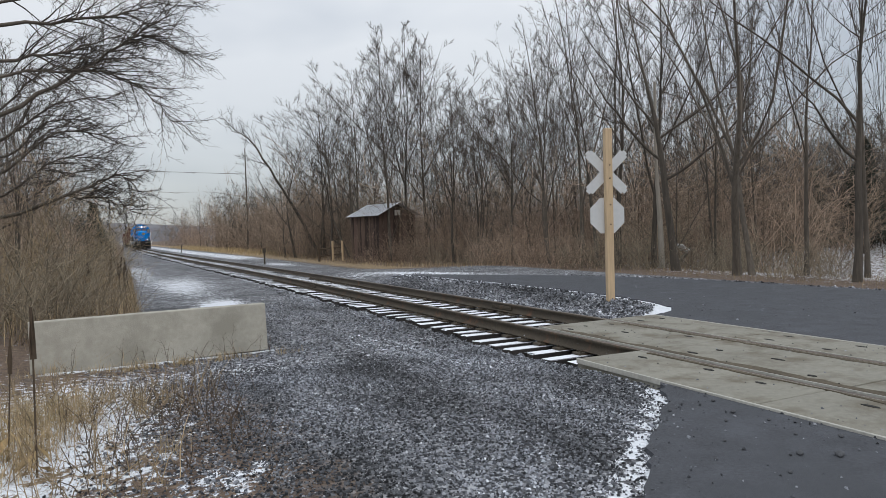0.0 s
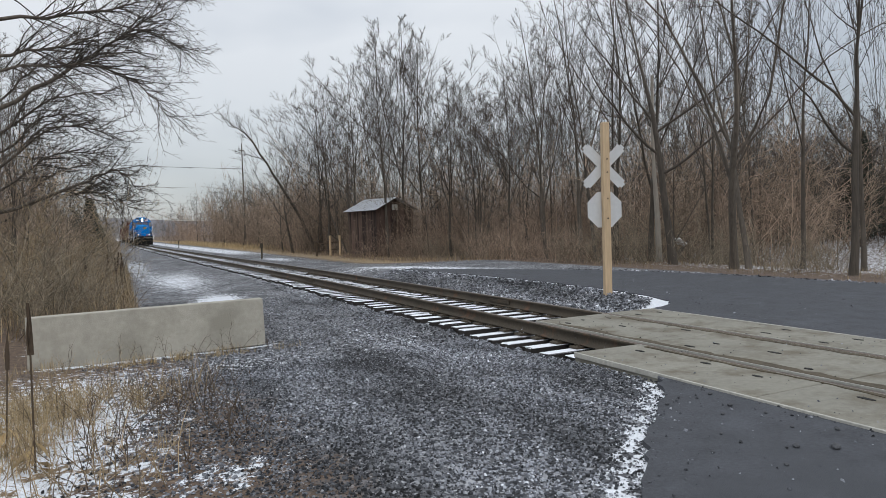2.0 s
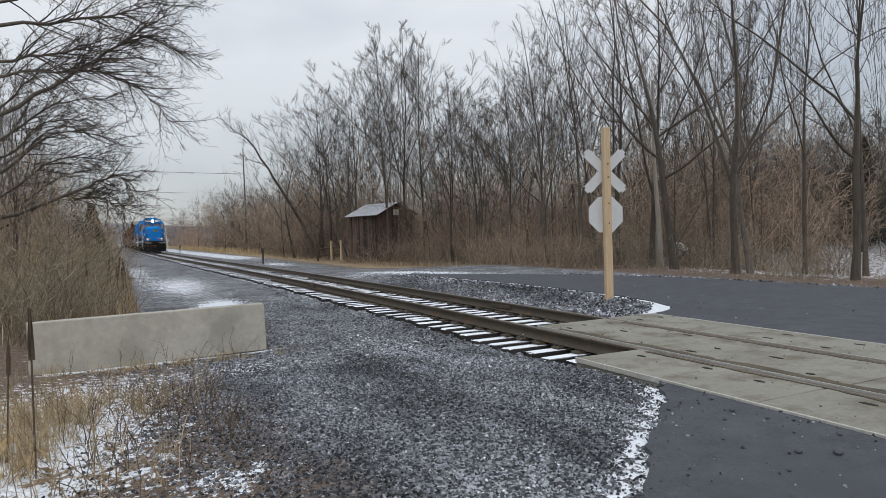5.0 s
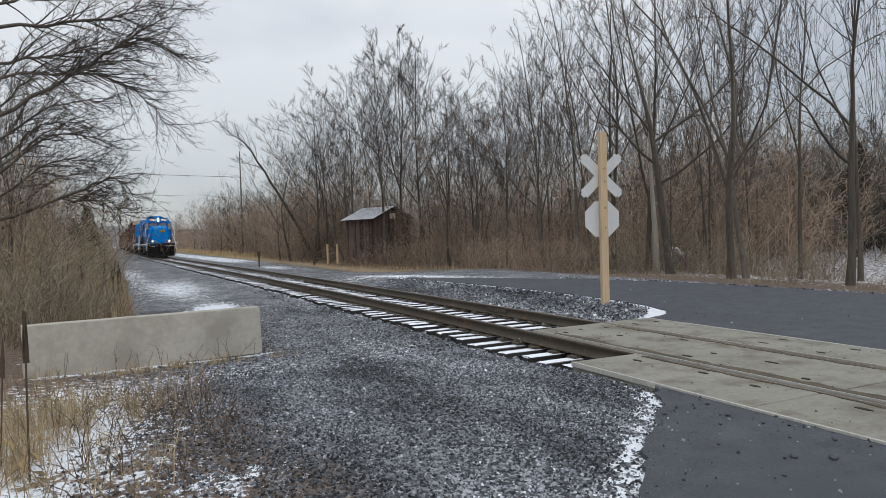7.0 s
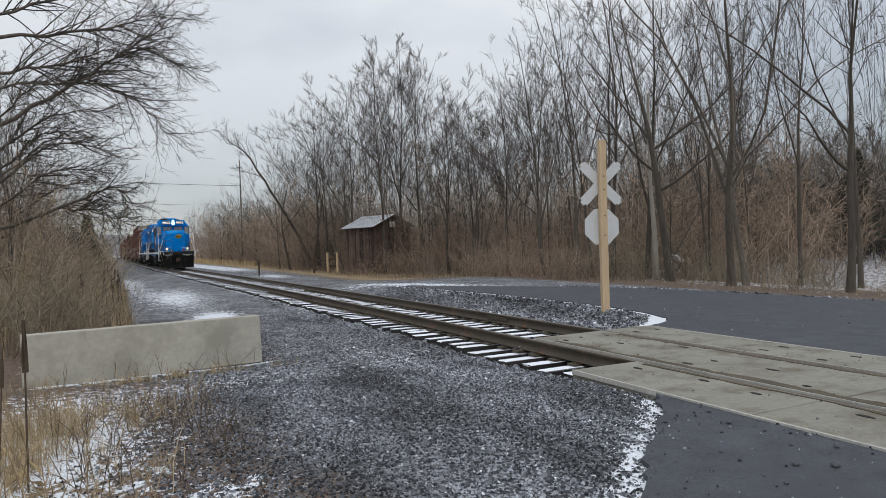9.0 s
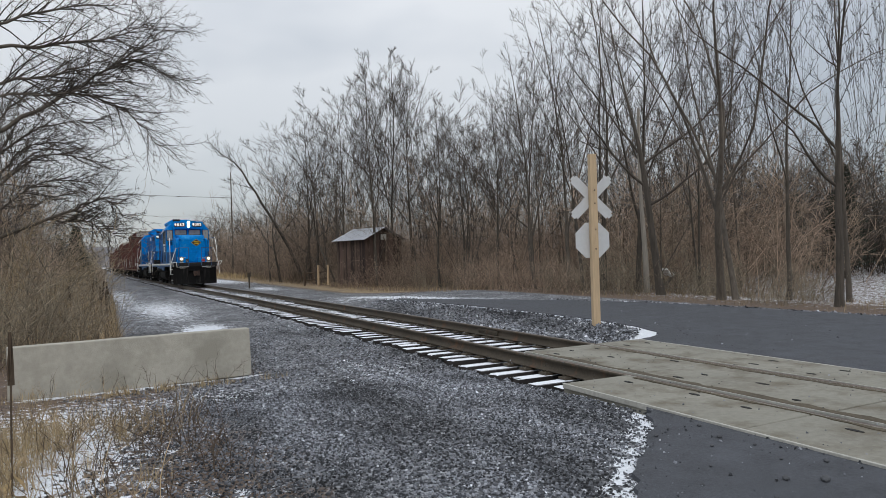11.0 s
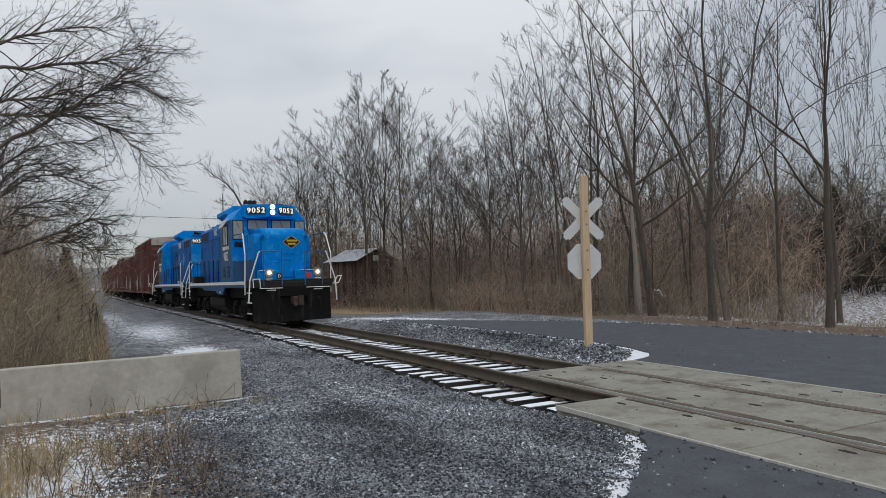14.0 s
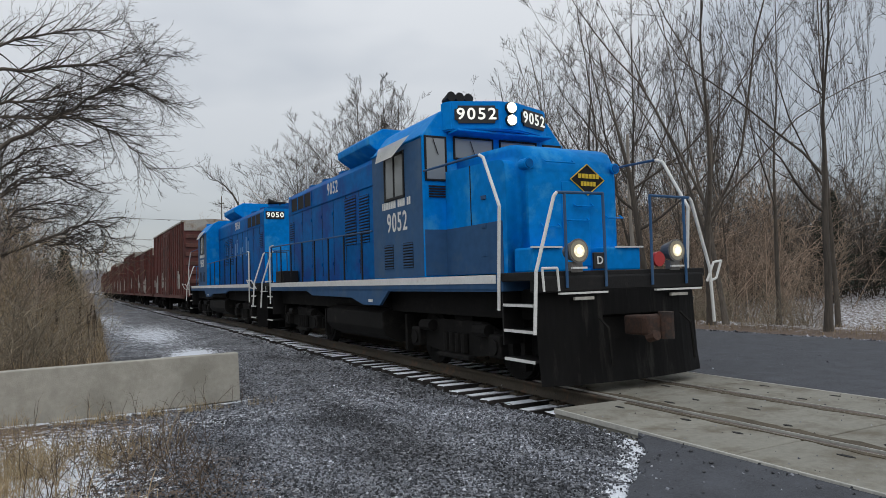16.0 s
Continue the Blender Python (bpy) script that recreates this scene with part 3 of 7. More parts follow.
def panel_part(x0, x1, y0, y1, seed):
    rnd = random.Random(seed)
    bm = boxed(x0, x1, y0 + 0.008, y1 - 0.008, -0.20, 0.0, bev=0.012)
    for v in bm.verts:
        v.co.z += 0.004 * rnd.uniform(-1, 1) if v.co.z > -0.05 else 0
    p = part("panel", bm, M_CONC, crossing)
    n = 3 if x1 - x0 > 1.1 else 2
    for fy in (0.18, 0.50, 0.82):
        for i in range(n):
            if rnd.random() < 0.48:
                continue
            fx = (i + 0.5) / n + rnd.uniform(-0.05, 0.05)
            cx, cy = x0 + (x1 - x0) * fx, y0 + (y1 - y0) * fy + rnd.uniform(-0.1, 0.1)
            b2 = bmesh.new()
            bmesh.ops.create_cone(b2, cap_ends=True, segments=10, radius1=0.07, radius2=0.06, depth=0.012,
                                  matrix=Matrix.Translation((cx, cy, 0.0)) @ Matrix.Diagonal((0.42, rnd.uniform(0.7, 1.5), 1, 1)))
            part("lifting_socket", b2, M_DARK, p, "dark dirt-filled lifting socket")


for name, x0, x1, ys in PANEL_ROWS:
    for k in range(5):
        panel_part(x0, x1, ys - 2.52 * (k + 1), ys - 2.52 * k, hash((k, len(name))) % 1000)
# steel edge strips and rubber along the flangeways
for side, gap in ((-1, 1), (1, -1)):
    xr = XC + side * GAUGE / 2
    part("flangeway_filler", boxed(*sorted((xr + gap * 0.04, xr + gap * 0.10)), -7.0, 9.1, -0.17, -0.055), M_DARK, crossing, "dark dirt-packed flangeway")
    part("edge_strip", boxed(*sorted((xr + gap * 0.096, xr + gap * 0.112)), -7.0, 9.1, -0.10, 0.006), M_EDGE, crossing, "worn pale edge strip")
    part("edge_strip", boxed(*sorted((xr - gap * 0.040, xr - gap * 0.054)), -7.0, 9.1 if side > 0 else 6.6, -0.10, 0.005), M_EDGE, crossing, "worn pale edge strip")

# dirt spread along the flangeways and along the outer edges
def dirt_strip(x0, x1, y0, y1, seed):
    rnd = random.Random(seed)
    bm = bmesh.new()
    n = int((y1 - y0) / 0.12)
    a, b = [], []
    for i in range(n + 1):
        y = y0 + (y1 - y0) * i / n
        w = 0.5 + 0.5 * noise.noise((y * 1.3, seed, 0))
        a.append((x0, y)), b.append((x0 + (x1 - x0) * max(0.15, min(1, w + rnd.uniform(-0.15, 0.15))), y))
    va, vb = [[bm.verts.new((*q, 0.009)) for q in side] for side in (a, b)]
    wa, wb = [[bm.verts.new((*q, -0.02)) for q in side] for side in (a, b)]
    for i in range(n):
        bm.faces.new((va[i], va[i + 1], vb[i + 1], vb[i]))
        bm.faces.new((va[i], wa[i], wa[i + 1], va[i + 1]))
        bm.faces.new((vb[i], vb[i + 1], wb[i + 1], wb[i]))
    bmesh.ops.recalc_face_normals(bm, faces=bm.faces)
    if bm.faces[0].normal.z < 0:
        bmesh.ops.reverse_faces(bm, faces=bm.faces)
    part("dirt", bm, M_DIRT, crossing, "brown dirt packed beside the rail")


dirt_strip(XC - GAUGE / 2 + 0.115, XC - GAUGE / 2 + 0.34, -6.5, 8.6, 1)
dirt_strip(XC + GAUGE / 2 - 0.115, XC + GAUGE / 2 - 0.26, -6.5, 8.6, 2)
dirt_strip(XC - GAUGE / 2 - 0.06, XC - GAUGE / 2 - 0.16, -6.5, 6.4, 3)
part("panel_edge", boxed(XC - 1.765, XC - 1.74, -6.0, 6.6, -0.05, 0.006, bev=0.004), M_EDGE, crossing, "pale chipped panel edge")
part("panel_edge", boxed(XC + 1.695, XC + 1.72, -6.0, 9.1, -0.05, 0.006, bev=0.004), M_EDGE, crossing, "pale chipped panel edge")

# ---- concrete barrier ----
bprof = [(-0.17, 0.0), (-0.17, 0.10), (-0.10, 0.82), (0.10, 0.82), (0.17, 0.10), (0.17, 0.0)]
bm = extrude_profile(bprof, "x", 0.0, 3.62, bev=0.016)
bmesh.ops.subdivide_edges(bm, edges=[e for e in bm.edges if e.calc_length() > 1.5], cuts=14)
for v in bm.verts:
    v.co += Vector((0, 1, 0.4)) * noise.noise(v.co * 2.3) * 0.012
barrier = tagged(part("concrete_barrier", bm, M_BARRIER, None), "weathered grey precast concrete barrier standing in the gravel", "barrier")
barrier.matrix_basis = pose(-1.36, 12.02, -0.44, 0, 0, 6.5)

# ---- crossing sign on a timber post ----
sign_post = empty("crossing_sign", "crossbuck and stop sign seen from behind on a new timber post", "road sign", at=pose(9.40, 11.66, -0.06, 0.0, 0.35, -17))
bm = boxed(-0.078, 0.078, -0.07, 0.07, 0.0, 3.70, bev=0.012)
bmesh.ops.subdivide_edges(bm, edges=[e for e in bm.edges if e.calc_length() > 2], cuts=12)
part("post", bm, M_POST, sign_post)
for zz in (2.92, 2.64, 2.08, 1.66):
    part("bolt", rod(bmesh.new(), (0.01, -0.084, zz), (0.01, -0.06, zz), 0.016, 8), M_RUST, sign_post)
for turn in (45, -45):
    bm = boxed(-0.61, 0.61, -0.004, 0.004, -0.105, 0.105)
    bmesh.ops.bevel(bm, geom=[e for e in bm.edges if abs(e.verts[0].co.y - e.verts[1].co.y) > 0.005], offset=0.05, segments=4, affect="EDGES")
    bl = part("crossbuck_blade", bm, M_SIGN, sign_post, "bare metal back of a crossbuck blade")
    bl.matrix_basis = pose(0, 0.082 + (0.010 if turn > 0 else 0), 2.78, 0, turn, 0)
bm = bmesh.new()
bmesh.ops.create_cone(bm, cap_ends=True, segments=8, radius1=0.381 / math.cos(math.pi / 8), radius2=0.381 / math.cos(math.pi / 8), depth=0.006,
                      matrix=Matrix.Rotation(math.pi / 2, 4, "X") @ Matrix.Rotation(math.pi / 8, 4, "Z"))
st = part("stop_sign", bm, M_SIGN, sign_post, "bare metal back of an eight-sided sign")
st.matrix_basis = pose(0, 0.085, 1.85)

# ---- bare trees ----


def tube(out, pts, radii, sides, tip=False):
    """Adds a tapered tube along pts to the lists of verts and triangles."""
    v, f = out
    ring0 = None
    last = len(pts) - 1
    for i, q in enumerate(pts):
        d = pts[min(i + 1, last)] - pts[max(i - 1, 0)]
        if d.length < 1e-6:
            d = Vector((0, 0, 1))
        d.normalize()
        a = d.orthogonal().normalized() if abs(d.z) > 0.9 else d.cross(Vector((0, 0, 1))).normalized()
        b = d.cross(a)
        base = len(v)
        if tip and i == last:
            v.append(tuple(q))
            for k in range(sides):
                f.append((ring0 + k, ring0 + (k + 1) % sides, base))
            return
        for k in range(sides):
            w = 2 * math.pi * k / sides
            v.append(tuple(q + (a * math.cos(w) + b * math.sin(w)) * radii[i]))
        if ring0 is not None:
            for k in range(sides):
                n = (k + 1) % sides
                f.append((ring0 + k, ring0 + n, base + n))
                f.append((ring0 + k, base + n, base + k))
        ring0 = base


def grow(rnd, start, way, length, r0, wig, lift, segs):
    pts, rad = [Vector(start)], [r0]
    d = Vector(way).normalized()
    for i in range(segs):
        d = (d + Vector((rnd.gauss(0, wig), rnd.gauss(0, wig), rnd.gauss(0, wig) + lift))).normalized()
        pts.append(pts[-1] + d * length / segs)
        rad.append(max(r0 * (1 - (i + 1) / segs * 0.85), 0.0035))
    return pts, rad


def fork(rnd, pts, rad, t, spread):
    """A point, radius and direction for a side shoot at t along a limb."""
    k = min(int(t * (len(pts) - 1)), len(pts) - 2)
    u = t * (len(pts) - 1) - k
    at = pts[k].lerp(pts[k + 1], u)
    d = (pts[k + 1] - pts[k]).normalized()
    side = d.orthogonal().normalized()
    side.rotate(Matrix.Rotation(rnd.uniform(0, 2 * math.pi), 3, d))
    return at, rad[k] * (1 - u) + rad[k + 1] * u, (d * math.cos(spread) + side * math.sin(spread)).normalized()


def rising(d, up):
    """A direction turned towards the light."""
    return Vector((d.x, d.y, (d.z if d.z > 0 else d.z * 0.4) + up)).normalized()


def dress(rnd, crown, p1, r1, ln, shoots, twigs, up, twig_r, start=0.2):
    """Side shoots along a limb, and twigs along each shoot, closer together towards the tips."""
    for j in range(shoots):
        t = start + (0.99 - start) * ((j + rnd.random()) / shoots) ** 0.8
        a2, rr2, d2 = fork(rnd, p1, r1, t, rnd.uniform(0.4, 0.85))
        l2 = ln * rnd.uniform(0.3, 0.55) * (1.2 - 0.55 * t)
        p2, r2 = grow(rnd, a2, rising(d2, up), l2, max(min(rr2 * 0.6, 0.012), twig_r * 1.2), 0.08, up * 0.3, 3)
        tube(crown, p2, r2, 3, True)
        for k in range(twigs):
            a3, rr3, d3 = fork(rnd, p2, r2, 0.15 + 0.84 * (k + rnd.random()) / twigs, rnd.uniform(0.5, 1.0))
            tube(crown, [a3, a3 + rising(d3, up * 0.6) * l2 * rnd.uniform(0.22, 0.5)], [twig_r, 0], 3, True)


def tree_meshes(seed, height, r0, clear=0.3, mains=3, tilt=0.45, limbs=11, reach=0.24, shoots=6, twigs=6, up=0.18, twig_r=0.0092, stems=1, lean=(0, 0), crook=0.045, boughs=()):
    """A bare tree: a trunk that parts into rising mains, limbs on each main, shoots on each limb, twigs on each shoot.
    boughs: mains given one by one as (where along the trunk, direction, length)."""
    rnd = random.Random(seed)
    trunk, crown = ([], []), ([], [])
    for s in range(stems):
        many = stems > 1
        d = Vector((lean[0] + (rnd.uniform(-0.26, 0.26) if many else 0), lean[1] + (rnd.uniform(-0.26, 0.26) if many else 0), 1))
        hgt = height * (1 if s == 0 else rnd.uniform(0.72, 0.98))
        base = (0.0, 0.0, -0.25) if s == 0 else (rnd.uniform(-0.35, 0.35), rnd.uniform(-0.35, 0.35), -0.25)
        pts, rad = grow(rnd, base, d, hgt, r0 * (1 if s == 0 else 0.75), crook, 0.03, 12)
        rad = [q * (1 - 0.4 * float(smoothstep(clear - 0.1, clear + 0.25, i / 12))) for i, q in enumerate(rad)]
        rad[0] *= 1.35
        tube(trunk, pts, rad, 7, True)
        axes = [(pts, rad, hgt, clear + 0.12)]
        for at_t, way, ln in boughs:
            at, rr, dd = fork(rnd, pts, rad, at_t, 0.5)
            p2, r2 = grow(rnd, at, way, ln, rr * 0.56, crook * 2.2, 0.06, 9)
            tube(trunk, p2, r2, 6, True)
            axes.append((p2, r2, ln, 0.22))
        turn = rnd.uniform(0, 6.28)
        for k in range(mains):
            at_t = clear + (0.34 * k / max(1, mains - 1) if mains > 1 else 0.1) + rnd.uniform(-0.02, 0.04)
            a, tl = turn + 2.4 * k, tilt * rnd.uniform(0.75, 1.25)
            at, rr, dd = fork(rnd, pts, rad, at_t, 0.4)
            ln = hgt * (1 - at_t) * rnd.uniform(0.8, 1.0)
            p2, r2 = grow(rnd, at, (math.sin(tl) * math.cos(a), math.sin(tl) * math.sin(a), math.cos(tl)), ln, rr * 0.6, crook * 1.7, 0.05, 8)
            tube(trunk, p2, r2, 6, True)
            axes.append((p2, r2, ln, 0.15))
        for mp, mr, ml, f0 in axes:
            n = max(4, int(limbs * (0.45 + 0.55 * ml / height)))
            for i in range(n):
                t = f0 + (0.98 - f0) * (i + rnd.random()) / n
                at, rr, dd = fork(rnd, mp, mr, t, rnd.uniform(0.6, 1.05))
                ln = height * reach * (1.2 - 0.9 * t) * rnd.uniform(0.65, 1.15)
                p1, r1 = grow(rnd, at, rising(dd, up), ln, min(rr * 0.5, 0.007 + ln * 0.007), 0.075, up * 0.3, 5)
                tube(crown, p1, r1, 4, True)
                dress(rnd, crown, p1, r1, ln, shoots, twigs, up, twig_r)
    return mesh_np("trunk", *trunk, smooth=True), mesh_np("crown", *crown, smooth=True)


def plant(name, meshes, mat, label, category="tree", group=""):
    t = empty(name, label, category, group)
    obj("trunk", meshes[0], mat, t)
    obj("crown", meshes[1], M_TWIG, t)
    return t


# kinds of woodland tree, each with its height; the last two are lighter ones for the depth of the woods
SPEC = [
    (tree_meshes(1, 15.0, 0.105, 0.26, 4, 0.45, 13, 0.22, 7, 7), 15.0, "tall bare grey-brown woodland tree in winter"),
    (tree_meshes(2, 14.0, 0.11, 0.22, 5, 0.65, 12, 0.23, 6, 7, crook=0.06), 14.0, "bare spreading woodland tree with crooked rising limbs"),
    (tree_meshes(3, 13.0, 0.06, 0.32, 2, 0.28, 13, 0.19, 5, 6), 13.0, "slender bare woodland tree"),
    (tree_meshes(4, 8.5, 0.06, 0.12, 3, 0.7, 9, 0.28, 4, 6), 8.5, "low bushy bare tree at the edge of the woods"),
    (tree_meshes(5, 13.0, 0.075, 0.30, 1, 0.4, 9, 0.21, 5, 6, stems=3), 13.0, "clump of bare stems growing from one stool"),
    (tree_meshes(6, 16.0, 0.10, 0.28, 6, 0.36, 12, 0.17, 7, 8, up=0.24), 16.0, "tall bare tree with a fine upright crown"),
    (tree_meshes(7, 12.5, 0.07, 0.15, 2, 0.45, 10, 0.24, 4, 5, twig_r=0.013), 12.5, "bare tree in the depth of the woods"),
    (tree_meshes(8, 10.0, 0.055, 0.06, 2, 0.6, 10, 0.28, 4, 5, twig_r=0.013), 10.0, "bushy bare tree in the depth of the woods"),
    (tree_meshes(9, 16.0, 0.105, 0.22, 6, 0.42, 10, 0.17, 6, 6, up=0.24, twig_r=0.0072), 16.0, "tall bare tree with many rising stems and fine twigs"),
    (tree_meshes(10, 13.0, 0.065, 0.34, 2, 0.32, 11, 0.19, 5, 6, twig_r=0.0055), 13.0, "slender bare tree at the edge of the clearing"),
]
KINDS = [plant("tree", me, M_BARK, lab, group="woods") for me, h, lab in SPEC]
used = [False] * len(KINDS)


def set_tree(kind, x, y, size=1.0, turn=0.0, wide=1.0):
    t = KINDS[kind]
    m = Matrix.Translation((x, y, float(ground_z(np.array(x), np.array(y))))) @ Matrix.Rotation(turn, 4, "Z")
    if used[kind]:
        ob = copy_thing(t, m)
    else:
        ob, used[kind] = t, True
        ob.matrix_basis = m
    ob.scale = (size * wide, size * wide, size)
    return ob


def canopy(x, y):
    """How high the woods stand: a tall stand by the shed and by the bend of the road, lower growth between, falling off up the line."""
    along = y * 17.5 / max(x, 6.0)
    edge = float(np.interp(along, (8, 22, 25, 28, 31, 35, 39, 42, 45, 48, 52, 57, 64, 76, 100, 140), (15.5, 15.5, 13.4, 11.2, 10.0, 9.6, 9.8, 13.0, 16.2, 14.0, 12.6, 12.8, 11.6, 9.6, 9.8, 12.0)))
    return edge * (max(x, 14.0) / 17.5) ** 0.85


rnd = random.Random(21)


def edge_tree(kind, x, y, height, wide=1.2):
    set_tree(kind, x, y, height / SPEC[kind][1], rnd.uniform(0, 6.28), wide)


# the trees that stand out along the edge of the woods: kind, x, y, height
for kind, x, y, h in ((5, 18.1, 44.9, 17.4), (5, 16.6, 43.6, 15.6), (0, 19.4, 44.2, 16.0), (0, 15.4, 46.9, 13.8), (4, 15.9, 49.6, 13.6), (1, 14.9, 52.8, 13.2), (2, 14.8, 55.6, 14.2), (0, 15.6, 57.0, 15.2),
                      (1, 13.9, 60.5, 12.0), (3, 13.6, 63.5, 10.0), (5, 20.4, 41.6, 13.4), (0, 18.4, 37.6, 10.4), (5, 19.4, 36.0, 10.8), (1, 20.6, 38.0, 10.6), (4, 18.0, 33.4, 9.6),
                      (0, 17.6, 29.2, 10.2), (1, 19.2, 28.6, 11.0), (8, 17.9, 26.6, 12.0), (8, 19.2, 25.6, 14.0), (8, 20.6, 25.0, 16.5), (9, 18.4, 23.6, 13.0), (8, 20.4, 22.4, 15.5),
                      (9, 20.4, 13.2, 13.0), (9, 18.2, 10.2, 12.0), (3, 22.4, 11.0, 6.5), (9, 19.0, 14.2, 12.0)):
    edge_tree(kind, x, y, h)
# three old trees by the bend of the road
for name_seed, x, y, args, lab in (
        (91, 17.4, 15.4, dict(height=13.5, r0=0.125, clear=0.30, mains=2, tilt=0.3, limbs=7, reach=0.17, shoots=4, twigs=5, crook=0.06, stems=2, twig_r=0.005,
                              boughs=((0.22, (-0.25, 0.2, 1.0), 10.0), (0.27, (0.38, -0.36, 1.0), 10.0), (0.33, (0.2, -0.05, 1.0), 9.0))), "large dark many-stemmed bare tree at the bend of the road"),
        (96, 18.3, 18.9, dict(height=12.0, r0=0.15, clear=0.5, mains=2, tilt=0.5, limbs=8, reach=0.21, shoots=5, twigs=6, crook=0.045, up=0.14, twig_r=0.0055,
                              boughs=((0.36, (-0.75, 0.7, 0.8), 5.5), (0.43, (0.7, -0.65, 0.75), 6.0), (0.30, (0.8, -0.7, 0.3), 4.6), (0.46, (-0.4, 0.3, 1.0), 6.0))), "old bare tree with heavy crooked limbs spreading from its trunk"),
        (93, 17.0, 11.3, dict(height=12.0, r0=0.105, clear=0.36, mains=2, tilt=0.35, limbs=8, reach=0.2, shoots=4, twigs=5, crook=0.06, up=0.16, twig_r=0.005,
                              boughs=((0.36, (-0.45, 0.55, 1.0), 7.5), (0.28, (-0.7, 0.6, 0.35), 3.4))), "bare tree with a straight trunk and open crown beside the clearing")):
    big = plant("tree", tree_meshes(name_seed, **args), M_BARK, lab)
    big.matrix_basis = pose(x, y, float(ground_z(np.array(x), np.array(y))))
# the body of the woods
spots = []
for band_x, band_w, y0, y1, n, kinds, s0, s1 in ((17.6, 8, 17, 34, 14, (9, 3, 2, 7), 0.4, 0.7), (15.6, 9, 34, 66, 32, (2, 3, 6, 6, 7), 0.65, 0.95), (22, 20, 15, 62, 42, (6, 7, 7), 0.65, 0.95),
                                                  (14.6, 9, 64, 130, 36, (6, 6, 7), 0.75, 1.0), (14.8, 14, 130, 300, 20, (6, 7), 0.85, 1.1), (46, 30, 18, 60, 34, (6, 7), 0.6, 0.85)):
    for i in range(n):
        for _ in range(20):
            x, y = band_x + band_w * rnd.random(), y0 + (y1 - y0) * rnd.random()
            clear = (x > 1.21 * y and 25 < math.hypot(x, y) < 50) or (13.0 < x < 18.6 and 42.0 < y < 48.5)
            if not clear and all((x - a) ** 2 + (y - b) ** 2 > 1.8 for a, b in spots):
                break
        else:
            continue
        spots.append((x, y))
        kind = rnd.choice(kinds)
        low = 0.62 if band_x == 22 and y < 1.4 * x else 1.0   # younger growth behind the bend
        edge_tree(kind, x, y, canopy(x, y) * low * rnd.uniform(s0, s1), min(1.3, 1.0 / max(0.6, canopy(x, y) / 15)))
# far behind the snowy clearing
for i in range(26):
    a, r = radians(36 + 27 * rnd.random()), rnd.uniform(50, 64)
    edge_tree(rnd.choice((6, 7, 7)), r * math.sin(a), r * math.cos(a), rnd.uniform(7.5, 10.5), 1.5)
# woods to the left of the line
for i in range(50):
    y = 22 + 170 * (i / 50) ** 1.9 + rnd.uniform(-2, 2)
    x = -2.9 - rnd.random() * (1.0 + 0.12 * y)
    kind = rnd.choice((2, 3, 4, 7, 7) if y < 60 else (6, 7))
    edge_tree(kind, x, y, SPEC[kind][1] * rnd.uniform(0.6, 0.9) * (0.85 if y < 30 else 1.0))


def limb_line(points, n, rnd, wob):
    """A smooth line through a few points of a limb."""
    q = [Vector(p) for p in points]
    q = [q[0] * 2 - q[1]] + q + [q[-1] * 2 - q[-2]]
    out = []
    for k in range(1, len(q) - 2):
        for i in range(n):
            t = i / n
            a, b, c, d = q[k - 1], q[k], q[k + 1], q[k + 2]
            p = 0.5 * (2 * b + (c - a) * t + (2 * a - 5 * b + 4 * c - d) * t * t + (3 * b - a - 3 * c + d) * t ** 3)
            out.append(p + Vector((rnd.gauss(0, wob), rnd.gauss(0, wob), rnd.gauss(0, wob))))
    return out + [q[-2]]


# a tree that leans out of the woods towards the line
rnd = random.Random(41)
lt, lc = ([], []), ([], [])
lp = limb_line(((15.6, 58.3, -0.5), (14.2, 58.5, 2.6), (12.5, 58.7, 5.7), (10.7, 59.0, 8.9), (9.6, 59.2, 10.2), (8.5, 59.4, 10.6)), 4, rnd, 0.04)
lr = [0.17 * (1 - 0.9 * i / (len(lp) - 1)) for i in range(len(lp))]
tube(lt, lp, lr, 7, True)
for k in range(13):
    at, rr, dd = fork(rnd, lp, lr, 0.42 + 0.57 * (k + rnd.random()) / 13, rnd.uniform(0.5, 0.9))
    p1, r1 = grow(rnd, at, rising(dd, 0.35), rnd.uniform(1.3, 2.8), 0.03, 0.14, 0.05, 5)
    tube(lc, p1, r1, 4, True)
    dress(rnd, lc, p1, r1, 2.0, 6, 6, 0.15, 0.009)
plant("tree", (mesh_np("trunk", *lt, smooth=True), mesh_np("crown", *lc, smooth=True)), M_BARK, "bare tree leaning out of the woods towards the track")


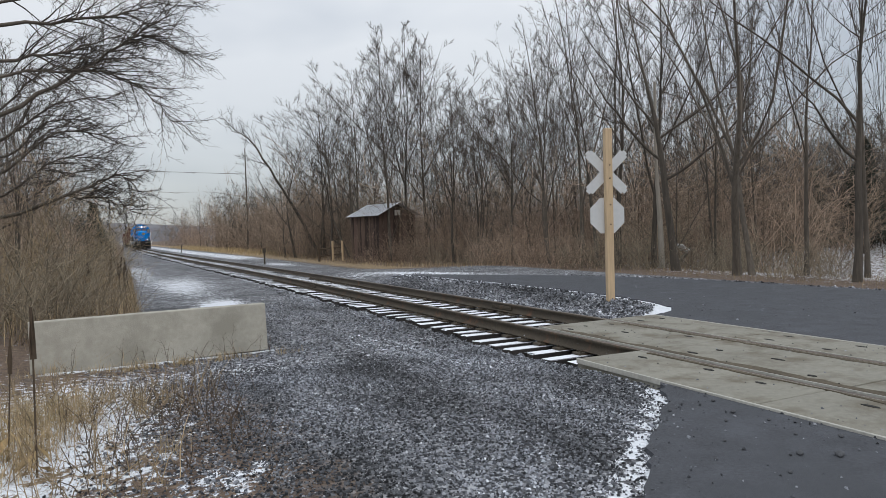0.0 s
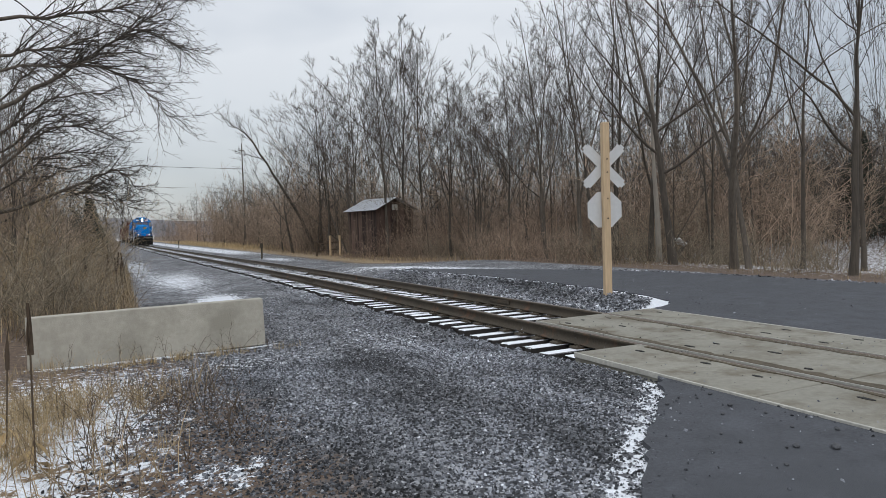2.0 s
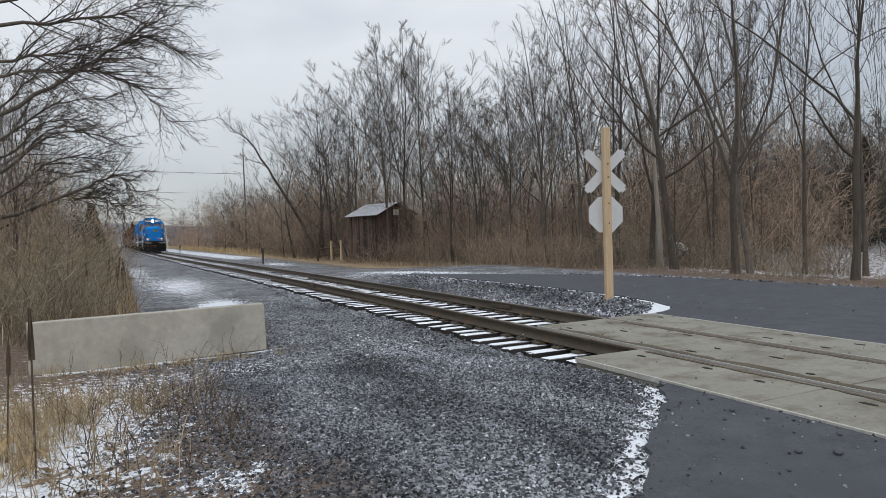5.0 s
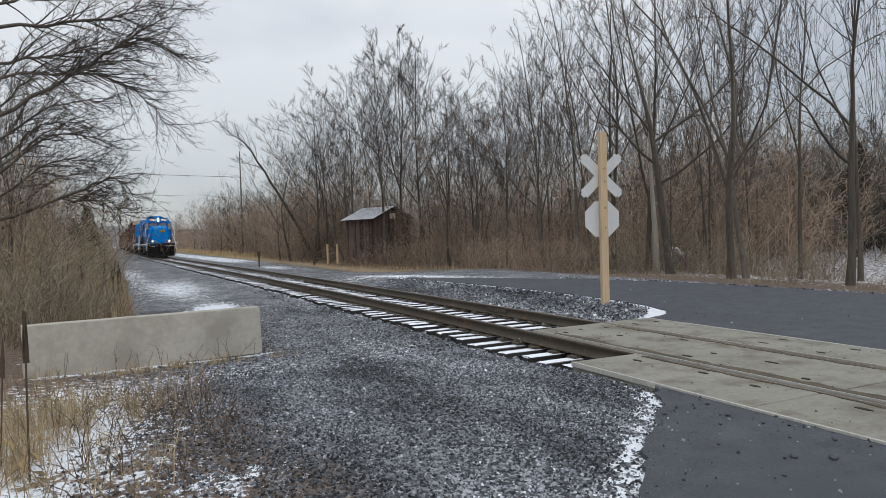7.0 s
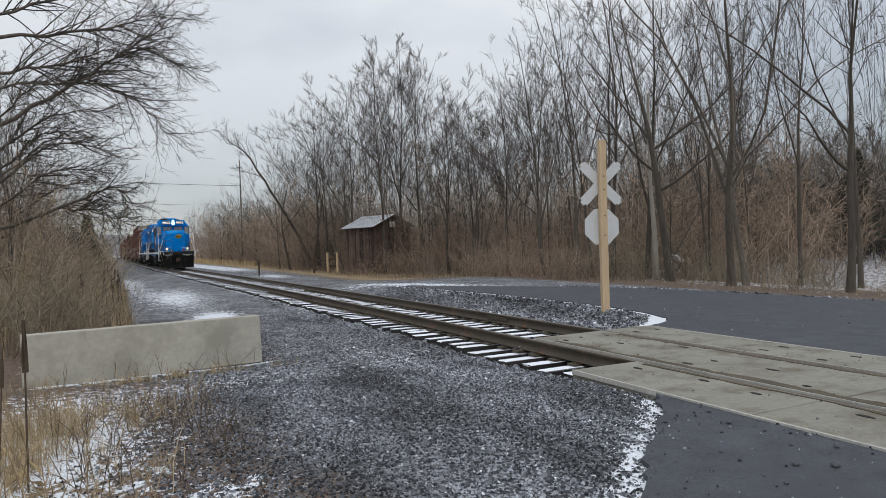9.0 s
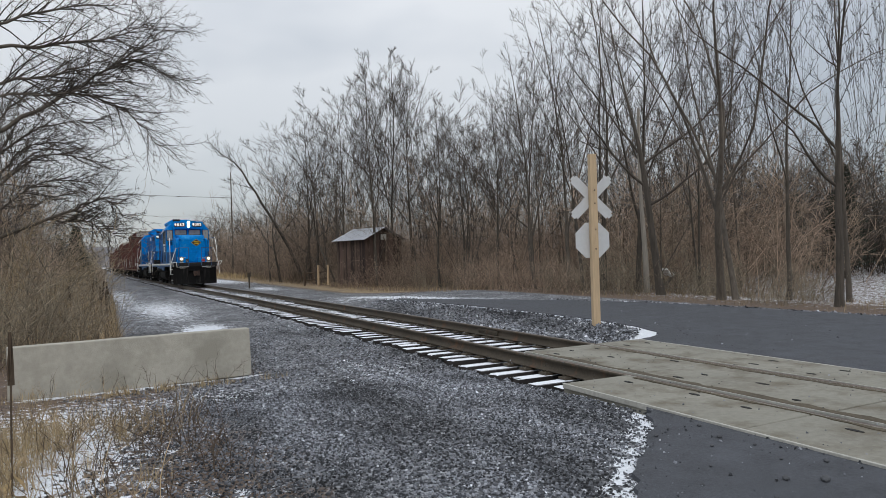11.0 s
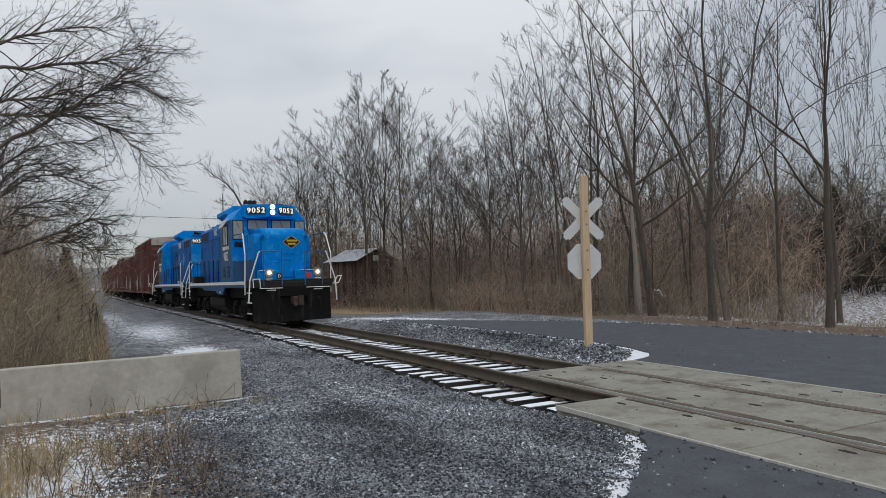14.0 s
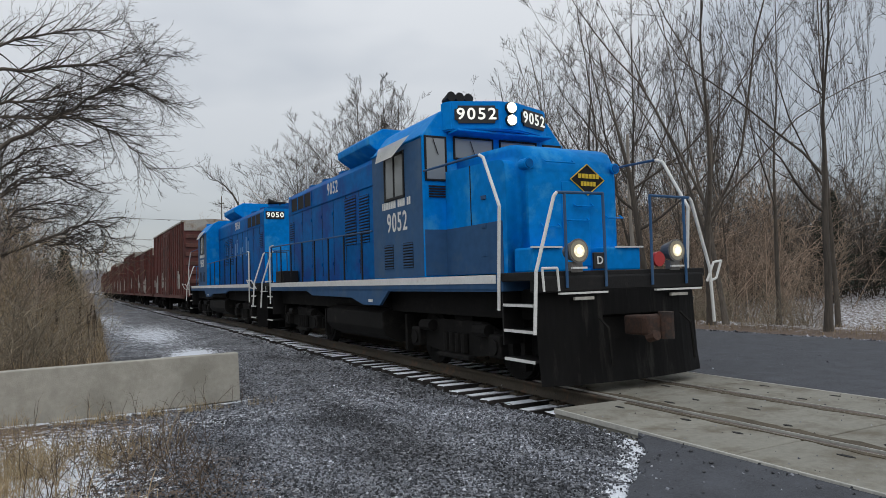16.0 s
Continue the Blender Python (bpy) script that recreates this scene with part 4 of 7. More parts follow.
def overhang(seed, stem, limbs, shoots, twigs, twig_r, label):
    """A tree at the edge of the gravel, whose long limbs are given one by one by a few points."""
    rnd = random.Random(seed)
    trunk, crown = ([], []), ([], [])
    p, r = grow(rnd, (*stem[:2], -0.6), (0.08, -0.02, 1), stem[2], stem[3], 0.04, 0.02, 9)
    tube(trunk, p, r, 8, True)
    for points, r0 in limbs:
        first = Vector(points[0])
        root = [] if first.x > -1.9 else [min(p, key=lambda q: abs(q.z - first.z + 0.9))]
        pts = limb_line(root + list(points), 5, rnd, 0.025)
        ln = sum((b - a).length for a, b in zip(pts, pts[1:]))
        rad = [r0 * (1 - 0.88 * i / (len(pts) - 1)) for i in range(len(pts))]
        tube(trunk, pts, rad, 6, True)
        f0 = 0.4 if root else 0.08
        for j in range(shoots):
            t = f0 + (0.99 - f0) * (j + rnd.random()) / shoots
            at, rr, dd = fork(rnd, pts, rad, t, rnd.uniform(0.45, 1.05))
            l1 = rnd.uniform(0.7, 1.7) * (1.1 - 0.4 * t) * min(1, ln / 4 + 0.3)
            p1, r1 = grow(rnd, at, Vector((dd.x + 0.15, dd.y * 0.8, dd.z + 0.05)), l1, max(twig_r * 1.7, min(rr * 0.6, 0.016)), 0.10, rnd.uniform(-0.07, 0.04), 6)
            tube(crown, p1, r1, 4, True)
            for k in range(twigs):
                a2, rr2, d2 = fork(rnd, p1, r1, 0.15 + 0.84 * (k + rnd.random()) / twigs, rnd.uniform(0.4, 0.95))
                p2, r2 = grow(rnd, a2, d2, l1 * rnd.uniform(0.2, 0.45), twig_r, 0.12, -0.02, 3)
                tube(crown, p2, [max(q * (1 - 0.5 * i / 3), 0.002) for i, q in enumerate(r2)], 3, True)
                for _ in range(3):
                    a3, rr3, d3 = fork(rnd, p2, r2, rnd.uniform(0.2, 0.9), rnd.uniform(0.4, 0.8))
                    tube(crown, [a3, a3 + d3 * l1 * rnd.uniform(0.07, 0.18)], [twig_r * 0.8, 0], 3, True)
    return plant("tree", (mesh_np("trunk", *trunk, smooth=True), mesh_np("crown", *crown, smooth=True)), M_BARK, label)


overhang(31, (-5.0, 15.8, 9.0, 0.19), [
    (((-2.1, 15.9, 4.1), (-0.6, 16.0, 5.2), (0.5, 16.0, 6.0), (1.3, 15.9, 6.7)), 0.062),
    (((-1.0, 16.0, 5.1), (-0.1, 16.0, 5.1), (0.6, 15.9, 4.7), (1.15, 16.0, 4.1)), 0.032),
    (((-2.1, 15.9, 5.2), (-0.8, 15.8, 5.5), (0.3, 15.5, 5.9)), 0.05), (((-2.0, 15.8, 5.9), (0.0, 16.0, 6.3), (1.0, 16.2, 6.9)), 0.055),
    (((-2.2, 15.3, 4.7), (-0.7, 15.0, 4.9), (0.4, 14.8, 5.3)), 0.045), (((-2.4, 16.5, 6.4), (-0.8, 16.6, 7.1), (0.6, 16.6, 7.4)), 0.05),
    (((0.2, 16.0, 5.8), (0.9, 15.9, 5.9), (1.5, 15.8, 5.5)), 0.022)], 38, 7, 0.0050, "large bare tree with long limbs hanging over the gravel")
overhang(32, (-6.2, 24.0, 10.0, 0.19), [
    (((-2.6, 22.4, 2.5), (-1.0, 22.0, 3.1), (0.0, 22.0, 3.5), (0.6, 22.0, 2.9)), 0.07), (((-1.3, 22.1, 2.9), (-0.4, 22.0, 2.8), (0.3, 21.8, 2.4)), 0.03),
    (((-3.0, 23.0, 3.7), (-1.6, 22.8, 4.8), (0.1, 22.6, 4.6)), 0.06), (((-3.2, 23.4, 4.6), (-1.6, 23.3, 5.7), (0.0, 23.0, 6.0)), 0.06),
    (((-3.0, 22.8, 3.0), (-1.6, 22.5, 4.0), (-0.3, 22.4, 4.0)), 0.05), (((-3.2, 24.0, 5.6), (-2.0, 24.0, 6.8), (-0.6, 24.0, 7.2)), 0.05),
    (((-3.0, 23.6, 4.2), (-1.9, 23.4, 5.2), (-0.6, 23.4, 5.3)), 0.05)], 34, 8, 0.0078, "bare spreading tree with limbs drooping over the weeds")
overhang(35, (-6.4, 33.0, 10.0, 0.18), [
    (((-4.0, 32.5, 3.0), (-2.2, 33.0, 4.4), (-0.8, 33.2, 4.8)), 0.07), (((-4.2, 33.4, 5.0), (-2.6, 33.4, 6.4), (-1.0, 33.4, 6.8)), 0.07),
    (((-4.2, 33.0, 6.0), (-3.0, 33.0, 7.8), (-1.6, 33.0, 8.4)), 0.06), (((-4.0, 32.0, 2.4), (-2.4, 31.6, 3.4), (-0.9, 31.6, 3.6)), 0.06)], 22, 7, 0.009, "bare tree at the edge of the weeds with reaching limbs")

# ---- brush along the woods ----


def thicket_mesh(seed, w, dpt, stems, h0, h1, twigs, r, lean=0.35, side=1):
    """Arching stems, each with side branches that carry twigs."""
    rnd = random.Random(seed)
    out = ([], [])
    for i in range(stems):
        x, y = rnd.uniform(-w / 2, w / 2), rnd.uniform(-dpt / 2, dpt / 2)
        ln = rnd.uniform(h0, h1)
        p, rr = grow(rnd, (x, y, -0.1), (rnd.gauss(0, lean), rnd.gauss(0, lean), 1), ln, r * rnd.uniform(0.8, 1.6), 0.17, -0.03, 4)
        tube(out, p, rr, 3, True)
        for k in range(twigs):
            a, r2, d = fork(rnd, p, rr, rnd.uniform(0.15, 0.97), rnd.uniform(0.45, 1.1))
            b = a + d * ln * rnd.uniform(0.12, 0.36)
            tube(out, [a, b], [r * 0.7, r * 0.15], 3, True)
            for _ in range(side):
                q = a.lerp(b, rnd.uniform(0.3, 0.8))
                e = (d + Vector((rnd.gauss(0, 0.6), rnd.gauss(0, 0.6), rnd.gauss(0, 0.5)))).normalized()
                tube(out, [q, q + e * ln * rnd.uniform(0.06, 0.16)], [r * 0.55, 0], 3, True)
    return mesh_np("brush", *out, smooth=True)


BRUSH = [thicket_mesh(51, 4, 3, 62, 1.0, 3.2, 8, 0.0095), thicket_mesh(52, 4, 3, 68, 0.6, 2.2, 7, 0.0085), thicket_mesh(53, 4, 3, 46, 2.0, 6.0, 11, 0.013)]
rnd = random.Random(5)


def set_brush(kind, x, y, mat, size=1.0, label="tangle of leafless reddish-brown brush"):
    me = BRUSH[kind]
    if not me.materials:
        me.materials.append(mat)
    ob = new("brush", me)
    if me.materials[0] != mat:
        ob.material_slots[0].link = "OBJECT"
        ob.material_slots[0].material = mat
    ob.matrix_basis = Matrix.Translation((x, y, float(ground_z(np.array(x), np.array(y))))) @ Matrix.Rotation(rnd.uniform(0, 6.28), 4, "Z") @ Matrix.Scale(size, 4)
    return tagged(ob, label, "brush", kind="stuff")


def woods_edge(y):
    return 17.4 if y < 14 else 16.6 if y < 22 else 15.6 if y < 40 else 15.2


for i in range(46):   # along the far edge of the road and the line
    y = 17 + 93 * (i / 46) ** 1.3
    if y < 21:
        set_brush(1, woods_edge(y) + rnd.uniform(2.5, 4.5), y + rnd.uniform(-0.8, 0.8), M_BRUSHGREY, rnd.uniform(0.4, 0.6))
        continue
    set_brush(rnd.choice((0, 0, 1)), woods_edge(y) + rnd.uniform(0.6, 2.4), y + rnd.uniform(-0.8, 0.8), rnd.choice((M_BRUSH, M_BRUSH, M_BRUSHGREY)), rnd.uniform(0.55, 1.0) * (0.7 if y < 26 else 1.0))
for i in range(22):
    y = 19 + 60 * (i / 22)
    set_brush(2, woods_edge(y) + rnd.uniform(2.5, 8), y, rnd.choice((M_BRUSH, M_BRUSH, M_BRUSHGREY)), rnd.uniform(0.85, 1.15))
for i in range(6):   # thin weeds below the open stand at the bend
    set_brush(1, rnd.uniform(17.5, 22), rnd.uniform(8.5, 15), M_BRUSHGREY, rnd.uniform(0.3, 0.5), "thin leafless weeds under open trees")
for x, y, k in ((17.3, 20.4, 0.6), (16.6, 22.4, 0.65), (17.6, 13.0, 0.5), (18.6, 16.8, 0.6), (19.6, 17.8, 0.8), (18.0, 21.6, 0.8), (20.4, 15.2, 0.6)):   # shrubs at the feet of the old trees
    set_brush(0, x, y, M_BRUSHGREY, k, "leafless olive-grey shrub at the foot of the trees")
for i in range(38):   # left of the line
    y = 16.0 + 85 * (i / 38) ** 1.4
    set_brush(rnd.choice((0, 0, 1, 2)), -1.2 - rnd.random() * (0.7 + 0.085 * y), y, rnd.choice((M_BRUSHGREY, M_TAN)), rnd.uniform(0.55, 0.85), "tangle of leafless grey-brown weeds and brush")
for i in range(8):   # behind the snowy clearing
    a = radians(47 + 14 * i / 8)
    set_brush(2, 56 * math.sin(a), 56 * math.cos(a), M_BRUSH, 1.3)
for i in range(6):
    y = 100 + 90 * i / 6
    set_brush(2, -2.5 - rnd.random() * 4, y, M_BRUSHGREY, 1.1, "tangle of leafless grey-brown weeds and brush")


for i in range(12):   # the woods far up the line, on both sides
    y = 120 + 14 * i
    set_brush(2, 16 + rnd.uniform(0, 8), y, M_BRUSH, rnd.uniform(1.7, 2.2))
    if i % 2:
        set_brush(2, -5 - rnd.random() * 5, y, M_BRUSHGREY, 1.7, "tangle of leafless grey-brown weeds and brush")
for x, y, k in ((14.0, 43.4, 0.6), (15.6, 42.9, 0.6), (16.8, 42.2, 0.75), (18.2, 41.8, 0.85), (19.6, 41.6, 0.9), (15.0, 44.0, 0.4)):
    set_brush(0 if k > 0.7 else 1, x, y, M_BRUSH, k)


def snag(x, y, h, r, label):
    """A broken dead trunk."""
    rnd = random.Random(int(x * 10))
    out = ([], [])
    p, rr = grow(rnd, (0, 0, -0.3), (rnd.uniform(-0.04, 0.04), 0, 1), h, r, 0.02, 0.02, 8)
    tube(out, p, [max(q, r * 0.45) for q in rr], 8)
    for k in range(5):
        a, r2, d = fork(rnd, p, rr, rnd.uniform(0.5, 0.95), 1.0)
        tube(out, [a, a + d * rnd.uniform(0.2, 0.6)], [r * 0.2, 0], 4, True)
    ob = tagged(obj("snag", mesh_np("snag", *out, smooth=True), M_PALE), label, "dead tree")
    ob.matrix_basis = pose(x, y, float(ground_z(np.array(x), np.array(y))))


snag(19.2, 20.6, 7.6, 0.13, "pale broken dead trunk standing among the trees")
snag(-2.9, 41.0, 4.4, 0.10, "pale dead trunk at the edge of the weeds")
snag(-3.6, 48.0, 6.0, 0.09, "pale slender trunk at the edge of the weeds")

# dense saplings that close the view into the woods
SAPLINGS = [thicket_mesh(71, 8, 4, 52, 3.0, 8.5, 15, 0.020, 0.26), thicket_mesh(72, 8, 4, 52, 2.5, 7.0, 15, 0.020, 0.32)]


def set_saplings(kind, x, y, turn, size):
    me = SAPLINGS[kind]
    if not me.materials:
        me.materials.append(M_SAPLING)
    ob = new("saplings", me)
    ob.matrix_basis = Matrix.Translation((x, y, float(ground_z(np.array(x), np.array(y))))) @ Matrix.Rotation(turn, 4, "Z") @ Matrix.Scale(size, 4)
    return tagged(ob, "dense stand of bare saplings in the depth of the woods", "saplings", kind="stuff")


for i in range(15):   # behind the edge trees, along the road and the line
    y = 20 + 80 * (i / 15) ** 1.2
    set_saplings(i % 2, woods_edge(y) + rnd.uniform(7, 10), y + (4 if i < 2 else 0), rnd.uniform(1.0, 2.0), rnd.uniform(0.75, 1.0))
for i in range(15):   # thick growth behind the shed and on up the line
    y = 47 + 75 * i / 15
    set_saplings(i % 2, 17.5 + rnd.uniform(0, 4.5) + (2.5 if y < 52 else 0), y, rnd.uniform(0.6, 2.4), rnd.uniform(1.0, 1.25) * (1.0 if y < 75 else 0.85))
for i in range(13):   # close growth on up the line
    y = 58 + 6.0 * i
    set_saplings(i % 2, 17.0 + rnd.uniform(-0.8, 2.0), y, rnd.uniform(1.0, 2.0), rnd.uniform(1.0, 1.25))
for i in range(13):   # saplings far behind the snowy clearing, in the darker bark material
    a = radians(44 + 18 * i / 12)
    ob = set_saplings(i % 2, (50 + 5 * (i % 3)) * math.sin(a), (50 + 5 * (i % 3)) * math.cos(a), -a + rnd.uniform(-0.3, 0.3), rnd.uniform(1.2, 1.45))
    ob.material_slots[0].link = "OBJECT"
    ob.material_slots[0].material = M_BARK
for i in range(12):   # a second belt, deeper in
    y = 16 + 50 * i / 12
    set_saplings(i % 2, woods_edge(y) + rnd.uniform(11, 15) + 0.1 * y, y + 6, rnd.uniform(0.4, 1.4), rnd.uniform(0.9, 1.15))
for x, y, k in ((-4.6, 29.0, 0.8), (-6.6, 31.5, 1.0), (-5.0, 35.5, 0.95), (-7.4, 39.0, 1.1), (-5.6, 43.0, 1.0), (-8.6, 47.0, 1.2), (-5.8, 52.0, 1.05)):   # close stand left of the line
    set_saplings(1, x, y, rnd.uniform(1.2, 1.9), k)
for i in range(13):   # left of the line
    y = 25 + 2.2 * i + 0.45 * i * i
    set_saplings(i % 2, -6.0 - rnd.random() * 0.05 * y - (1.0 if y < 34 else 0), y, rnd.uniform(1.2, 1.9), rnd.uniform(0.62, 0.85))


# dark conifers far along the left edge
def conifer_meshes(seed, height):
    rnd = random.Random(seed)
    trunk, crown = ([], []), ([], [])
    tube(trunk, [Vector((0, 0, -0.2)), Vector((0, 0, height))], [0.13, 0.0], 6, True)
    for i in range(260):
        t = rnd.random() ** 0.8
        z = 0.5 + (height - 0.6) * t
        a = rnd.uniform(0, 2 * math.pi)
        ln = (1 - t) * height * 0.26 * rnd.uniform(0.6, 1.15) + 0.15
        p, r = grow(rnd, (0, 0, z), (math.cos(a), math.sin(a), 0.15), ln, 0.025, 0.08, -0.05, 4)
        for k in range(16):
            at, rr, d = fork(rnd, p, r, rnd.uniform(0.15, 1), rnd.uniform(0.5, 1.1))
            tube(crown, [at, at + d * rnd.uniform(0.12, 0.32)], [0.02, 0], 3, True)
        tube(crown, p, r, 3, True)
    return mesh_np("trunk", *trunk), mesh_np("crown", *crown)


con = empty("conifer", "dark green conifer at the edge of the woods", "tree", group="conifers")
cm = conifer_meshes(61, 5.6)
obj("trunk", cm[0], M_BARK, con), obj("crown", cm[1], M_CONIFER, con)
con.matrix_basis = pose(-2.4, 70.0, -0.3)
for x, y, s in ((-2.8, 82, 1.1), (-3.0, 96, 1.2), (-4.0, 76, 0.9), (37.7, 24.5, 1.15), (34.6, 25.4, 0.85), (41.0, 23.0, 0.95)):
    copy_thing(con, pose(x, y, -0.3, 0, 0, 77 * s)).scale = (s, s, s)

# distant wooded ridge
bm = bmesh.new()
rid = []
for i in range(61):
    a = radians(-70 + 140 * i / 60)
    hgt = 40 + 14 * noise.noise((i * 0.23, 1, 2)) + 6 * noise.noise((i * 0.9, 3, 2))
    rid.append([bm.verts.new((1500 * math.sin(a) * r, 1500 * math.cos(a) * r, z)) for r, z in ((1.0, -6), (1.03, hgt * 0.7), (1.08, hgt), (1.2, -6))])
for p, q in zip(rid, rid[1:]):
    for k in range(3):
        bm.faces.new((p[k], q[k], q[k + 1], p[k + 1]))
tagged(part("backdrop", bm, M_HILL, None, smooth=True), "distant wooded ridge on the horizon", "hill", kind="structure")

# ---- loose stone, grass and stalks ----


def inside(px_, py_, poly):
    r = np.zeros(np.shape(px_), bool)
    for (ax, ay), (bx, by) in zip(poly, poly[1:] + poly[:1]):
        c = (ay > py_) != (by > py_)
        r ^= c & (px_ < (bx - ax) * (py_ - ay) / (by - ay + 1e-12) + ax)
    return r


ROCK = np.array([(1, 0.1, -0.35), (0, 0.9, -0.35), (-1, 0, -0.35), (-0.1, -0.9, -0.35), (0.55, 0.3, 0.5), (-0.35, 0.5, 0.45), (-0.5, -0.3, 0.55), (0.3, -0.5, 0.4)], float)
ROCK_FACES = np.array([(0, 1, 4), (1, 5, 4), (1, 2, 5), (2, 6, 5), (2, 3, 6), (3, 7, 6), (3, 0, 7), (0, 4, 7), (4, 5, 6), (4, 6, 7)])
CHIP = np.array([(1, 0, -0.3), (-0.6, 0.9, -0.3), (-0.6, -0.9, -0.3), (0.3, 0.25, 0.7), (-0.35, -0.1, 0.6)], float)
CHIP_FACES = np.array([(0, 1, 3), (1, 4, 3), (1, 2, 4), (2, 3, 4), (2, 0, 3)])


def stone_field(name, xs, ys, sizes, zs, mat, label, seed, base=CHIP, tri=CHIP_FACES):
    """Broken stone strewn over the ground, each turned and misshapen in its own way."""
    rng = np.random.default_rng(seed)
    n, k = len(xs), len(base)
    v = base[None] * rng.uniform(0.7, 1.25, (n, k, 1)) + rng.normal(0, 0.13, (n, k, 3))
    v[:, :, 0] *= rng.uniform(0.8, 1.35, (n, 1))
    a = rng.uniform(0, 2 * np.pi, n)
    b = rng.uniform(-0.5, 0.5, n)
    x, y, z = v[..., 0].copy(), v[..., 1].copy(), v[..., 2].copy()
    y, z = y * np.cos(b)[:, None] - z * np.sin(b)[:, None], y * np.sin(b)[:, None] + z * np.cos(b)[:, None]
    x, y = x * np.cos(a)[:, None] - y * np.sin(a)[:, None], x * np.sin(a)[:, None] + y * np.cos(a)[:, None]
    v = np.stack([x, y, z], -1) * sizes[:, None, None] + np.stack([xs, ys, zs + sizes * 0.4], -1)[:, None, :]
    f = (tri[None] + k * np.arange(n)[:, None, None]).reshape(-1, 3)
    ob = obj(name, mesh_np(name, v.reshape(-1, 3), f), mat)
    return tagged(ob, label, "gravel", kind="stuff")


def island_stone():
    m = bpy.data.materials.new("mixed_ballast")
    m.use_nodes = True
    n, l = m.node_tree.nodes, m.node_tree.links
    b = n["Principled BSDF"]
    b.inputs["Roughness"].default_value = 0.88
    g = n.new("ShaderNodeNewGeometry")
    r = n.new("ShaderNodeValToRGB")
    for at, c in ((0.40, (0.040, 0.043, 0.050)), (0.72, (0.140, 0.147, 0.164)), (0.965, (0.20, 0.21, 0.23))):
        e = r.color_ramp.elements.new(at)
        e.color = (*c, 1)
    r.color_ramp.elements[0].color = (0.006, 0.0065, 0.0075, 1)
    r.color_ramp.elements[-1].color = (0.42, 0.43, 0.46, 1)
    l.new(g.outputs["Random Per Island"], r.inputs[0])
    t = n.new("ShaderNodeTexNoise")
    t.inputs["Scale"].default_value, t.inputs["Detail"].default_value = 60, 4
    l.new(g.outputs["Position"], t.inputs["Vector"])
    d = n.new("ShaderNodeTexNoise")
    d.inputs["Scale"].default_value, d.inputs["Detail"].default_value = 1.0, 5
    mp = n.new("ShaderNodeMapping")   # drawn out along the wheel tracks
    mp.inputs["Rotation"].default_value, mp.inputs["Scale"].default_value = (0, 0, 0.15), (1.0, 0.35, 1.0)
    l.new(g.outputs["Position"], mp.inputs[0]), l.new(mp.outputs[0], d.inputs["Vector"])
    def span(src, a, b2, c, e):
        w = n.new("ShaderNodeMapRange")
        for k, v in (("From Min", a), ("From Max", b2), ("To Min", c), ("To Max", e)):
            w.inputs[k].default_value = v
        l.new(src, w.inputs["Value"])
        return w.outputs[0]

    q = n.new("ShaderNodeMath")
    q.operation = "MULTIPLY"
    l.new(span(t.outputs["Fac"], 0.3, 0.7, 0.7, 1.35), q.inputs[0]), l.new(span(d.outputs["Fac"], 0.37, 0.63, 0.5, 2.25), q.inputs[1])
    x = n.new("ShaderNodeVectorMath")
    x.operation = "SCALE"
    l.new(r.outputs[0], x.inputs[0]), l.new(q.outputs[0], x.inputs["Scale"])
    l.new(x.outputs[0], b.inputs["Base Color"])
    return m


M_MIX = island_stone()
rng = np.random.default_rng(8)


def scatter(n, x0, x1, y0, y1, keep, s0, s1, power=1.0):
    x, y = rng.uniform(x0, x1, n), y0 + (y1 - y0) * rng.random(n) ** power
    k = keep(x, y)
    x, y = x[k], y[k]
    s = s0 + (s1 - s0) * rng.random(len(x)) ** 2.2
    return x, y, s, ground_z(x, y) + s * rng.uniform(-0.3, 0.5, len(x))


def on_gravel(x, y):
    d = x - track_x(y)
    return (d < -1.30) & ~inside(x, y, NEAR_ROAD) & ~((d > -1.82) & (y < 6.65)) & (x > 1.05 - 0.05 * (y - 4) - 1.9 * rng.random(len(x)) ** 1.4) & (snow_amount(x, y) < 0.50 + 0.2 * rng.random(len(x)))


x, y, s, z = scatter(46000, -0.6, 4.9, 2.9, 6.2, on_gravel, 0.0055, 0.016)
stone_field("gravel", x, y, s, z, M_MIX, "dark angular crushed stone beside the track", 1, ROCK, ROCK_FACES)
x, y, s, z = scatter(42000, -1.2, 5.6, 6.2, 9.5, on_gravel, 0.006, 0.018)
stone_field("gravel", x, y, s, z, M_MIX, "dark angular crushed stone beside the track", 9)
x, y, s, z = scatter(22000, -0.6, 5.6, 9.5, 20, on_gravel, 0.009, 0.024, 1.3)
stone_field("gravel", x, y, s, z, M_MIX, "dark angular crushed stone beside the track", 2)
x, y, s, z = scatter(14000, -1.9, 1.9, 6.6, 26, lambda x, y: (np.abs(x) < 1.9) & ~((np.abs(x) < 0.7) & (y < 9.2)), 0.014, 0.042, 1.5)
x = x + track_x(y)
z = ground_z(x, y) - 0.012
stone_field("ballast", x, y, s, z, M_MIX, "dark ballast stone between and beside the ties", 3)
x, y, s, z = scatter(14000, 8.0, 10.4, 8.8, 24, lambda x, y: (x > track_x(y) + 1.3) & ~inside(x, y, FAR_ROAD) & ~((x < 8.3) & (y < 9.2)) & (snow_amount(x, y) < 0.5 + 0.2 * rng.random(len(x))), 0.014, 0.042, 1.4)
stone_field("gravel", x, y, s, z, M_MIX, "dark crushed stone round the foot of the crossing sign", 4)
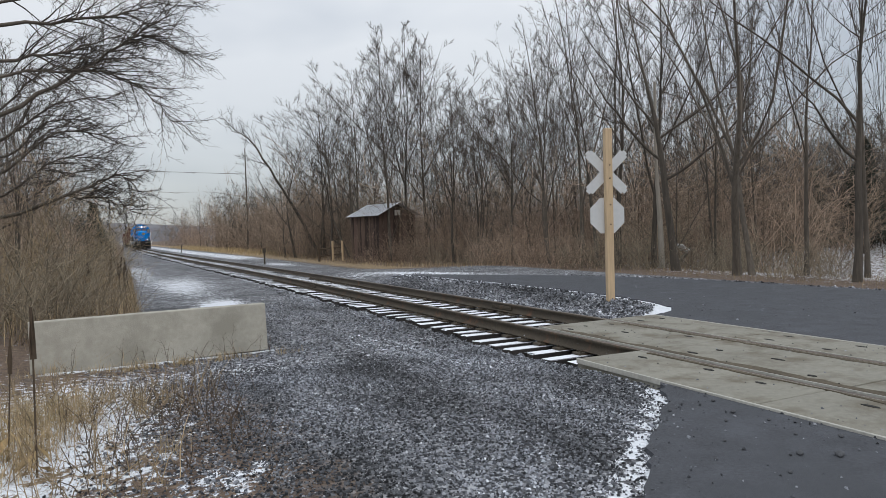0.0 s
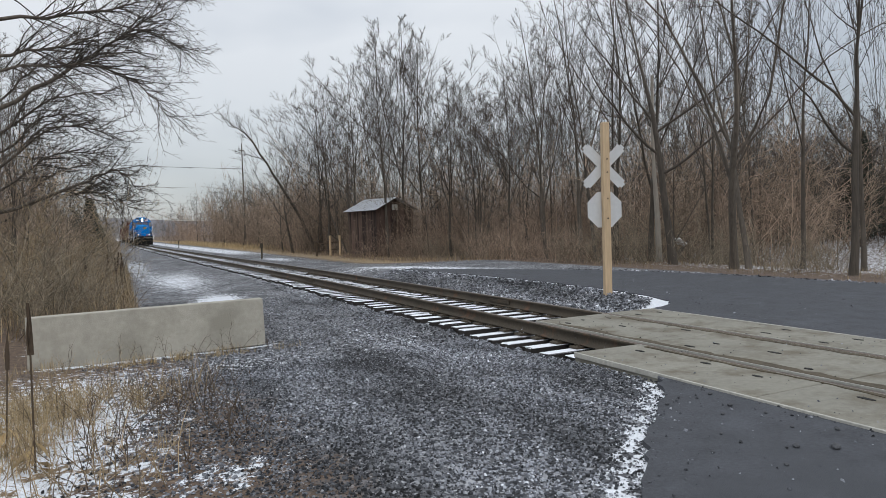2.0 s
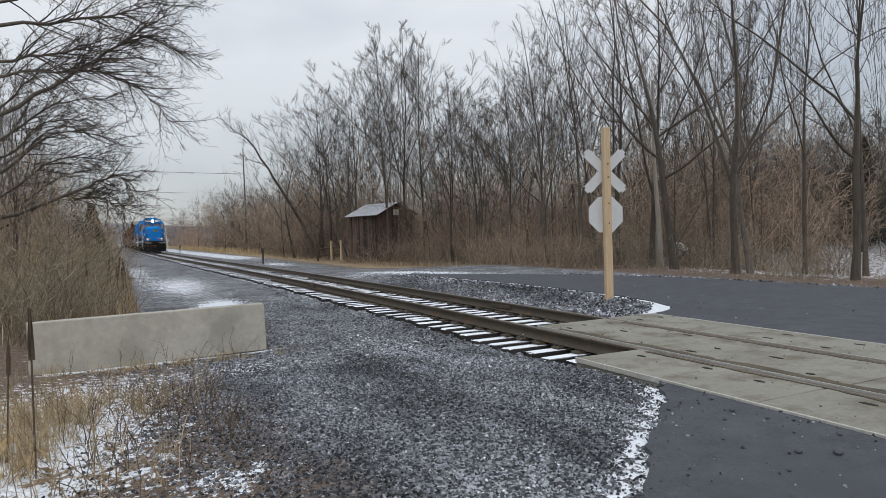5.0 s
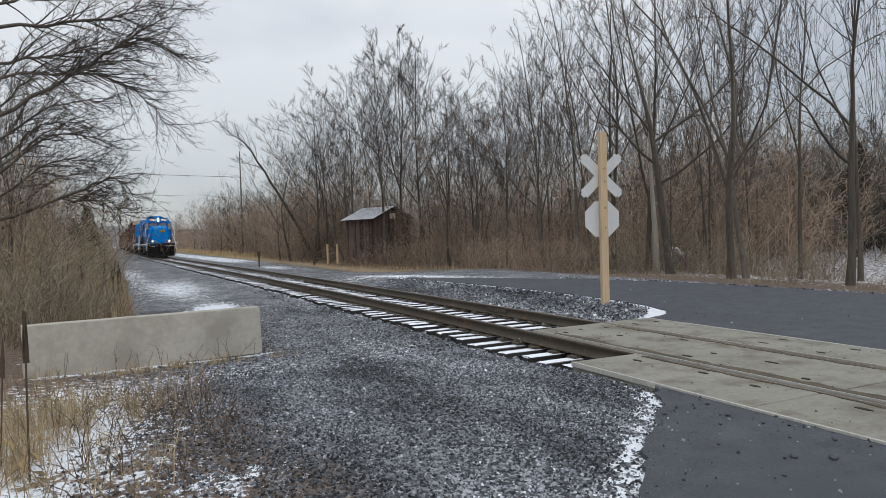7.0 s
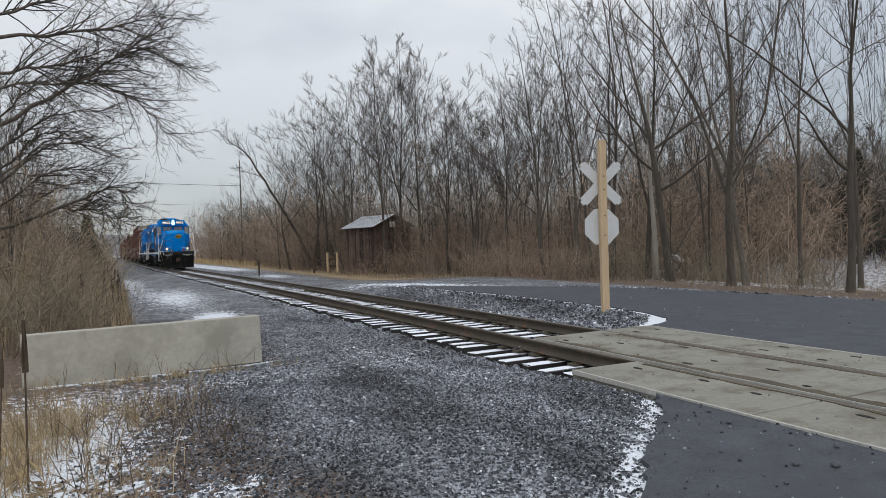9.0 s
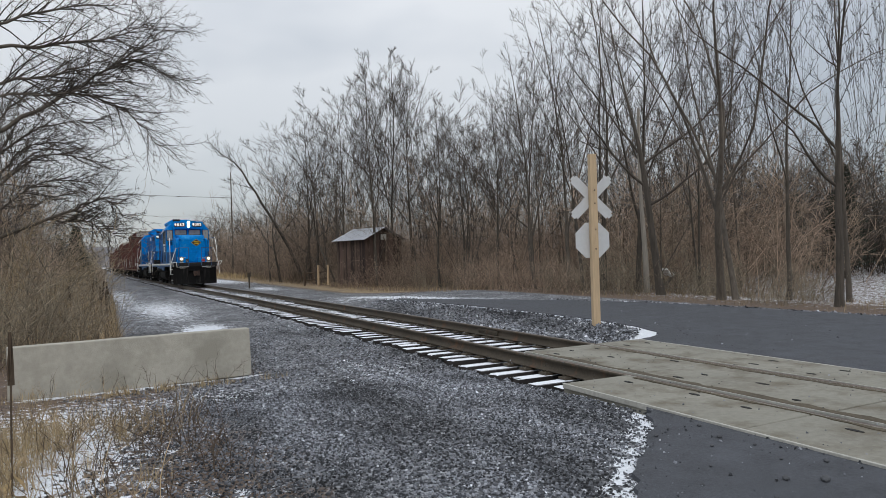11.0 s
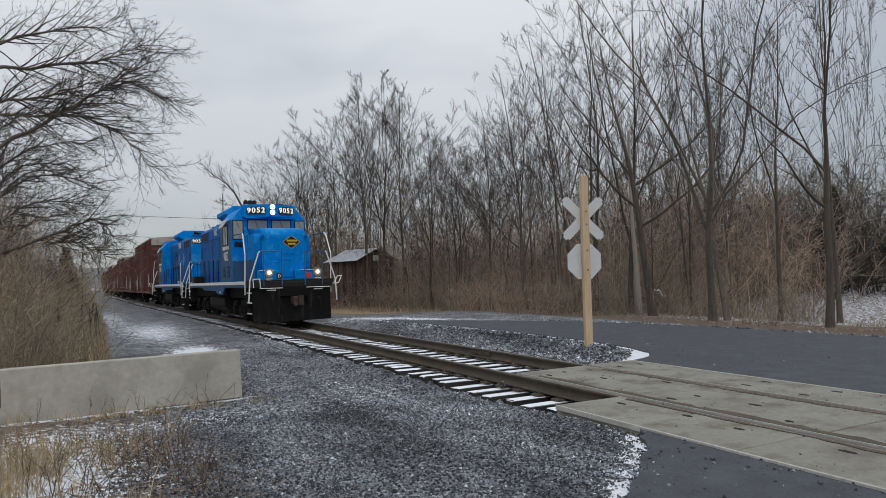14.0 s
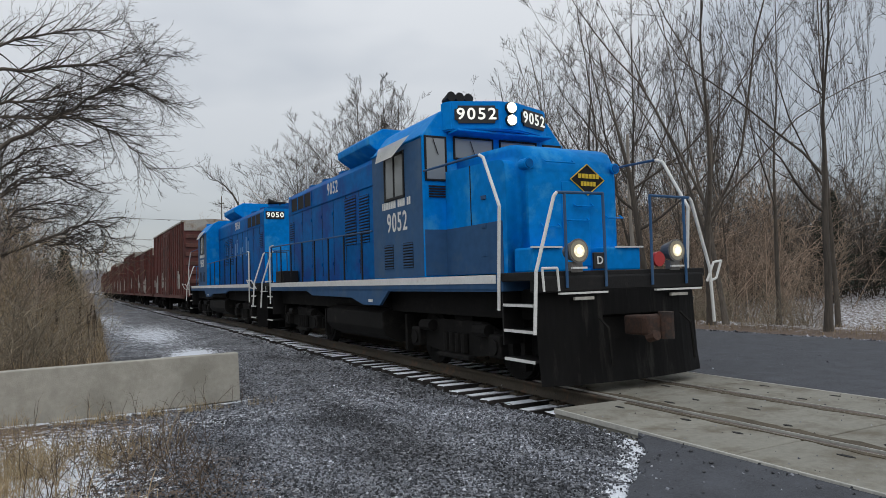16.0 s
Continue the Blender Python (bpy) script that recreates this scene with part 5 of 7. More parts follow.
# stones strewn over the asphalt
x, y, s, z = scatter(2600, 2.2, 5.0, 0.8, 5.4, lambda x, y: inside(x, y, NEAR_ROAD) & (rng.random(len(x)) < 0.05 + 0.6 * np.exp(-np.minimum(4.82 - x, polyline_dist(x, y, NEAR_ROAD[:6])) / 0.35)), 0.004, 0.017)
stone_field("loose_stones", x, y, s, z * 0 - 0.015, M_MIX, "small stones strewn over the asphalt", 5)
x, y, s, z = scatter(1200, 8.4, 12.5, 7.0, 14, lambda x, y: inside(x, y, FAR_ROAD) & (rng.random(len(x)) < 0.05 + 0.8 * np.exp(-np.hypot(x - 9.6, y - 9.2) / 0.6)), 0.008, 0.024)
stone_field("loose_stones", x, y, s, z * 0 - 0.011, M_MIX, "small stones strewn over the asphalt", 6)
x, y, s, z = scatter(300, 4.8, 8.2, 2.0, 9.0, lambda x, y: np.abs(x - XC) < 1.65, 0.005, 0.014)
stone_field("loose_stones", x, y, s, z * 0 + 0.0, M_MIX, "small stones on the crossing panels", 7)


x, y, s, z = scatter(16000, 13.2, 16.6, 4, 19, lambda x, y: ~inside(x, y, FAR_ROAD) & (polyline_dist(x, y, FAR_ROAD[10:17]) < 0.28 * rng.random(len(x)) + 0.05), 0.012, 0.042)
stone_field("gravel", x, y, s, z, M_MIX, "dark stones along the ragged edge of the road", 8)


def pebble(x, y, r, z):
    bm = bmesh.new()
    bmesh.ops.create_icosphere(bm, subdivisions=2, radius=r)
    for v in bm.verts:
        v.co = Vector((v.co.x * 1.5, v.co.y, v.co.z * 0.7)) * (1 + 0.25 * noise.noise(v.co * 14 + Vector((x, y, 0))))
    ob = part("stone", bm, M_STONE, None)
    ob.matrix_basis = pose(x, y, z + r * 0.5, 0, 0, 40)
    return tagged(ob, "dark fist-sized stone lying on the asphalt", "stone", group="stones on the road")


for x, y, r in ((4.24, 2.95, 0.030), (4.05, 3.10, 0.024), (4.50, 4.05, 0.022), (4.25, 3.9, 0.016), (4.55, 3.75, 0.016), (4.1, 4.35, 0.018), (4.62, 3.2, 0.017), (3.7, 2.9, 0.014), (4.4, 3.4, 0.013), (3.85, 3.55, 0.012), (4.65, 4.4, 0.019), (4.3, 4.6, 0.014), (3.5, 3.3, 0.012)):
    pebble(x, y, r, -0.016)


def blades(name, seed, n, place, h0, h1, width, mat, label, bend=0.5):
    rng2 = np.random.default_rng(seed)
    x, y = place(rng2, n)
    z = ground_z(x, y)
    h = rng2.uniform(h0, h1, len(x))
    a = rng2.uniform(0, 2 * np.pi, len(x))
    b = np.abs(rng2.normal(0, bend, len(x)))
    w = width * rng2.uniform(0.6, 1.3, len(x))
    ux, uy = np.cos(a), np.sin(a)
    p0 = np.stack([x - uy * w, y + ux * w, z - 0.01], -1)
    p1 = np.stack([x + uy * w, y - ux * w, z - 0.01], -1)
    p2 = np.stack([x + ux * w, y + uy * w, z - 0.01], -1)
    mid = np.stack([x + ux * b * h * 0.25, y + uy * b * h * 0.25, z + h * 0.55], -1)
    tip = np.stack([x + ux * b * h * 0.8, y + uy * b * h * 0.8, z + h * (1 - 0.3 * np.minimum(b, 1))], -1)
    q0 = mid + (p0 - p1) * 0.35
    q1 = mid - (p0 - p1) * 0.35
    v = np.stack([p0, p1, p2, q0, q1, tip], 1)
    tri = np.array([(0, 1, 4), (0, 4, 3), (1, 2, 4), (3, 4, 5)])
    f = (tri[None] + 6 * np.arange(len(x))[:, None, None]).reshape(-1, 3)
    ob = obj(name, mesh_np(name, v.reshape(-1, 3), f), mat)
    return tagged(ob, label, "grass", kind="stuff")


def clumps(cx, cy, sx, sy, k, spread):
    def place(r, n):
        ccx, ccy = r.normal(cx, sx, k), r.normal(cy, sy, k)
        i = r.integers(0, k, n)
        return ccx[i] + r.normal(0, spread, n), ccy[i] + r.normal(0, spread, n)
    return place


blades("dry_grass", 1, 3000, clumps(-0.75, 7.2, 0.40, 1.2, 34, 0.07), 0.08, 0.34, 0.0016, M_GRASS, "tufts of straw-coloured dry grass in thin snow", 0.75)
blades("dry_grass", 2, 700, clumps(0.55, 11.6, 1.0, 0.12, 50, 0.06), 0.05, 0.2, 0.003, M_GRASS, "straw-coloured grass along the foot of the barrier")
blades("dry_grass", 3, 900, clumps(-0.9, 5.6, 0.35, 0.6, 18, 0.07), 0.06, 0.26, 0.0016, M_GRASS, "tufts of straw-coloured dry grass in thin snow", 0.75)
WEEDS = [thicket_mesh(54, 3.3, 0.35, 44, 0.15, 0.62, 5, 0.0032, 0.22), thicket_mesh(55, 1.5, 2.2, 170, 0.12, 0.5, 6, 0.0018), thicket_mesh(56, 1.0, 1.6, 90, 0.2, 0.7, 7, 0.002)]
for me, x, y, turn, mat, lab in ((WEEDS[0], 0.6, 11.62, 6.5, M_STALK, "thin dark dead weeds before the barrier"), (WEEDS[1], 0.25, 6.1, 12, M_STALK, "fine dark dead weeds in the gravel"),
                                 (WEEDS[2], -0.75, 6.9, 0, M_TAN, "pale dry weed stems in thin snow"), (WEEDS[2], -0.8, 8.8, 70, M_TAN, "pale dry weed stems in thin snow"),
                                 (WEEDS[1], 0.1, 8.3, 100, M_STALK, "fine dark dead weeds in the gravel"),
                                 (WEEDS[2], -0.45, 5.2, 30, M_TAN, "pale dry weed stems in thin snow"), (WEEDS[2], 0.2, 7.4, 140, M_TAN, "pale dry weed stems in thin snow")):
    if not me.materials:
        me.materials.append(mat)
    w = new("dead_weeds", me)
    w.matrix_basis = pose(x, y, float(ground_z(np.array(x), np.array(y))), 0, 0, turn)
    tagged(w, lab, "weeds", kind="stuff")
blades("dry_grass", 6, 2000, lambda r, n: (r.uniform(13.0, 15.6, n), r.uniform(27, 75, n)), 0.1, 0.42, 0.008, M_TAN, "band of straw-coloured grass before the woods")
blades("dry_grass", 7, 4500, lambda r, n: ((lambda yy: (track_x(yy) + r.uniform(7.5, 13, n), yy))(r.uniform(75, 190, n))), 0.3, 0.9, 0.014, M_GRASS, "straw-coloured grass along the far side of the line")
blades("dry_grass", 8, 6000, lambda r, n: (0.3 - 4.2 * r.random(n) ** 1.4, r.uniform(14.2, 46, n)), 0.2, 0.9, 0.006, M_TAN, "dry grass along the edge of the gravel", 0.95)
blades("dry_grass", 9, 1500, lambda r, n: (r.uniform(15.4, 22, n), r.uniform(7, 22, n)), 0.06, 0.24, 0.005, M_TAN, "dry grass under the open trees")


def mullein(x, y, h, spike, r, lean_x=0.0, arms=1):
    """A dead mullein stalk with its seed spike."""
    st = empty("mullein_stalk", "dead brown mullein stalk with a dark seed spike", "weed", group="dead stalks",
               at=pose(x, y, float(ground_z(np.array(x), np.array(y))), 0, lean_x, 0))
    part("stem", rod(bmesh.new(), (0, 0, -0.05), (0, 0, h - spike), r * 0.42, 6, r * 0.36), M_STALK, st)
    bm = bmesh.new()
    for k in range(arms):
        off = Vector((0.045 * k * (1 if k % 2 else -1), 0, -0.12 * min(k, 2)))
        ln = spike if k == 0 else spike * 0.35
        bmesh.ops.create_cone(bm, cap_ends=True, segments=9, radius1=r, radius2=r * 0.55, depth=ln, matrix=Matrix.Translation(Vector((0, 0, h - ln / 2)) + off - Vector((0, 0, 0 if k == 0 else spike * 0.75))))
    bmesh.ops.subdivide_edges(bm, edges=list(bm.edges), cuts=2)
    for v in bm.verts:
        v.co += Vector((noise.noise(v.co * 60), noise.noise(v.co * 60 + Vector((9, 0, 0))), 0)) * r * 0.9
    part("seed_spike", bm, M_STALK, st)
    lf = bmesh.new()
    for k in range(7):
        a = k * 0.9
        q = [lf.verts.new(c) for c in ((0.01 * math.cos(a), 0.01 * math.sin(a), 0.04 + 0.03 * k), (0.09 * math.cos(a + 0.25), 0.09 * math.sin(a + 0.25), 0.0 + 0.03 * k),
                                       (0.16 * math.cos(a), 0.16 * math.sin(a), -0.06 + 0.03 * k), (0.09 * math.cos(a - 0.25), 0.09 * math.sin(a - 0.25), 0.02 + 0.03 * k))]
        lf.faces.new(q)
    bmesh.ops.solidify(lf, geom=list(lf.faces), thickness=0.004)
    part("withered_leaves", lf, M_GRASS, st)


mullein(-0.60, 5.43, 1.18, 0.36, 0.019, 0.5, 1)
mullein(-0.83, 5.9, 0.95, 0.30, 0.015, 3, 1)
mullein(-0.98, 6.6, 1.10, 0.30, 0.014, -2, 1)
for x, y, h in ((-0.35, 25.0, 1.45), (-0.15, 25.6, 1.35), (-0.55, 24.0, 1.25), (0.02, 24.8, 1.2), (-0.95, 23.6, 1.4), (0.15, 26.2, 1.5), (-0.25, 27.0, 1.5)):
    mullein(x, y, h, 0.45, 0.035, random.Random(x).uniform(-6, 9), 1)


# ---- old shed, fence, markers, pole and wire ----
shed = empty("shed", "small tumbledown board shed with a snowy tin roof", "shed", at=pose(16.75, 45.5, -0.5, 0, 0, 19))
W, L, HE, HR = 3.3, 3.1, 3.4, 4.15
for k in range(16):
    x0 = -W / 2 + W * k / 16
    top = HE + (HR - HE) * (1 - abs(x0 + W / 32) / (W / 2)) - 0.05
    for yy in (-L / 2, L / 2):
        part("board", boxed(x0 + 0.008, x0 + W / 16 - 0.008, yy - 0.015, yy + 0.015, 0.0, top), M_SHED, shed)
for k in range(22):
    y0 = -L / 2 + L * k / 22
    for xx in (-W / 2, W / 2):
        part("board", boxed(xx - 0.015, xx + 0.015, y0 + 0.008, y0 + L / 22 - 0.008, 0.0, HE - 0.04), M_SHED, shed)
for s in (-1, 1):
    o = 0.3
    slope = (HR - HE) / (W / 2)
    for k in range(8):
        bm = bmesh.new()
        ya, yb = -L / 2 - o + (L + 2 * o) * k / 8, -L / 2 - o + (L + 2 * o) * (k + 1) / 8 - 0.02
        vs = [bm.verts.new(q) for q in ((0, ya, HR + 0.03), (0, yb, HR + 0.03), (s * (W / 2 + o), yb, HE - slope * o + 0.03), (s * (W / 2 + o), ya, HE - slope * o + 0.03))]
        bm.faces.new(list(reversed(vs)) if s > 0 else vs)
        bmesh.ops.solidify(bm, geom=list(bm.faces), thickness=0.05)
        bmesh.ops.recalc_face_normals(bm, faces=bm.faces)
        part("roof_sheet", bm, M_TINROOF, shed, "tin roof sheet with a crust of snow")
part("window_opening", boxed(-0.25, 0.25, -L / 2 - 0.03, -L / 2 + 0.02, 3.3, 3.68), M_GRAFF, shed, "pale boarded window")

fence = empty("fence", "short pipe gate between pale yellow wooden posts", "fence")
for x, y, h, mat in ((13.1, 49.5, 1.1, M_STALK), (14.0, 49.0, 1.55, M_YELLOW), (14.65, 48.7, 1.55, M_YELLOW)):
    p = part("post", rod(bmesh.new(), (x, y, -0.7), (x, y, h - 0.4), 0.085, 10), M_POST if mat == M_YELLOW else mat, fence)
for z in (0.05, 0.55):
    part("rail", rod(bmesh.new(), (13.1, 49.5, z), (14.65, 48.7, z + 0.12), 0.05, 8), M_STALK, fence)
marker = empty("track_marker", "short rusty marker post beside the track", "post", group="line-side posts", at=pose(9.2, 50.0, -0.42))
part("post", rod(bmesh.new(), (0, 0, -0.2), (0, 0, 0.9), 0.06, 8), M_RUST, marker)
part("head", boxed(-0.11, 0.11, -0.08, 0.08, 0.88, 1.2, bev=0.02), M_RUST, marker)
copy_thing(marker, pose(8.1, 112.0, -0.42))
pole = empty("utility_pole", "tall weathered utility pole rising from the woods", "utility pole", at=pose(16.0, 98.7, -0.4))
part("shaft", rod(bmesh.new(), (0, 0, -0.3), (0, 0, 14.6), 0.12, 10, 0.07), M_BARK, pole)
part("crossarm", boxed(-0.32, 0.32, -0.05, 0.05, 13.5, 13.6), M_BARK, pole)
pole2 = copy_thing(pole, pose(-30.0, 101.0, -0.4))
wire = bmesh.new()
prev = None
for k in range(41):
    t = k / 40
    q = Vector((16.0 - 46.0 * t, 98.7 + 2.3 * t, 10.6 + 2.3 * t + 0.9 * ((2 * t - 1) ** 2 - 1) * 0.4))
    if prev is not None:
        rod(wire, prev, q, 0.028, 5)
    if k % 5 == 1:
        rod(wire, q - Vector((0.15, 0, 0.04)), q + Vector((0.15, 0, -0.04)), 0.06, 6)
    prev = q
tagged(part("overhead_cable", wire, M_BARK, None), "sagging overhead cable strung across the line on poles", "cable")
debris = bmesh.new()
box(debris, -0.35, 0.35, -0.15, 0.15, -0.03, 0.05, bev=0.02, m=pose(0, 0, 0, 0, 22, 30))
box(debris, -0.05, 0.35, -0.1, 0.1, 0.0, 0.16, bev=0.02, m=pose(0, 0, -0.05, 0, 30, 0))
deb = tagged(part("scrap", debris, M_BIN, None), "white scrap caught in the brush under the trees", "debris")
deb.matrix_basis = pose(21.7, 22.1, 0.55)
log = bmesh.new()
rod(log, (20.5, 21.6, -0.5), (22.4, 22.3, 0.5), 0.09, 8, 0.06)
tagged(part("fallen_log", log, M_BARK, None), "fallen log leaning in the brush", "log")

# ---- the train ----
# Each vehicle's own space: x across the track, y metres back from its leading end, z up from the rail heads.


def text_part(body, size, mat, parent, m, name="digit", squeeze=1.0, label=""):
    """Writing, each character a part of its own, centred on m."""
    step = 0.60 * size * squeeze
    for k, ch in enumerate(body):
        cu = bpy.data.curves.new(name, "FONT")
        cu.body, cu.size, cu.extrude, cu.align_x, cu.align_y = ch, size, 0.003, "CENTER", "CENTER"
        cu.offset, cu.resolution_u = 0.012 * size, 4
        tmp = bpy.data.objects.new("tmp", cu)
        scene.collection.objects.link(tmp)
        bpy.context.view_layer.update()
        me = bpy.data.meshes.new_from_object(tmp.evaluated_get(bpy.context.evaluated_depsgraph_get()))
        bpy.data.objects.remove(tmp)
        me.name = name
        me.materials.clear()
        at = m @ Matrix.Translation(((k - (len(body) - 1) / 2) * step, 0, 0)) @ Matrix.Diagonal((squeeze, 1, 1, 1))
        obj(name, me, mat, parent, label, at=at)


def facing(side, y, z, off):
    """A pose on a side wall: text on it reads from outside."""
    return pose(side * off, y, z, 90, 0, 90 if side > 0 else -90)


def wheelset_mesh():
    bm = bmesh.new()
    for s in (-1, 1):
        rod(bm, (s * 0.68, 0, 0), (s * 0.81, 0, 0), 0.495, 28)
        rod(bm, (s * 0.665, 0, 0), (s * 0.69, 0, 0), 0.525, 28)
        rod(bm, (s * 0.80, 0, 0), (s * 0.835, 0, 0), 0.40, 24)
        for k in range(6):
            a = k * math.pi / 3
            box(bm, s * 0.835 - 0.01, s * 0.835 + 0.012, -0.03 + 0.3 * math.cos(a), 0.03 + 0.3 * math.cos(a), -0.03 + 0.3 * math.sin(a), 0.03 + 0.3 * math.sin(a))
    rod(bm, (-1.0, 0, 0), (1.0, 0, 0), 0.09, 12)
    me = bpy.data.meshes.new("wheelset")
    bm.to_mesh(me), bm.free()
    me.materials.append(M_UNDER)
    return me


WHEELS = wheelset_mesh()
SPINNING = []


def truck_part(parent, y, base, heavy, name="truck"):
    """A two-axle truck: side frames, springs, journal boxes, bolster and two wheelsets."""
    bm = bmesh.new()
    for s in (-1, 1):
        prof = [(-base / 2 - 0.30, 0.62), (-base / 2 - 0.30, 0.36), (-base / 2 + 0.28, 0.36), (-0.55, 0.30 if heavy else 0.26), (0.55, 0.30 if heavy else 0.26),
                (base / 2 - 0.28, 0.36), (base / 2 + 0.30, 0.36), (base / 2 + 0.30, 0.62), (0.75, 0.86), (-0.75, 0.86)]
        for u in (s * 0.98,):
            f = bm.faces.new([bm.verts.new((u, a, b)) for a, b in prof])
            g = bmesh.ops.extrude_face_region(bm, geom=[f])
            bmesh.ops.translate(bm, vec=(s * 0.12, 0, 0), verts=[e for e in g["geom"] if isinstance(e, bmesh.types.BMVert)])
        for e in (-1, 1):
            box(bm, *sorted((s * 1.06, s * 1.24)), e * base / 2 - 0.17, e * base / 2 + 0.17, 0.36, 0.70, bev=0.03)
            rod(bm, (s * 1.22, e * base / 2, 0.52), (s * 1.27, e * base / 2, 0.52), 0.12, 12)
        for k in (-0.3, -0.1, 0.1, 0.3):
            rod(bm, (s * 1.13, k, 0.34), (s * 1.13, k, 0.66), 0.075, 8)
        if heavy:
            box(bm, *sorted((s * 1.10, s * 1.22)), -0.55, 0.55, 0.24, 0.32, bev=0.02)
            for e in (-1, 1):
                rod(bm, (s * 1.18, e * 0.75, 0.75), (s * 1.18, e * 1.15, 0.75), 0.10, 10)
                box(bm, *sorted((s * 1.02, s * 1.14)), e * (base / 2 + 0.62) - 0.05, e * (base / 2 + 0.62) + 0.05, 0.22, 0.9)
    box(bm, -1.0, 1.0, -0.3, 0.3, 0.55, 0.95, bev=0.03)
    bmesh.ops.recalc_face_normals(bm, faces=bm.faces)
    t = part(name, bm, M_UNDER, parent, "grimy cast-steel truck")
    t.matrix_basis = pose(0, y, 0)
    for e in (-1, 1):
        w = obj("wheelset", WHEELS, None, t, at=pose(0, e * base / 2, 0.495))
        SPINNING.append(w)
    return t


def louvres(parent, side, off, y0, y1, z0, z1, n, mat=None):
    bm = boxed(*sorted((side * (off - 0.02), side * (off + 0.004))), y0, y1, z0, z1)
    part("louvre_recess", bm, M_DARK, parent)
    for k in range(n):
        z = z0 + (z1 - z0) * (k + 0.5) / n
        h = (z1 - z0) / n
        bm = boxed(*sorted((side * off, side * (off + 0.022))), y0 + 0.01, y1 - 0.01, z - h * 0.28, z + h * 0.22, bev=0.004)
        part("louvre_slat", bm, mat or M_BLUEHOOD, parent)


def glass_pane(parent, bm_pane, bm_frame, label="cab window with pale grey panes"):
    w = part("window", bm_frame, M_BLACK, parent, label)
    part("pane", bm_pane, M_GLASS, w)
    return w


def front_window(parent, x0, x1, z0, z1, y):
    fr = bmesh.new()
    t = 0.035
    for a in ((x0 - t, x1 + t, z0 - t, z0), (x0 - t, x1 + t, z1, z1 + t), (x0 - t, x0, z0, z1), (x1, x1 + t, z0, z1)):
        box(fr, a[0], a[1], y - 0.022, y + 0.02, a[2], a[3], bev=0.006)
    glass_pane(parent, boxed(x0, x1, y - 0.012, y + 0.01, z0, z1), fr)


def coupler_part(parent, y, way):
    bm = bmesh.new()
    box(bm, -0.13, 0.13, *sorted((y, y + way * 0.42)), 0.74, 1.0, bev=0.03)
    box(bm, -0.17, 0.15, *sorted((y + way * 0.34, y + way * 0.54)), 0.73, 1.02, bev=0.05)
    box(bm, 0.03, 0.18, *sorted((y + way * 0.48, y + way * 0.64)), 0.75, 1.0, bev=0.05)
    rod(bm, (0.10, y + way * 0.55, 0.70), (0.10, y + way * 0.55, 1.05), 0.10, 14)
    rod(bm, (-0.10, y + way * 0.44, 0.72), (-0.10, y + way * 0.58, 0.76), 0.07, 10)
    part("coupler", bm, M_COUPLER, parent, "rusty knuckle coupler")


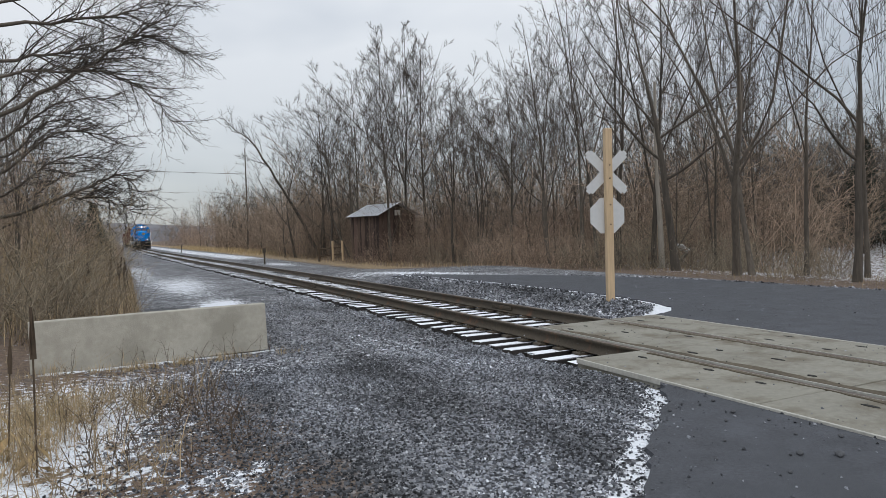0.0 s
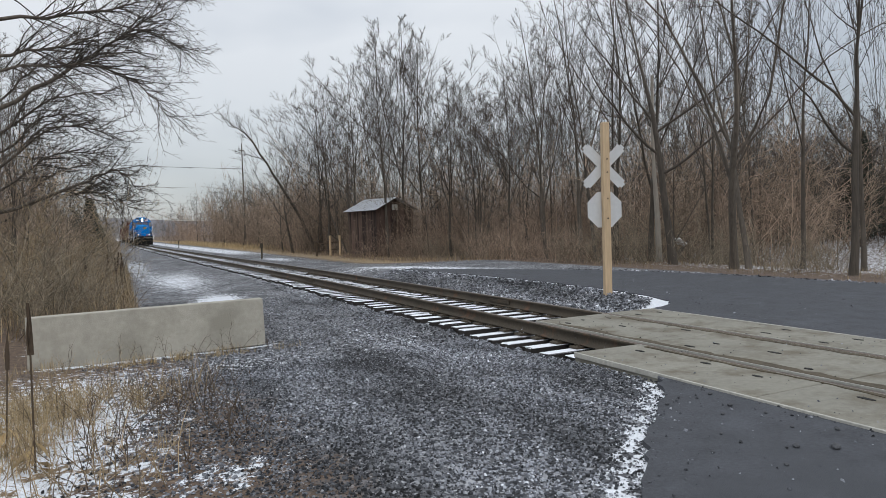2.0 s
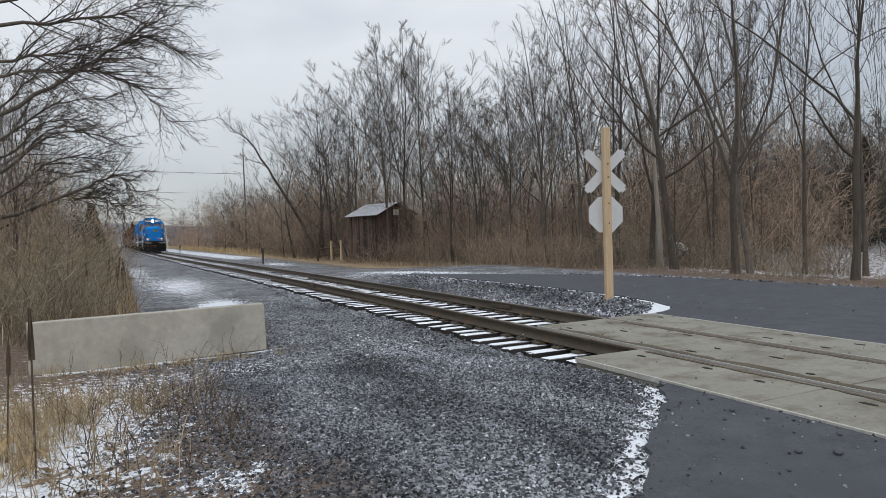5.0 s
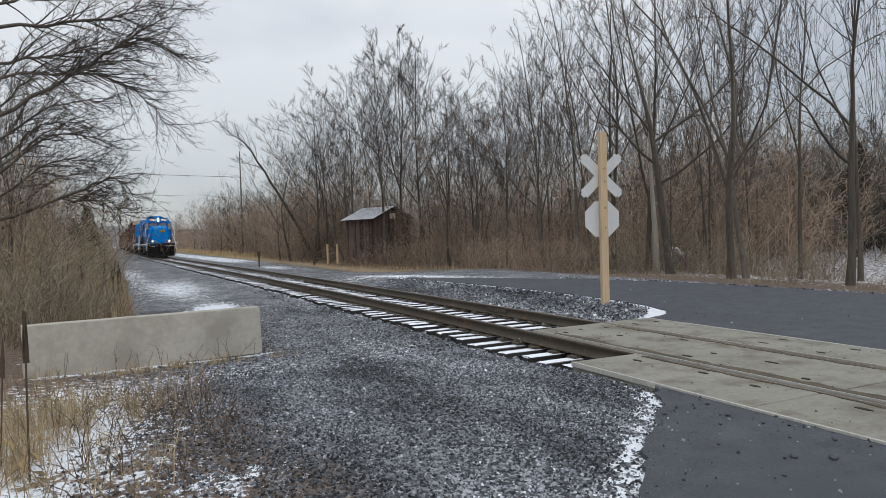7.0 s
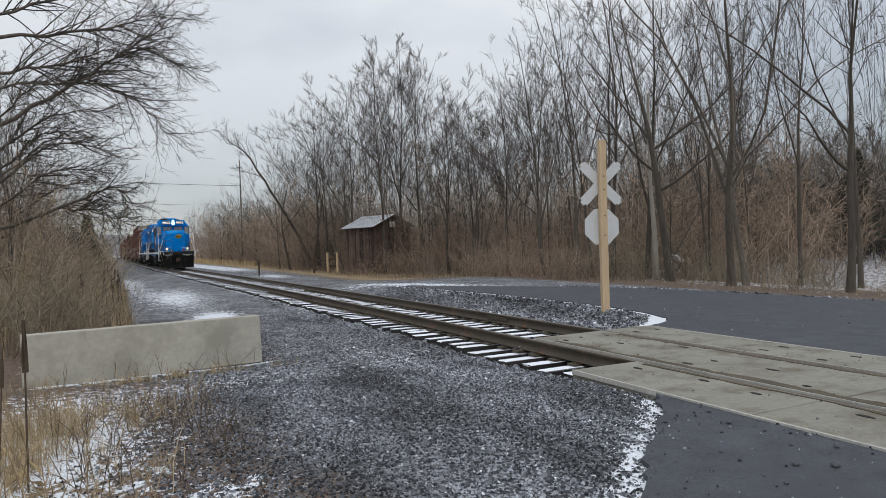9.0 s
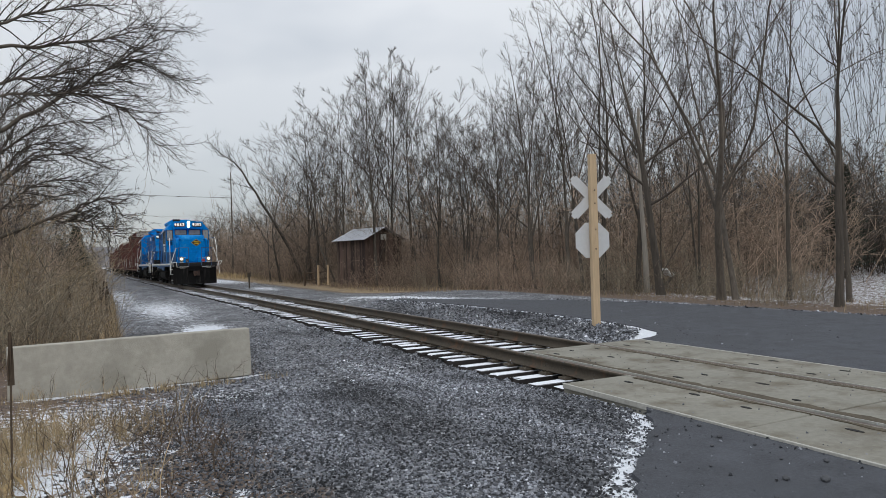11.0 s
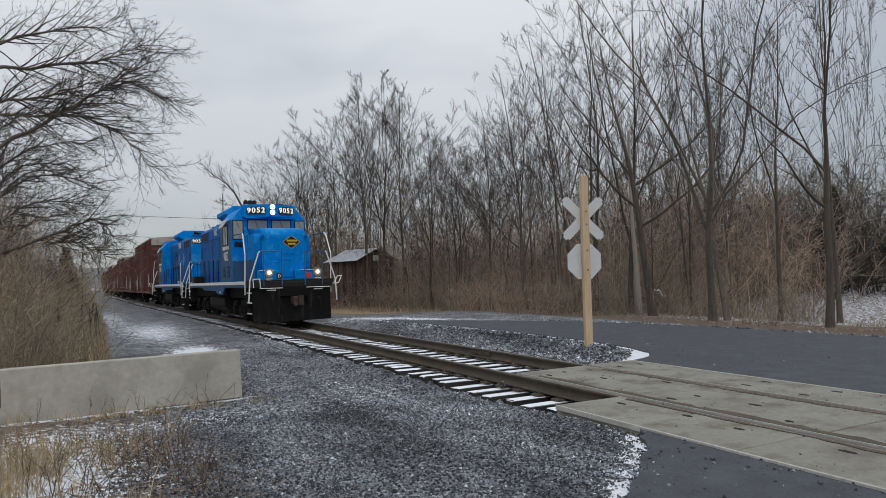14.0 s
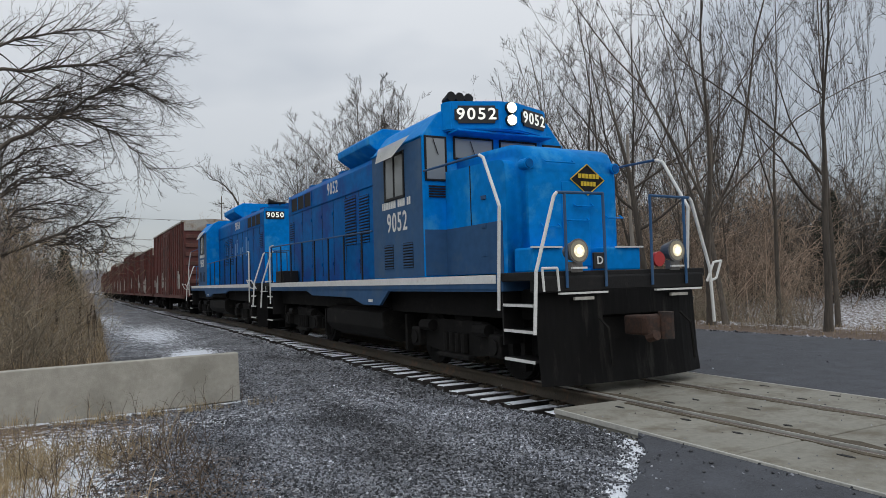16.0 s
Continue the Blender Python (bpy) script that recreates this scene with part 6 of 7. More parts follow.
def road_switcher(number, label):
    lo = empty("diesel_locomotive", label, "locomotive", group="train")
    # frame
    sill = bmesh.new()
    box(sill, -1.50, 1.50, 0.9, 14.35, 1.36, 1.60, bev=0.015)
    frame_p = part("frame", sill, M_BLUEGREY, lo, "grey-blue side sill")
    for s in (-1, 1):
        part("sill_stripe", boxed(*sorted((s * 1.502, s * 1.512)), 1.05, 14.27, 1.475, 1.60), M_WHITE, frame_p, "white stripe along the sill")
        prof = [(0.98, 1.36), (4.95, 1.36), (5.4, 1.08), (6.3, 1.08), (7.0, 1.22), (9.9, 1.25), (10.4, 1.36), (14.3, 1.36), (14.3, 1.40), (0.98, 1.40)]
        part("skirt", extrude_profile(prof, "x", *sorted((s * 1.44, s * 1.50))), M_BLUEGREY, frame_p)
        part("lettering_bar", boxed(*sorted((s * 1.50, s * 1.506)), 5.75, 5.98, 1.14, 1.20), M_WHITE, frame_p)
    part("underframe", boxed(-1.15, 1.15, 0.2, 15.0, 0.95, 1.38, bev=0.02), M_UNDER, lo)
    # end platforms, pilots, steps
    for e, y0 in ((-1, 0.0), (1, 15.15)):
        inner = 1.0 if e < 0 else 14.2
        part("end_platform", boxed(-1.50, 1.50, *sorted((y0 - e * 0.02, inner)), 1.50, 1.62, bev=0.012), M_BLACK, lo, "black end platform")
        bm = bmesh.new()
        cols = [(-1.44, 0.16), (-1.0, 0.02), (-0.5, -0.05), (0.0, -0.07), (0.5, -0.05), (1.0, 0.02), (1.44, 0.16)]
        rows = ((1.36, 0.05), (1.02, 0.04), (0.70, 0.02), (0.40, 0.0), (0.13, -0.04))
        grid = [[bm.verts.new((x, y0 - e * (d + dy), z)) for x, d in cols] for z, dy in rows] if e > 0 else \
               [[bm.verts.new((x, y0 + d + dy, z)) for x, d in cols] for z, dy in rows]
        for r0, r1 in zip(grid, grid[1:]):
            for a in range(len(cols) - 1):
                if r0 is grid[1] and a in (2, 3):
                    continue
                bm.faces.new((r0[a], r0[a + 1], r1[a + 1], r1[a]))
        bmesh.ops.solidify(bm, geom=list(bm.faces), thickness=0.04)
        pil = part("pilot", bm, M_PILOT, lo, "scuffed black plough pilot")
        part("anticlimber", boxed(-1.46, 1.46, *sorted((y0 - e * 0.0, y0 - e * 0.30)), 1.34, 1.56, bev=0.03), M_BLACK, lo)
        for a, b in ((-1.22, -0.42), (0.46, 1.36)):
            part("step_edge", boxed(a, b, *sorted((y0 - 0.05, y0 + 0.0) if e < 0 else (y0, y0 + 0.05)), 1.315, 1.34), M_WHITE, pil, "white-edged step")
            part("lettering_bar", boxed((a + b) / 2 - 0.16, (a + b) / 2 + 0.16, *sorted((y0 - 0.045, y0) if e < 0 else (y0, y0 + 0.045)), 1.235, 1.275), M_GRAFF, pil)
        part("coupler_pocket", boxed(-0.62, 0.62, *sorted((y0 - e * 0.20, y0 - e * 0.24)), 0.62, 1.10), M_DARK, lo)
        coupler_part(lo, y0, e)
        # air hoses
        for hx in (-0.62, 0.88):
            part("air_hose", bent_rod([Vector((hx, y0 + e * 0.06, 1.0)), Vector((hx + 0.03, y0 + e * 0.22, 0.86)), Vector((hx + 0.06, y0 + e * 0.24, 0.36))], 0.018, 6), M_UNDER, lo)
        for s in (-1, 1):
            st = bmesh.new()
            ya, yb = (0.20, 0.95) if e < 0 else (14.25, 14.95)
            box(st, *sorted((s * 0.98, s * 1.02)), ya, yb, 0.40, 1.5)
            box(st, *sorted((s * 0.98, s * 1.46)), yb if e < 0 else ya - 0.03, yb + 0.03 if e < 0 else ya, 0.62, 1.5)
            well = part("step_well", st, M_BLACK, lo, "black step well")
            for z in (0.45, 0.84, 1.19):
                tr = part("step", boxed(*sorted((s * 1.0, s * 1.46)), ya, yb, z - 0.03, z, bev=0.008), M_BLACK, well)
                part("step_edge", boxed(*sorted((s * 1.455, s * 1.475)), ya + 0.02, yb - 0.02, z - 0.035, z + 0.004), M_WHITE, tr, "white step edge")
            # white grab rails
            yc, yo = (0.92, -0.02) if e < 0 else (14.25, 15.17)
            if e < 0:
                f = 0.0 if s < 0 else 0.56   # the far-side rail stands further forward
                pts = [(s * 1.53, 0.95 - f, 1.10), (s * 1.53, 0.92 - f, 1.7), (s * 1.53, 0.86 - f, 2.56), (s * 1.50, 1.30 - f, 3.32), (s * 1.48, 1.44 - f, 3.38)]
                part("handrail", bent_rod([Vector(q) for q in pts], 0.024), M_WHITE, lo, "white-painted handrail")
                part("handrail", bent_rod([Vector((s * 1.48, 1.44 - f, 3.38)), Vector((s * 1.48, 3.3, 3.43))], 0.02), M_BLUEGREY, lo)
            else:
                pts = [(s * 1.53, yc, 0.95), (s * 1.53, yc, 2.72), (s * 1.50, yc - 0.3, 2.76)]
                part("handrail", bent_rod([Vector(q) for q in pts], 0.022), M_WHITE, lo, "white-painted handrail")
            pts = [(s * 1.62, yo, 0.82), (s * 1.57, yo, 1.62), (s * 1.25, yo, 2.60), (s * 1.20, yo, 2.65)]
            part("handrail", bent_rod([Vector(q) for q in pts], 0.024), M_WHITE, lo, "white-painted handrail")
            part("handrail", bent_rod([Vector((s * 1.20, yo, 2.65)), Vector((s * 0.43, yo, 2.66)), Vector((s * 0.42, yo, 1.4))], 0.02), M_BLUEGREY, lo)
            part("handrail", bent_rod([Vector((s * 1.08, yo, 2.64)), Vector((s * 1.08, yo, 1.4))], 0.02), M_BLUEGREY, lo)
            pts = [(s * 1.44, yo + 0.02, 1.36), (s * 1.46, yo + 0.02, 1.66), (s * 1.22, yo + 0.02, 1.66), (s * 1.20, yo + 0.02, 1.36)] if s < 0 else \
                  [(s * 1.50, yo, 1.42), (s * 1.66, yo, 1.70), (s * 1.82, yo, 1.72), (s * 1.70, yo, 1.46), (s * 1.55, yo, 1.42)]
            part("uncoupling_lever", bent_rod([Vector(q) for q in pts], 0.018, 6), M_WHITE, lo)
    # short nose
    prof = [(1.15, 1.62), (1.15, 3.16), (1.18, 3.34), (1.27, 3.49), (1.42, 3.57), (1.62, 3.60), (3.32, 3.67), (3.32, 1.62)]
    bm = extrude_profile(prof, "x", -1.07, 1.07)
    edges = [e for e in bm.edges if all(abs(abs(v.co.x) - 1.07) < 0.01 for v in e.verts) and e.verts[0].co.x * e.verts[1].co.x > 0
             and (max(v.co.y for v in e.verts) < 1.2 or min(v.co.z for v in e.verts) > 3.0) and min(v.co.y for v in e.verts) < 3.3]
    bmesh.ops.bevel(bm, geom=edges, offset=0.24, segments=6, affect="EDGES")
    nose = part("nose", bm, M_BLUE, lo, "bright blue short nose", smooth=False)
    for f in nose.data.polygons:
        f.use_smooth = len(f.vertices) == 4 and f.area < 0.6
    part("nose_lower_panel", boxed(-1.082, -1.06, 1.5, 3.28, 1.63, 2.42), M_BLUEGREY, nose, "grey-blue lower panel")
    part("nose_lower_panel", boxed(1.06, 1.082, 1.5, 3.28, 1.63, 2.42), M_BLUEGREY, nose, "grey-blue lower panel")
    for s in (-1, 1):
        b2 = bmesh.new()
        box(b2, *sorted((s * 0.30, s * 1.02)), 0.82, 1.30, 1.62, 1.98, bev=0.03)
        part("toolbox", b2, M_BLUE, lo, "blue sand-box ledge beside the nose")
        part("ledge_edge", boxed(*sorted((s * 0.52, s * 1.05)), 0.78, 0.83, 1.965, 1.99), M_WHITE, lo)
        rod_bm = rod(bmesh.new(), (s * 0.83, 1.28, 3.24), (s * 0.83, 1.10, 3.24), 0.085, 16)
        nl = part("nose_light", rod_bm, M_BLUE, nose)
        part("lens", rod(bmesh.new(), (s * 0.83, 1.105, 3.24), (s * 0.83, 1.085, 3.24), 0.066, 16), M_BLUEHOOD, nl, "dead marker lens")
    part("nose_door", boxed(-0.22, 0.30, 1.128, 1.16, 1.70, 3.0, bev=0.01), M_BLUE, nose)
    dia = bmesh.new()
    dia.faces.new([dia.verts.new(q) for q in ((-0.06, 1.124, 3.04), (0.27, 1.124, 2.80), (0.60, 1.124, 3.04), (0.27, 1.124, 3.28))])
    bmesh.ops.solidify(dia, geom=list(dia.faces), thickness=-0.012)
    emb = part("emblem", dia, M_BOARD, nose, "black diamond emblem with yellow bars")
    out = [Vector(q) for q in ((-0.06, 1.116, 3.04), (0.27, 1.116, 2.80), (0.60, 1.116, 3.04), (0.27, 1.116, 3.28), (-0.06, 1.116, 3.04))]
    part("emblem_border", bent_rod(out, 0.008, 5), M_YELLOW, emb)
    for k, (x0, x1) in enumerate(((0.08, 0.50), (0.13, 0.43))):
        for q in range(6 - k):
            w = (x1 - x0) / (6 - k)
            part("emblem_bar", boxed(x0 + q * w + 0.008, x0 + (q + 1) * w - 0.008, 1.106, 1.116, 3.06 - k * 0.12, 3.13 - k * 0.12), M_YELLOW, emb)
    for x0, x1, z in ((-0.55, 0.0, 3.28), (0.0, 0.35, 2.62), (-0.2, 0.25, 2.40), (0.62, 0.92, 2.45), (-0.62, -0.30, 2.3)):
        part("grab_iron", bent_rod([Vector((x0, 1.15, z + 0.05)), Vector((x0, 1.07, z)), Vector((x1, 1.07, z)), Vector((x1, 1.15, z + 0.05))], 0.012, 6), M_BLUE, nose)
    for s in (-1, 1):
        for k in range(3):
            part("hinge", boxed(*sorted((s * 1.065, s * 1.095)), 1.95, 2.08, 1.9 + 0.45 * k, 1.96 + 0.45 * k), M_BLUEGREY, nose)
        part("door_seam", boxed(*sorted((s * 1.066, s * 1.078)), 2.42, 2.44, 1.7, 3.4), M_BLACK, nose)
    # cab
    prof = [(-1.50, 1.60), (-1.50, 4.06), (-1.18, 4.46), (-0.95, 4.60), (0.0, 4.66), (0.95, 4.60), (1.18, 4.46), (1.50, 4.06), (1.50, 1.60)]
    cab = part("cab", extrude_profile(prof, "y", 3.30, 5.62, bev=0.02), M_BLUE, lo, "blue crew cab")
    for s in (-1, 1):
        part("cab_side", boxed(*sorted((s * 1.495, s * 1.507)), 3.34, 5.60, 1.62, 4.02), M_BLUEGREY, cab, "grey-blue cab side")
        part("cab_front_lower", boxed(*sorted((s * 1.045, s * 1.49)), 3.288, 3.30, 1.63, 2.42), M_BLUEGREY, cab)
    # headlight and number-board housing
    bm = bmesh.new()
    base = [(-1.12, 3.32), (-1.0, 3.12), (-0.20, 2.80), (0.20, 2.80), (1.0, 3.12), (1.12, 3.32)]
    lo_v = [bm.verts.new((x, y, 4.14)) for x, y in base]
    hi_v = [bm.verts.new((x, y + 0.02, 4.66)) for x, y in base]
    for k in range(5):
        bm.faces.new((lo_v[k], lo_v[k + 1], hi_v[k + 1], hi_v[k]))
    bm.faces.new(hi_v), bm.faces.new(list(reversed(lo_v))), bm.faces.new((hi_v[0], hi_v[5], lo_v[5], lo_v[0]))
    bmesh.ops.recalc_face_normals(bm, faces=bm.faces)
    bmesh.ops.bevel(bm, geom=list(bm.edges), offset=0.025, segments=2, affect="EDGES")
    hous = part("number_board_housing", bm, M_BLUE, lo)
    for s in (-1, 1):
        ang = math.degrees(math.atan2(0.32, 0.80))
        m = pose(s * 0.60, 2.955, 4.41, 90, 0, s * ang) if s > 0 else pose(-0.60, 2.955, 4.41, 90, 0, -ang)
        bm = boxed(-0.385, 0.385, -0.155, 0.155, 0.0, 0.022)
        bmesh.ops.bevel(bm, geom=[e for e in bm.edges if abs(e.verts[0].co.z - e.verts[1].co.z) > 0.01], offset=0.06, segments=3, affect="EDGES")
        nb = part("number_board", bm, M_BOARD, hous, "black number board with lit digits")
        nb.matrix_basis = m
        text_part(number, 0.285, M_DIGIT, nb, pose(0, 0, 0.0235), "digit", 1.08)
    for z in (4.32, 4.54):
        ring = rod(bmesh.new(), (0, 2.80, z), (0, 2.74, z), 0.108, 20)
        hl = part("headlight", ring, M_BLACK, hous, "lit round headlight")
        lens = part("lens", rod(bmesh.new(), (0, 2.75, z), (0, 2.728, z), 0.084, 20), M_BULB, hl)
    part("visor", boxed(-1.0, 1.0, 2.92, 3.34, 4.095, 4.13, bev=0.01), M_BLUE, lo)
    front_window(cab, -1.43, -1.07, 3.30, 4.02, 3.295)
    front_window(cab, 1.07, 1.43, 3.30, 4.02, 3.295)
    front_window(cab, -0.86, -0.10, 3.70, 4.04, 3.295)
    front_window(cab, 0.10, 0.86, 3.70, 4.04, 3.295)
    for s, x in ((-1, -1.25), (1, 1.25), (-1, -0.5), (1, 0.5)):
        part("wiper", bent_rod([Vector((x - 0.06, 3.26, 4.0)), Vector((x + 0.04, 3.26, 3.72))], 0.008, 5), M_BLACK, cab)
    for x0 in (-1.40, 1.08):
        for k in range(5):
            part("vent_slat", boxed(x0, x0 + 0.32, 3.275, 3.292, 2.98 + 0.045 * k, 3.005 + 0.045 * k), M_DARK, cab)
    for s in (-1, 1):
        bm = bmesh.new()
        for a in ((4.05, 4.97, 3.07, 3.12), (4.05, 4.97, 3.88, 3.93), (4.05, 4.10, 3.12, 3.88), (4.92, 4.97, 3.12, 3.88), (4.49, 4.53, 3.12, 3.88)):
            box(bm, *sorted((s * 1.50, s * 1.53)), *a)
        glass_pane(cab, boxed(*sorted((s * 1.50, s * 1.515)), 4.10, 4.92, 3.12, 3.88), bm, "cab side window")
        aw = bmesh.new()
        aw.faces.new([aw.verts.new(q) for q in ((s * 1.50, 3.82, 4.16), (s * 1.50, 5.28, 4.16), (s * 1.72, 4.92, 3.80), (s * 1.72, 4.12, 3.80))])
        bmesh.ops.solidify(aw, geom=list(aw.faces), thickness=0.015)
        part("awning", aw, M_WHITE, cab, "white metal awning over the cab window")
        for k in range(16):
            if k not in (8, 13):
                ya = 5.08 - k * 0.082 if s < 0 else 3.80 + k * 0.082
                part("lettering_bar", boxed(*sorted((s * 1.507, s * 1.513)), ya - 0.03, ya + 0.03, 2.92, 3.06), M_WHITE, cab)
        text_part(number, 0.50, M_WHITE, cab, facing(s, 4.43, 2.63, 1.512), "digit", 0.80, "white painted road number")
        louvres(cab, s, 1.507, 4.62, 5.05, 1.78, 2.24, 9, M_BLUEGREY)
        louvres(cab, s, 1.507, 3.75, 4.18, 1.78, 2.24, 9, M_BLUEGREY)
        part("gutter", bent_rod([Vector((s * 1.515, 3.32, 4.05)), Vector((s * 1.515, 5.62, 4.05))], 0.02, 6), M_BLUE, cab)
    # horns and roof gear
    for hx in (-0.95, -0.78, -0.60):
        bm = rod(bmesh.new(), (hx, 3.5, 4.74), (hx, 3.2, 4.76), 0.04, 10, 0.09)
        rod(bm, (hx, 3.5, 4.60), (hx, 3.5, 4.76), 0.03, 6)
        part("horn", bm, M_BLACK, lo, "black air horn")
    bm = bmesh.new()
    bmesh.ops.create_uvsphere(bm, u_segments=12, v_segments=8, radius=0.11, matrix=Matrix.Translation((-0.55, 3.75, 4.76)))
    rod(bm, (-0.55, 3.75, 4.6), (-0.55, 3.75, 4.74), 0.08, 10)
    part("antenna_dome", bm, M_BLACK, lo)
    part("roof_box", boxed(0.25, 0.6, 3.3, 3.7, 4.62, 4.74, bev=0.02), M_BLACK, lo)
    # long hood
    prof = [(-0.95, 1.60), (-0.95, 4.20), (-0.80, 4.36), (-0.40, 4.42), (0.40, 4.42), (0.80, 4.36), (0.95, 4.20), (0.95, 1.60)]
    hood = part("long_hood", extrude_profile(prof, "y", 5.60, 14.10, bev=0.015), M_BLUEHOOD, lo, "dark blue long hood")
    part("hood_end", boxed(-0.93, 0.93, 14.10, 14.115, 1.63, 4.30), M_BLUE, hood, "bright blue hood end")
    for s in (-1, 1):
        part("radiator_grille", boxed(*sorted((s * 0.94, s * 0.962)), 11.60, 13.72, 3.78, 4.16), M_DARK, hood, "dark radiator grille")
        for k in range(4):
            part("grille_bar", boxed(*sorted((s * 0.955, s * 0.972)), 11.58 + k * 0.70, 11.64 + k * 0.70, 3.76, 4.18), M_BLUEHOOD, hood)
        louvres(hood, s, 0.95, 8.05, 8.85, 2.45, 3.62, 16)
        louvres(hood, s, 0.95, 7.20, 7.85, 2.45, 3.55, 16)
        louvres(hood, s, 0.95, 13.45, 13.95, 2.9, 3.45, 8)
        for k in range(9):
            y = 5.95 + k * 0.94
            part("door_seam", boxed(*sorted((s * 0.945, s * 0.956)), y, y + 0.018, 1.75, 3.70), M_BLACK, hood)
            for z in (2.0, 3.3):
                part("door_latch", boxed(*sorted((s * 0.95, s * 0.972)), y + 0.06, y + 0.12, z, z + 0.09), M_BLUEHOOD, hood)
        part("hood_ledge", boxed(*sorted((s * 0.945, s * 0.975)), 5.65, 14.05, 3.70, 3.725), M_BLUEHOOD, hood)
        text_part(number, 0.44, M_WHITE, hood, facing(s, 9.75, 4.00, 0.957), "digit", 0.85, "white painted road number")
        for k in range(14):   # worn light patches where old lettering was painted out
            ya = 7.6 + 0.33 * k
            if number == "9050" and k % 3 != 1:
                part("paint_patch", boxed(*sorted((s * 0.951, s * 0.958)), ya, ya + 0.17, 2.9 + 0.2 * math.sin(k * 2.1), 3.25 + 0.2 * math.sin(k * 1.3)), M_PATCH, hood)
        nb = part("number_board", boxed(*sorted((s * 0.2, s * 0.88)), 14.10, 14.135, 3.92, 4.20, bev=0.01), M_BOARD, hood, "black number board")
        text_part(number, 0.25, M_DIGIT, nb, pose(s * 0.54, 14.14, 4.06, 90, 0, 180), "digit", 1.1)
        # side handrail with its posts
        part("handrail", bent_rod([Vector((s * 1.48, 5.75, 2.58)), Vector((s * 1.48, 14.25, 2.72))], 0.019, 6), M_BLUEGREY, lo)
        for k in range(8):
            y = 6.35 + k * 1.12
            part("handrail_post", rod(bmesh.new(), (s * 1.48, y, 1.58), (s * 1.48, y, 2.59 + 0.015 * k), 0.02, 6), M_BLACK, lo)
    if number == "9050":
        bm = rod(bmesh.new(), (0.45, 14.0, 4.52), (0.75, 14.0, 4.56), 0.05, 10, 0.11)
        rod(bm, (0.1, 13.9, 4.54), (0.45, 14.0, 4.52), 0.035, 6)
        rod(bm, (0.3, 13.9, 4.38), (0.3, 13.9, 4.54), 0.03, 6)
        part("horn", bm, M_BLACK, lo, "black air horn")
    part("battery_box", boxed(-1.46, -1.0, 12.9, 13.8, 1.61, 1.95, bev=0.02), M_BLACK, lo)
    # flared roof box over the engine, fans, exhaust
    prof = [(-0.55, 4.38), (-0.97, 4.66), (-0.97, 4.82), (-0.62, 5.04), (0.62, 5.04), (0.97, 4.82), (0.97, 4.66), (0.55, 4.38)]
    part("roof_hatch", extrude_profile(prof, "y", 7.1, 9.25, bev=0.025), M_BLUE, lo, "flared blue roof hatch")
    for y in (10.4, 11.9, 13.2):
        fan = rod(bmesh.new(), (0, y, 4.40), (0, y, 4.56), 0.52, 24)
        part("roof_fan", fan, M_BLUEHOOD, lo)
    part("exhaust_stack", rod(bmesh.new(), (0.1, 9.7, 4.40), (0.1, 9.7, 4.66), 0.16, 16), M_BLACK, lo)
    # fuel tank, air reservoirs, trucks
    prof = [(-1.28, 0.45), (-1.38, 0.60), (-1.38, 0.92), (-1.2, 1.0), (1.2, 1.0), (1.38, 0.92), (1.38, 0.60), (1.28, 0.45), (1.0, 0.32), (-1.0, 0.32)]
    part("fuel_tank", extrude_profile(prof, "y", 5.55, 9.1, bev=0.02), M_UNDER, lo, "grimy black fuel tank")
    for s in (-1, 1):
        part("air_reservoir", rod(bmesh.new(), (s * 1.12, 5.6, 1.16), (s * 1.12, 8.8, 1.16), 0.15, 16), M_UNDER, lo)
    for y in (2.95, 11.95):
        truck_part(lo, y, 2.74, True)
    # ditch lights and small signs on the leading platform
    for s in (-1, 1):
        cup = rod(bmesh.new(), (s * 0.89, 0.18, 1.88), (s * 0.89, -0.04, 1.88), 0.10, 20, 0.165)
        box(cup, s * 0.89 - 0.09, s * 0.89 + 0.09, 0.0, 0.1, 1.60, 1.74)
        dl = part("ditch_light", cup, M_STEEL, lo, "lit ditch light in a round steel housing")
        part("reflector", rod(bmesh.new(), (s * 0.89, -0.035, 1.88), (s * 0.89, -0.048, 1.88), 0.14, 20), M_CHROME, dl)
        part("lens", rod(bmesh.new(), (s * 0.89, -0.040, 1.88), (s * 0.89, -0.056, 1.88), 0.085, 20), M_LAMP if number == "9052" else M_GRAFF, dl)
        if number == "9052":
            part("bulb", rod(bmesh.new(), (s * 0.89, -0.050, 1.88), (s * 0.89, -0.062, 1.88), 0.030, 14), M_BULB, dl)
        part("ditch_step", boxed(s * 0.89 - 0.12, s * 0.89 + 0.12, -0.06, -0.02, 1.645, 1.67), M_WHITE, dl)
    part("letter_plate", boxed(-0.62, -0.42, -0.02, 0.02, 1.64, 1.86, bev=0.01), M_BOARD, lo, "black plate with a white letter")
    text_part("D", 0.15, M_WHITE, lo, pose(-0.52, -0.024, 1.75, 90, 0, 0), "letter")
    part("marker_disc", rod(bmesh.new(), (0.56, 0.02, 1.76), (0.56, -0.03, 1.76), 0.105, 20), M_RED, lo, "red marker disc")
    return lo


loco = road_switcher("9052", "weathered bright blue four-axle diesel locomotive leading the train")
loco_b = road_switcher("9050", "weathered blue diesel locomotive running long hood first behind the leader")


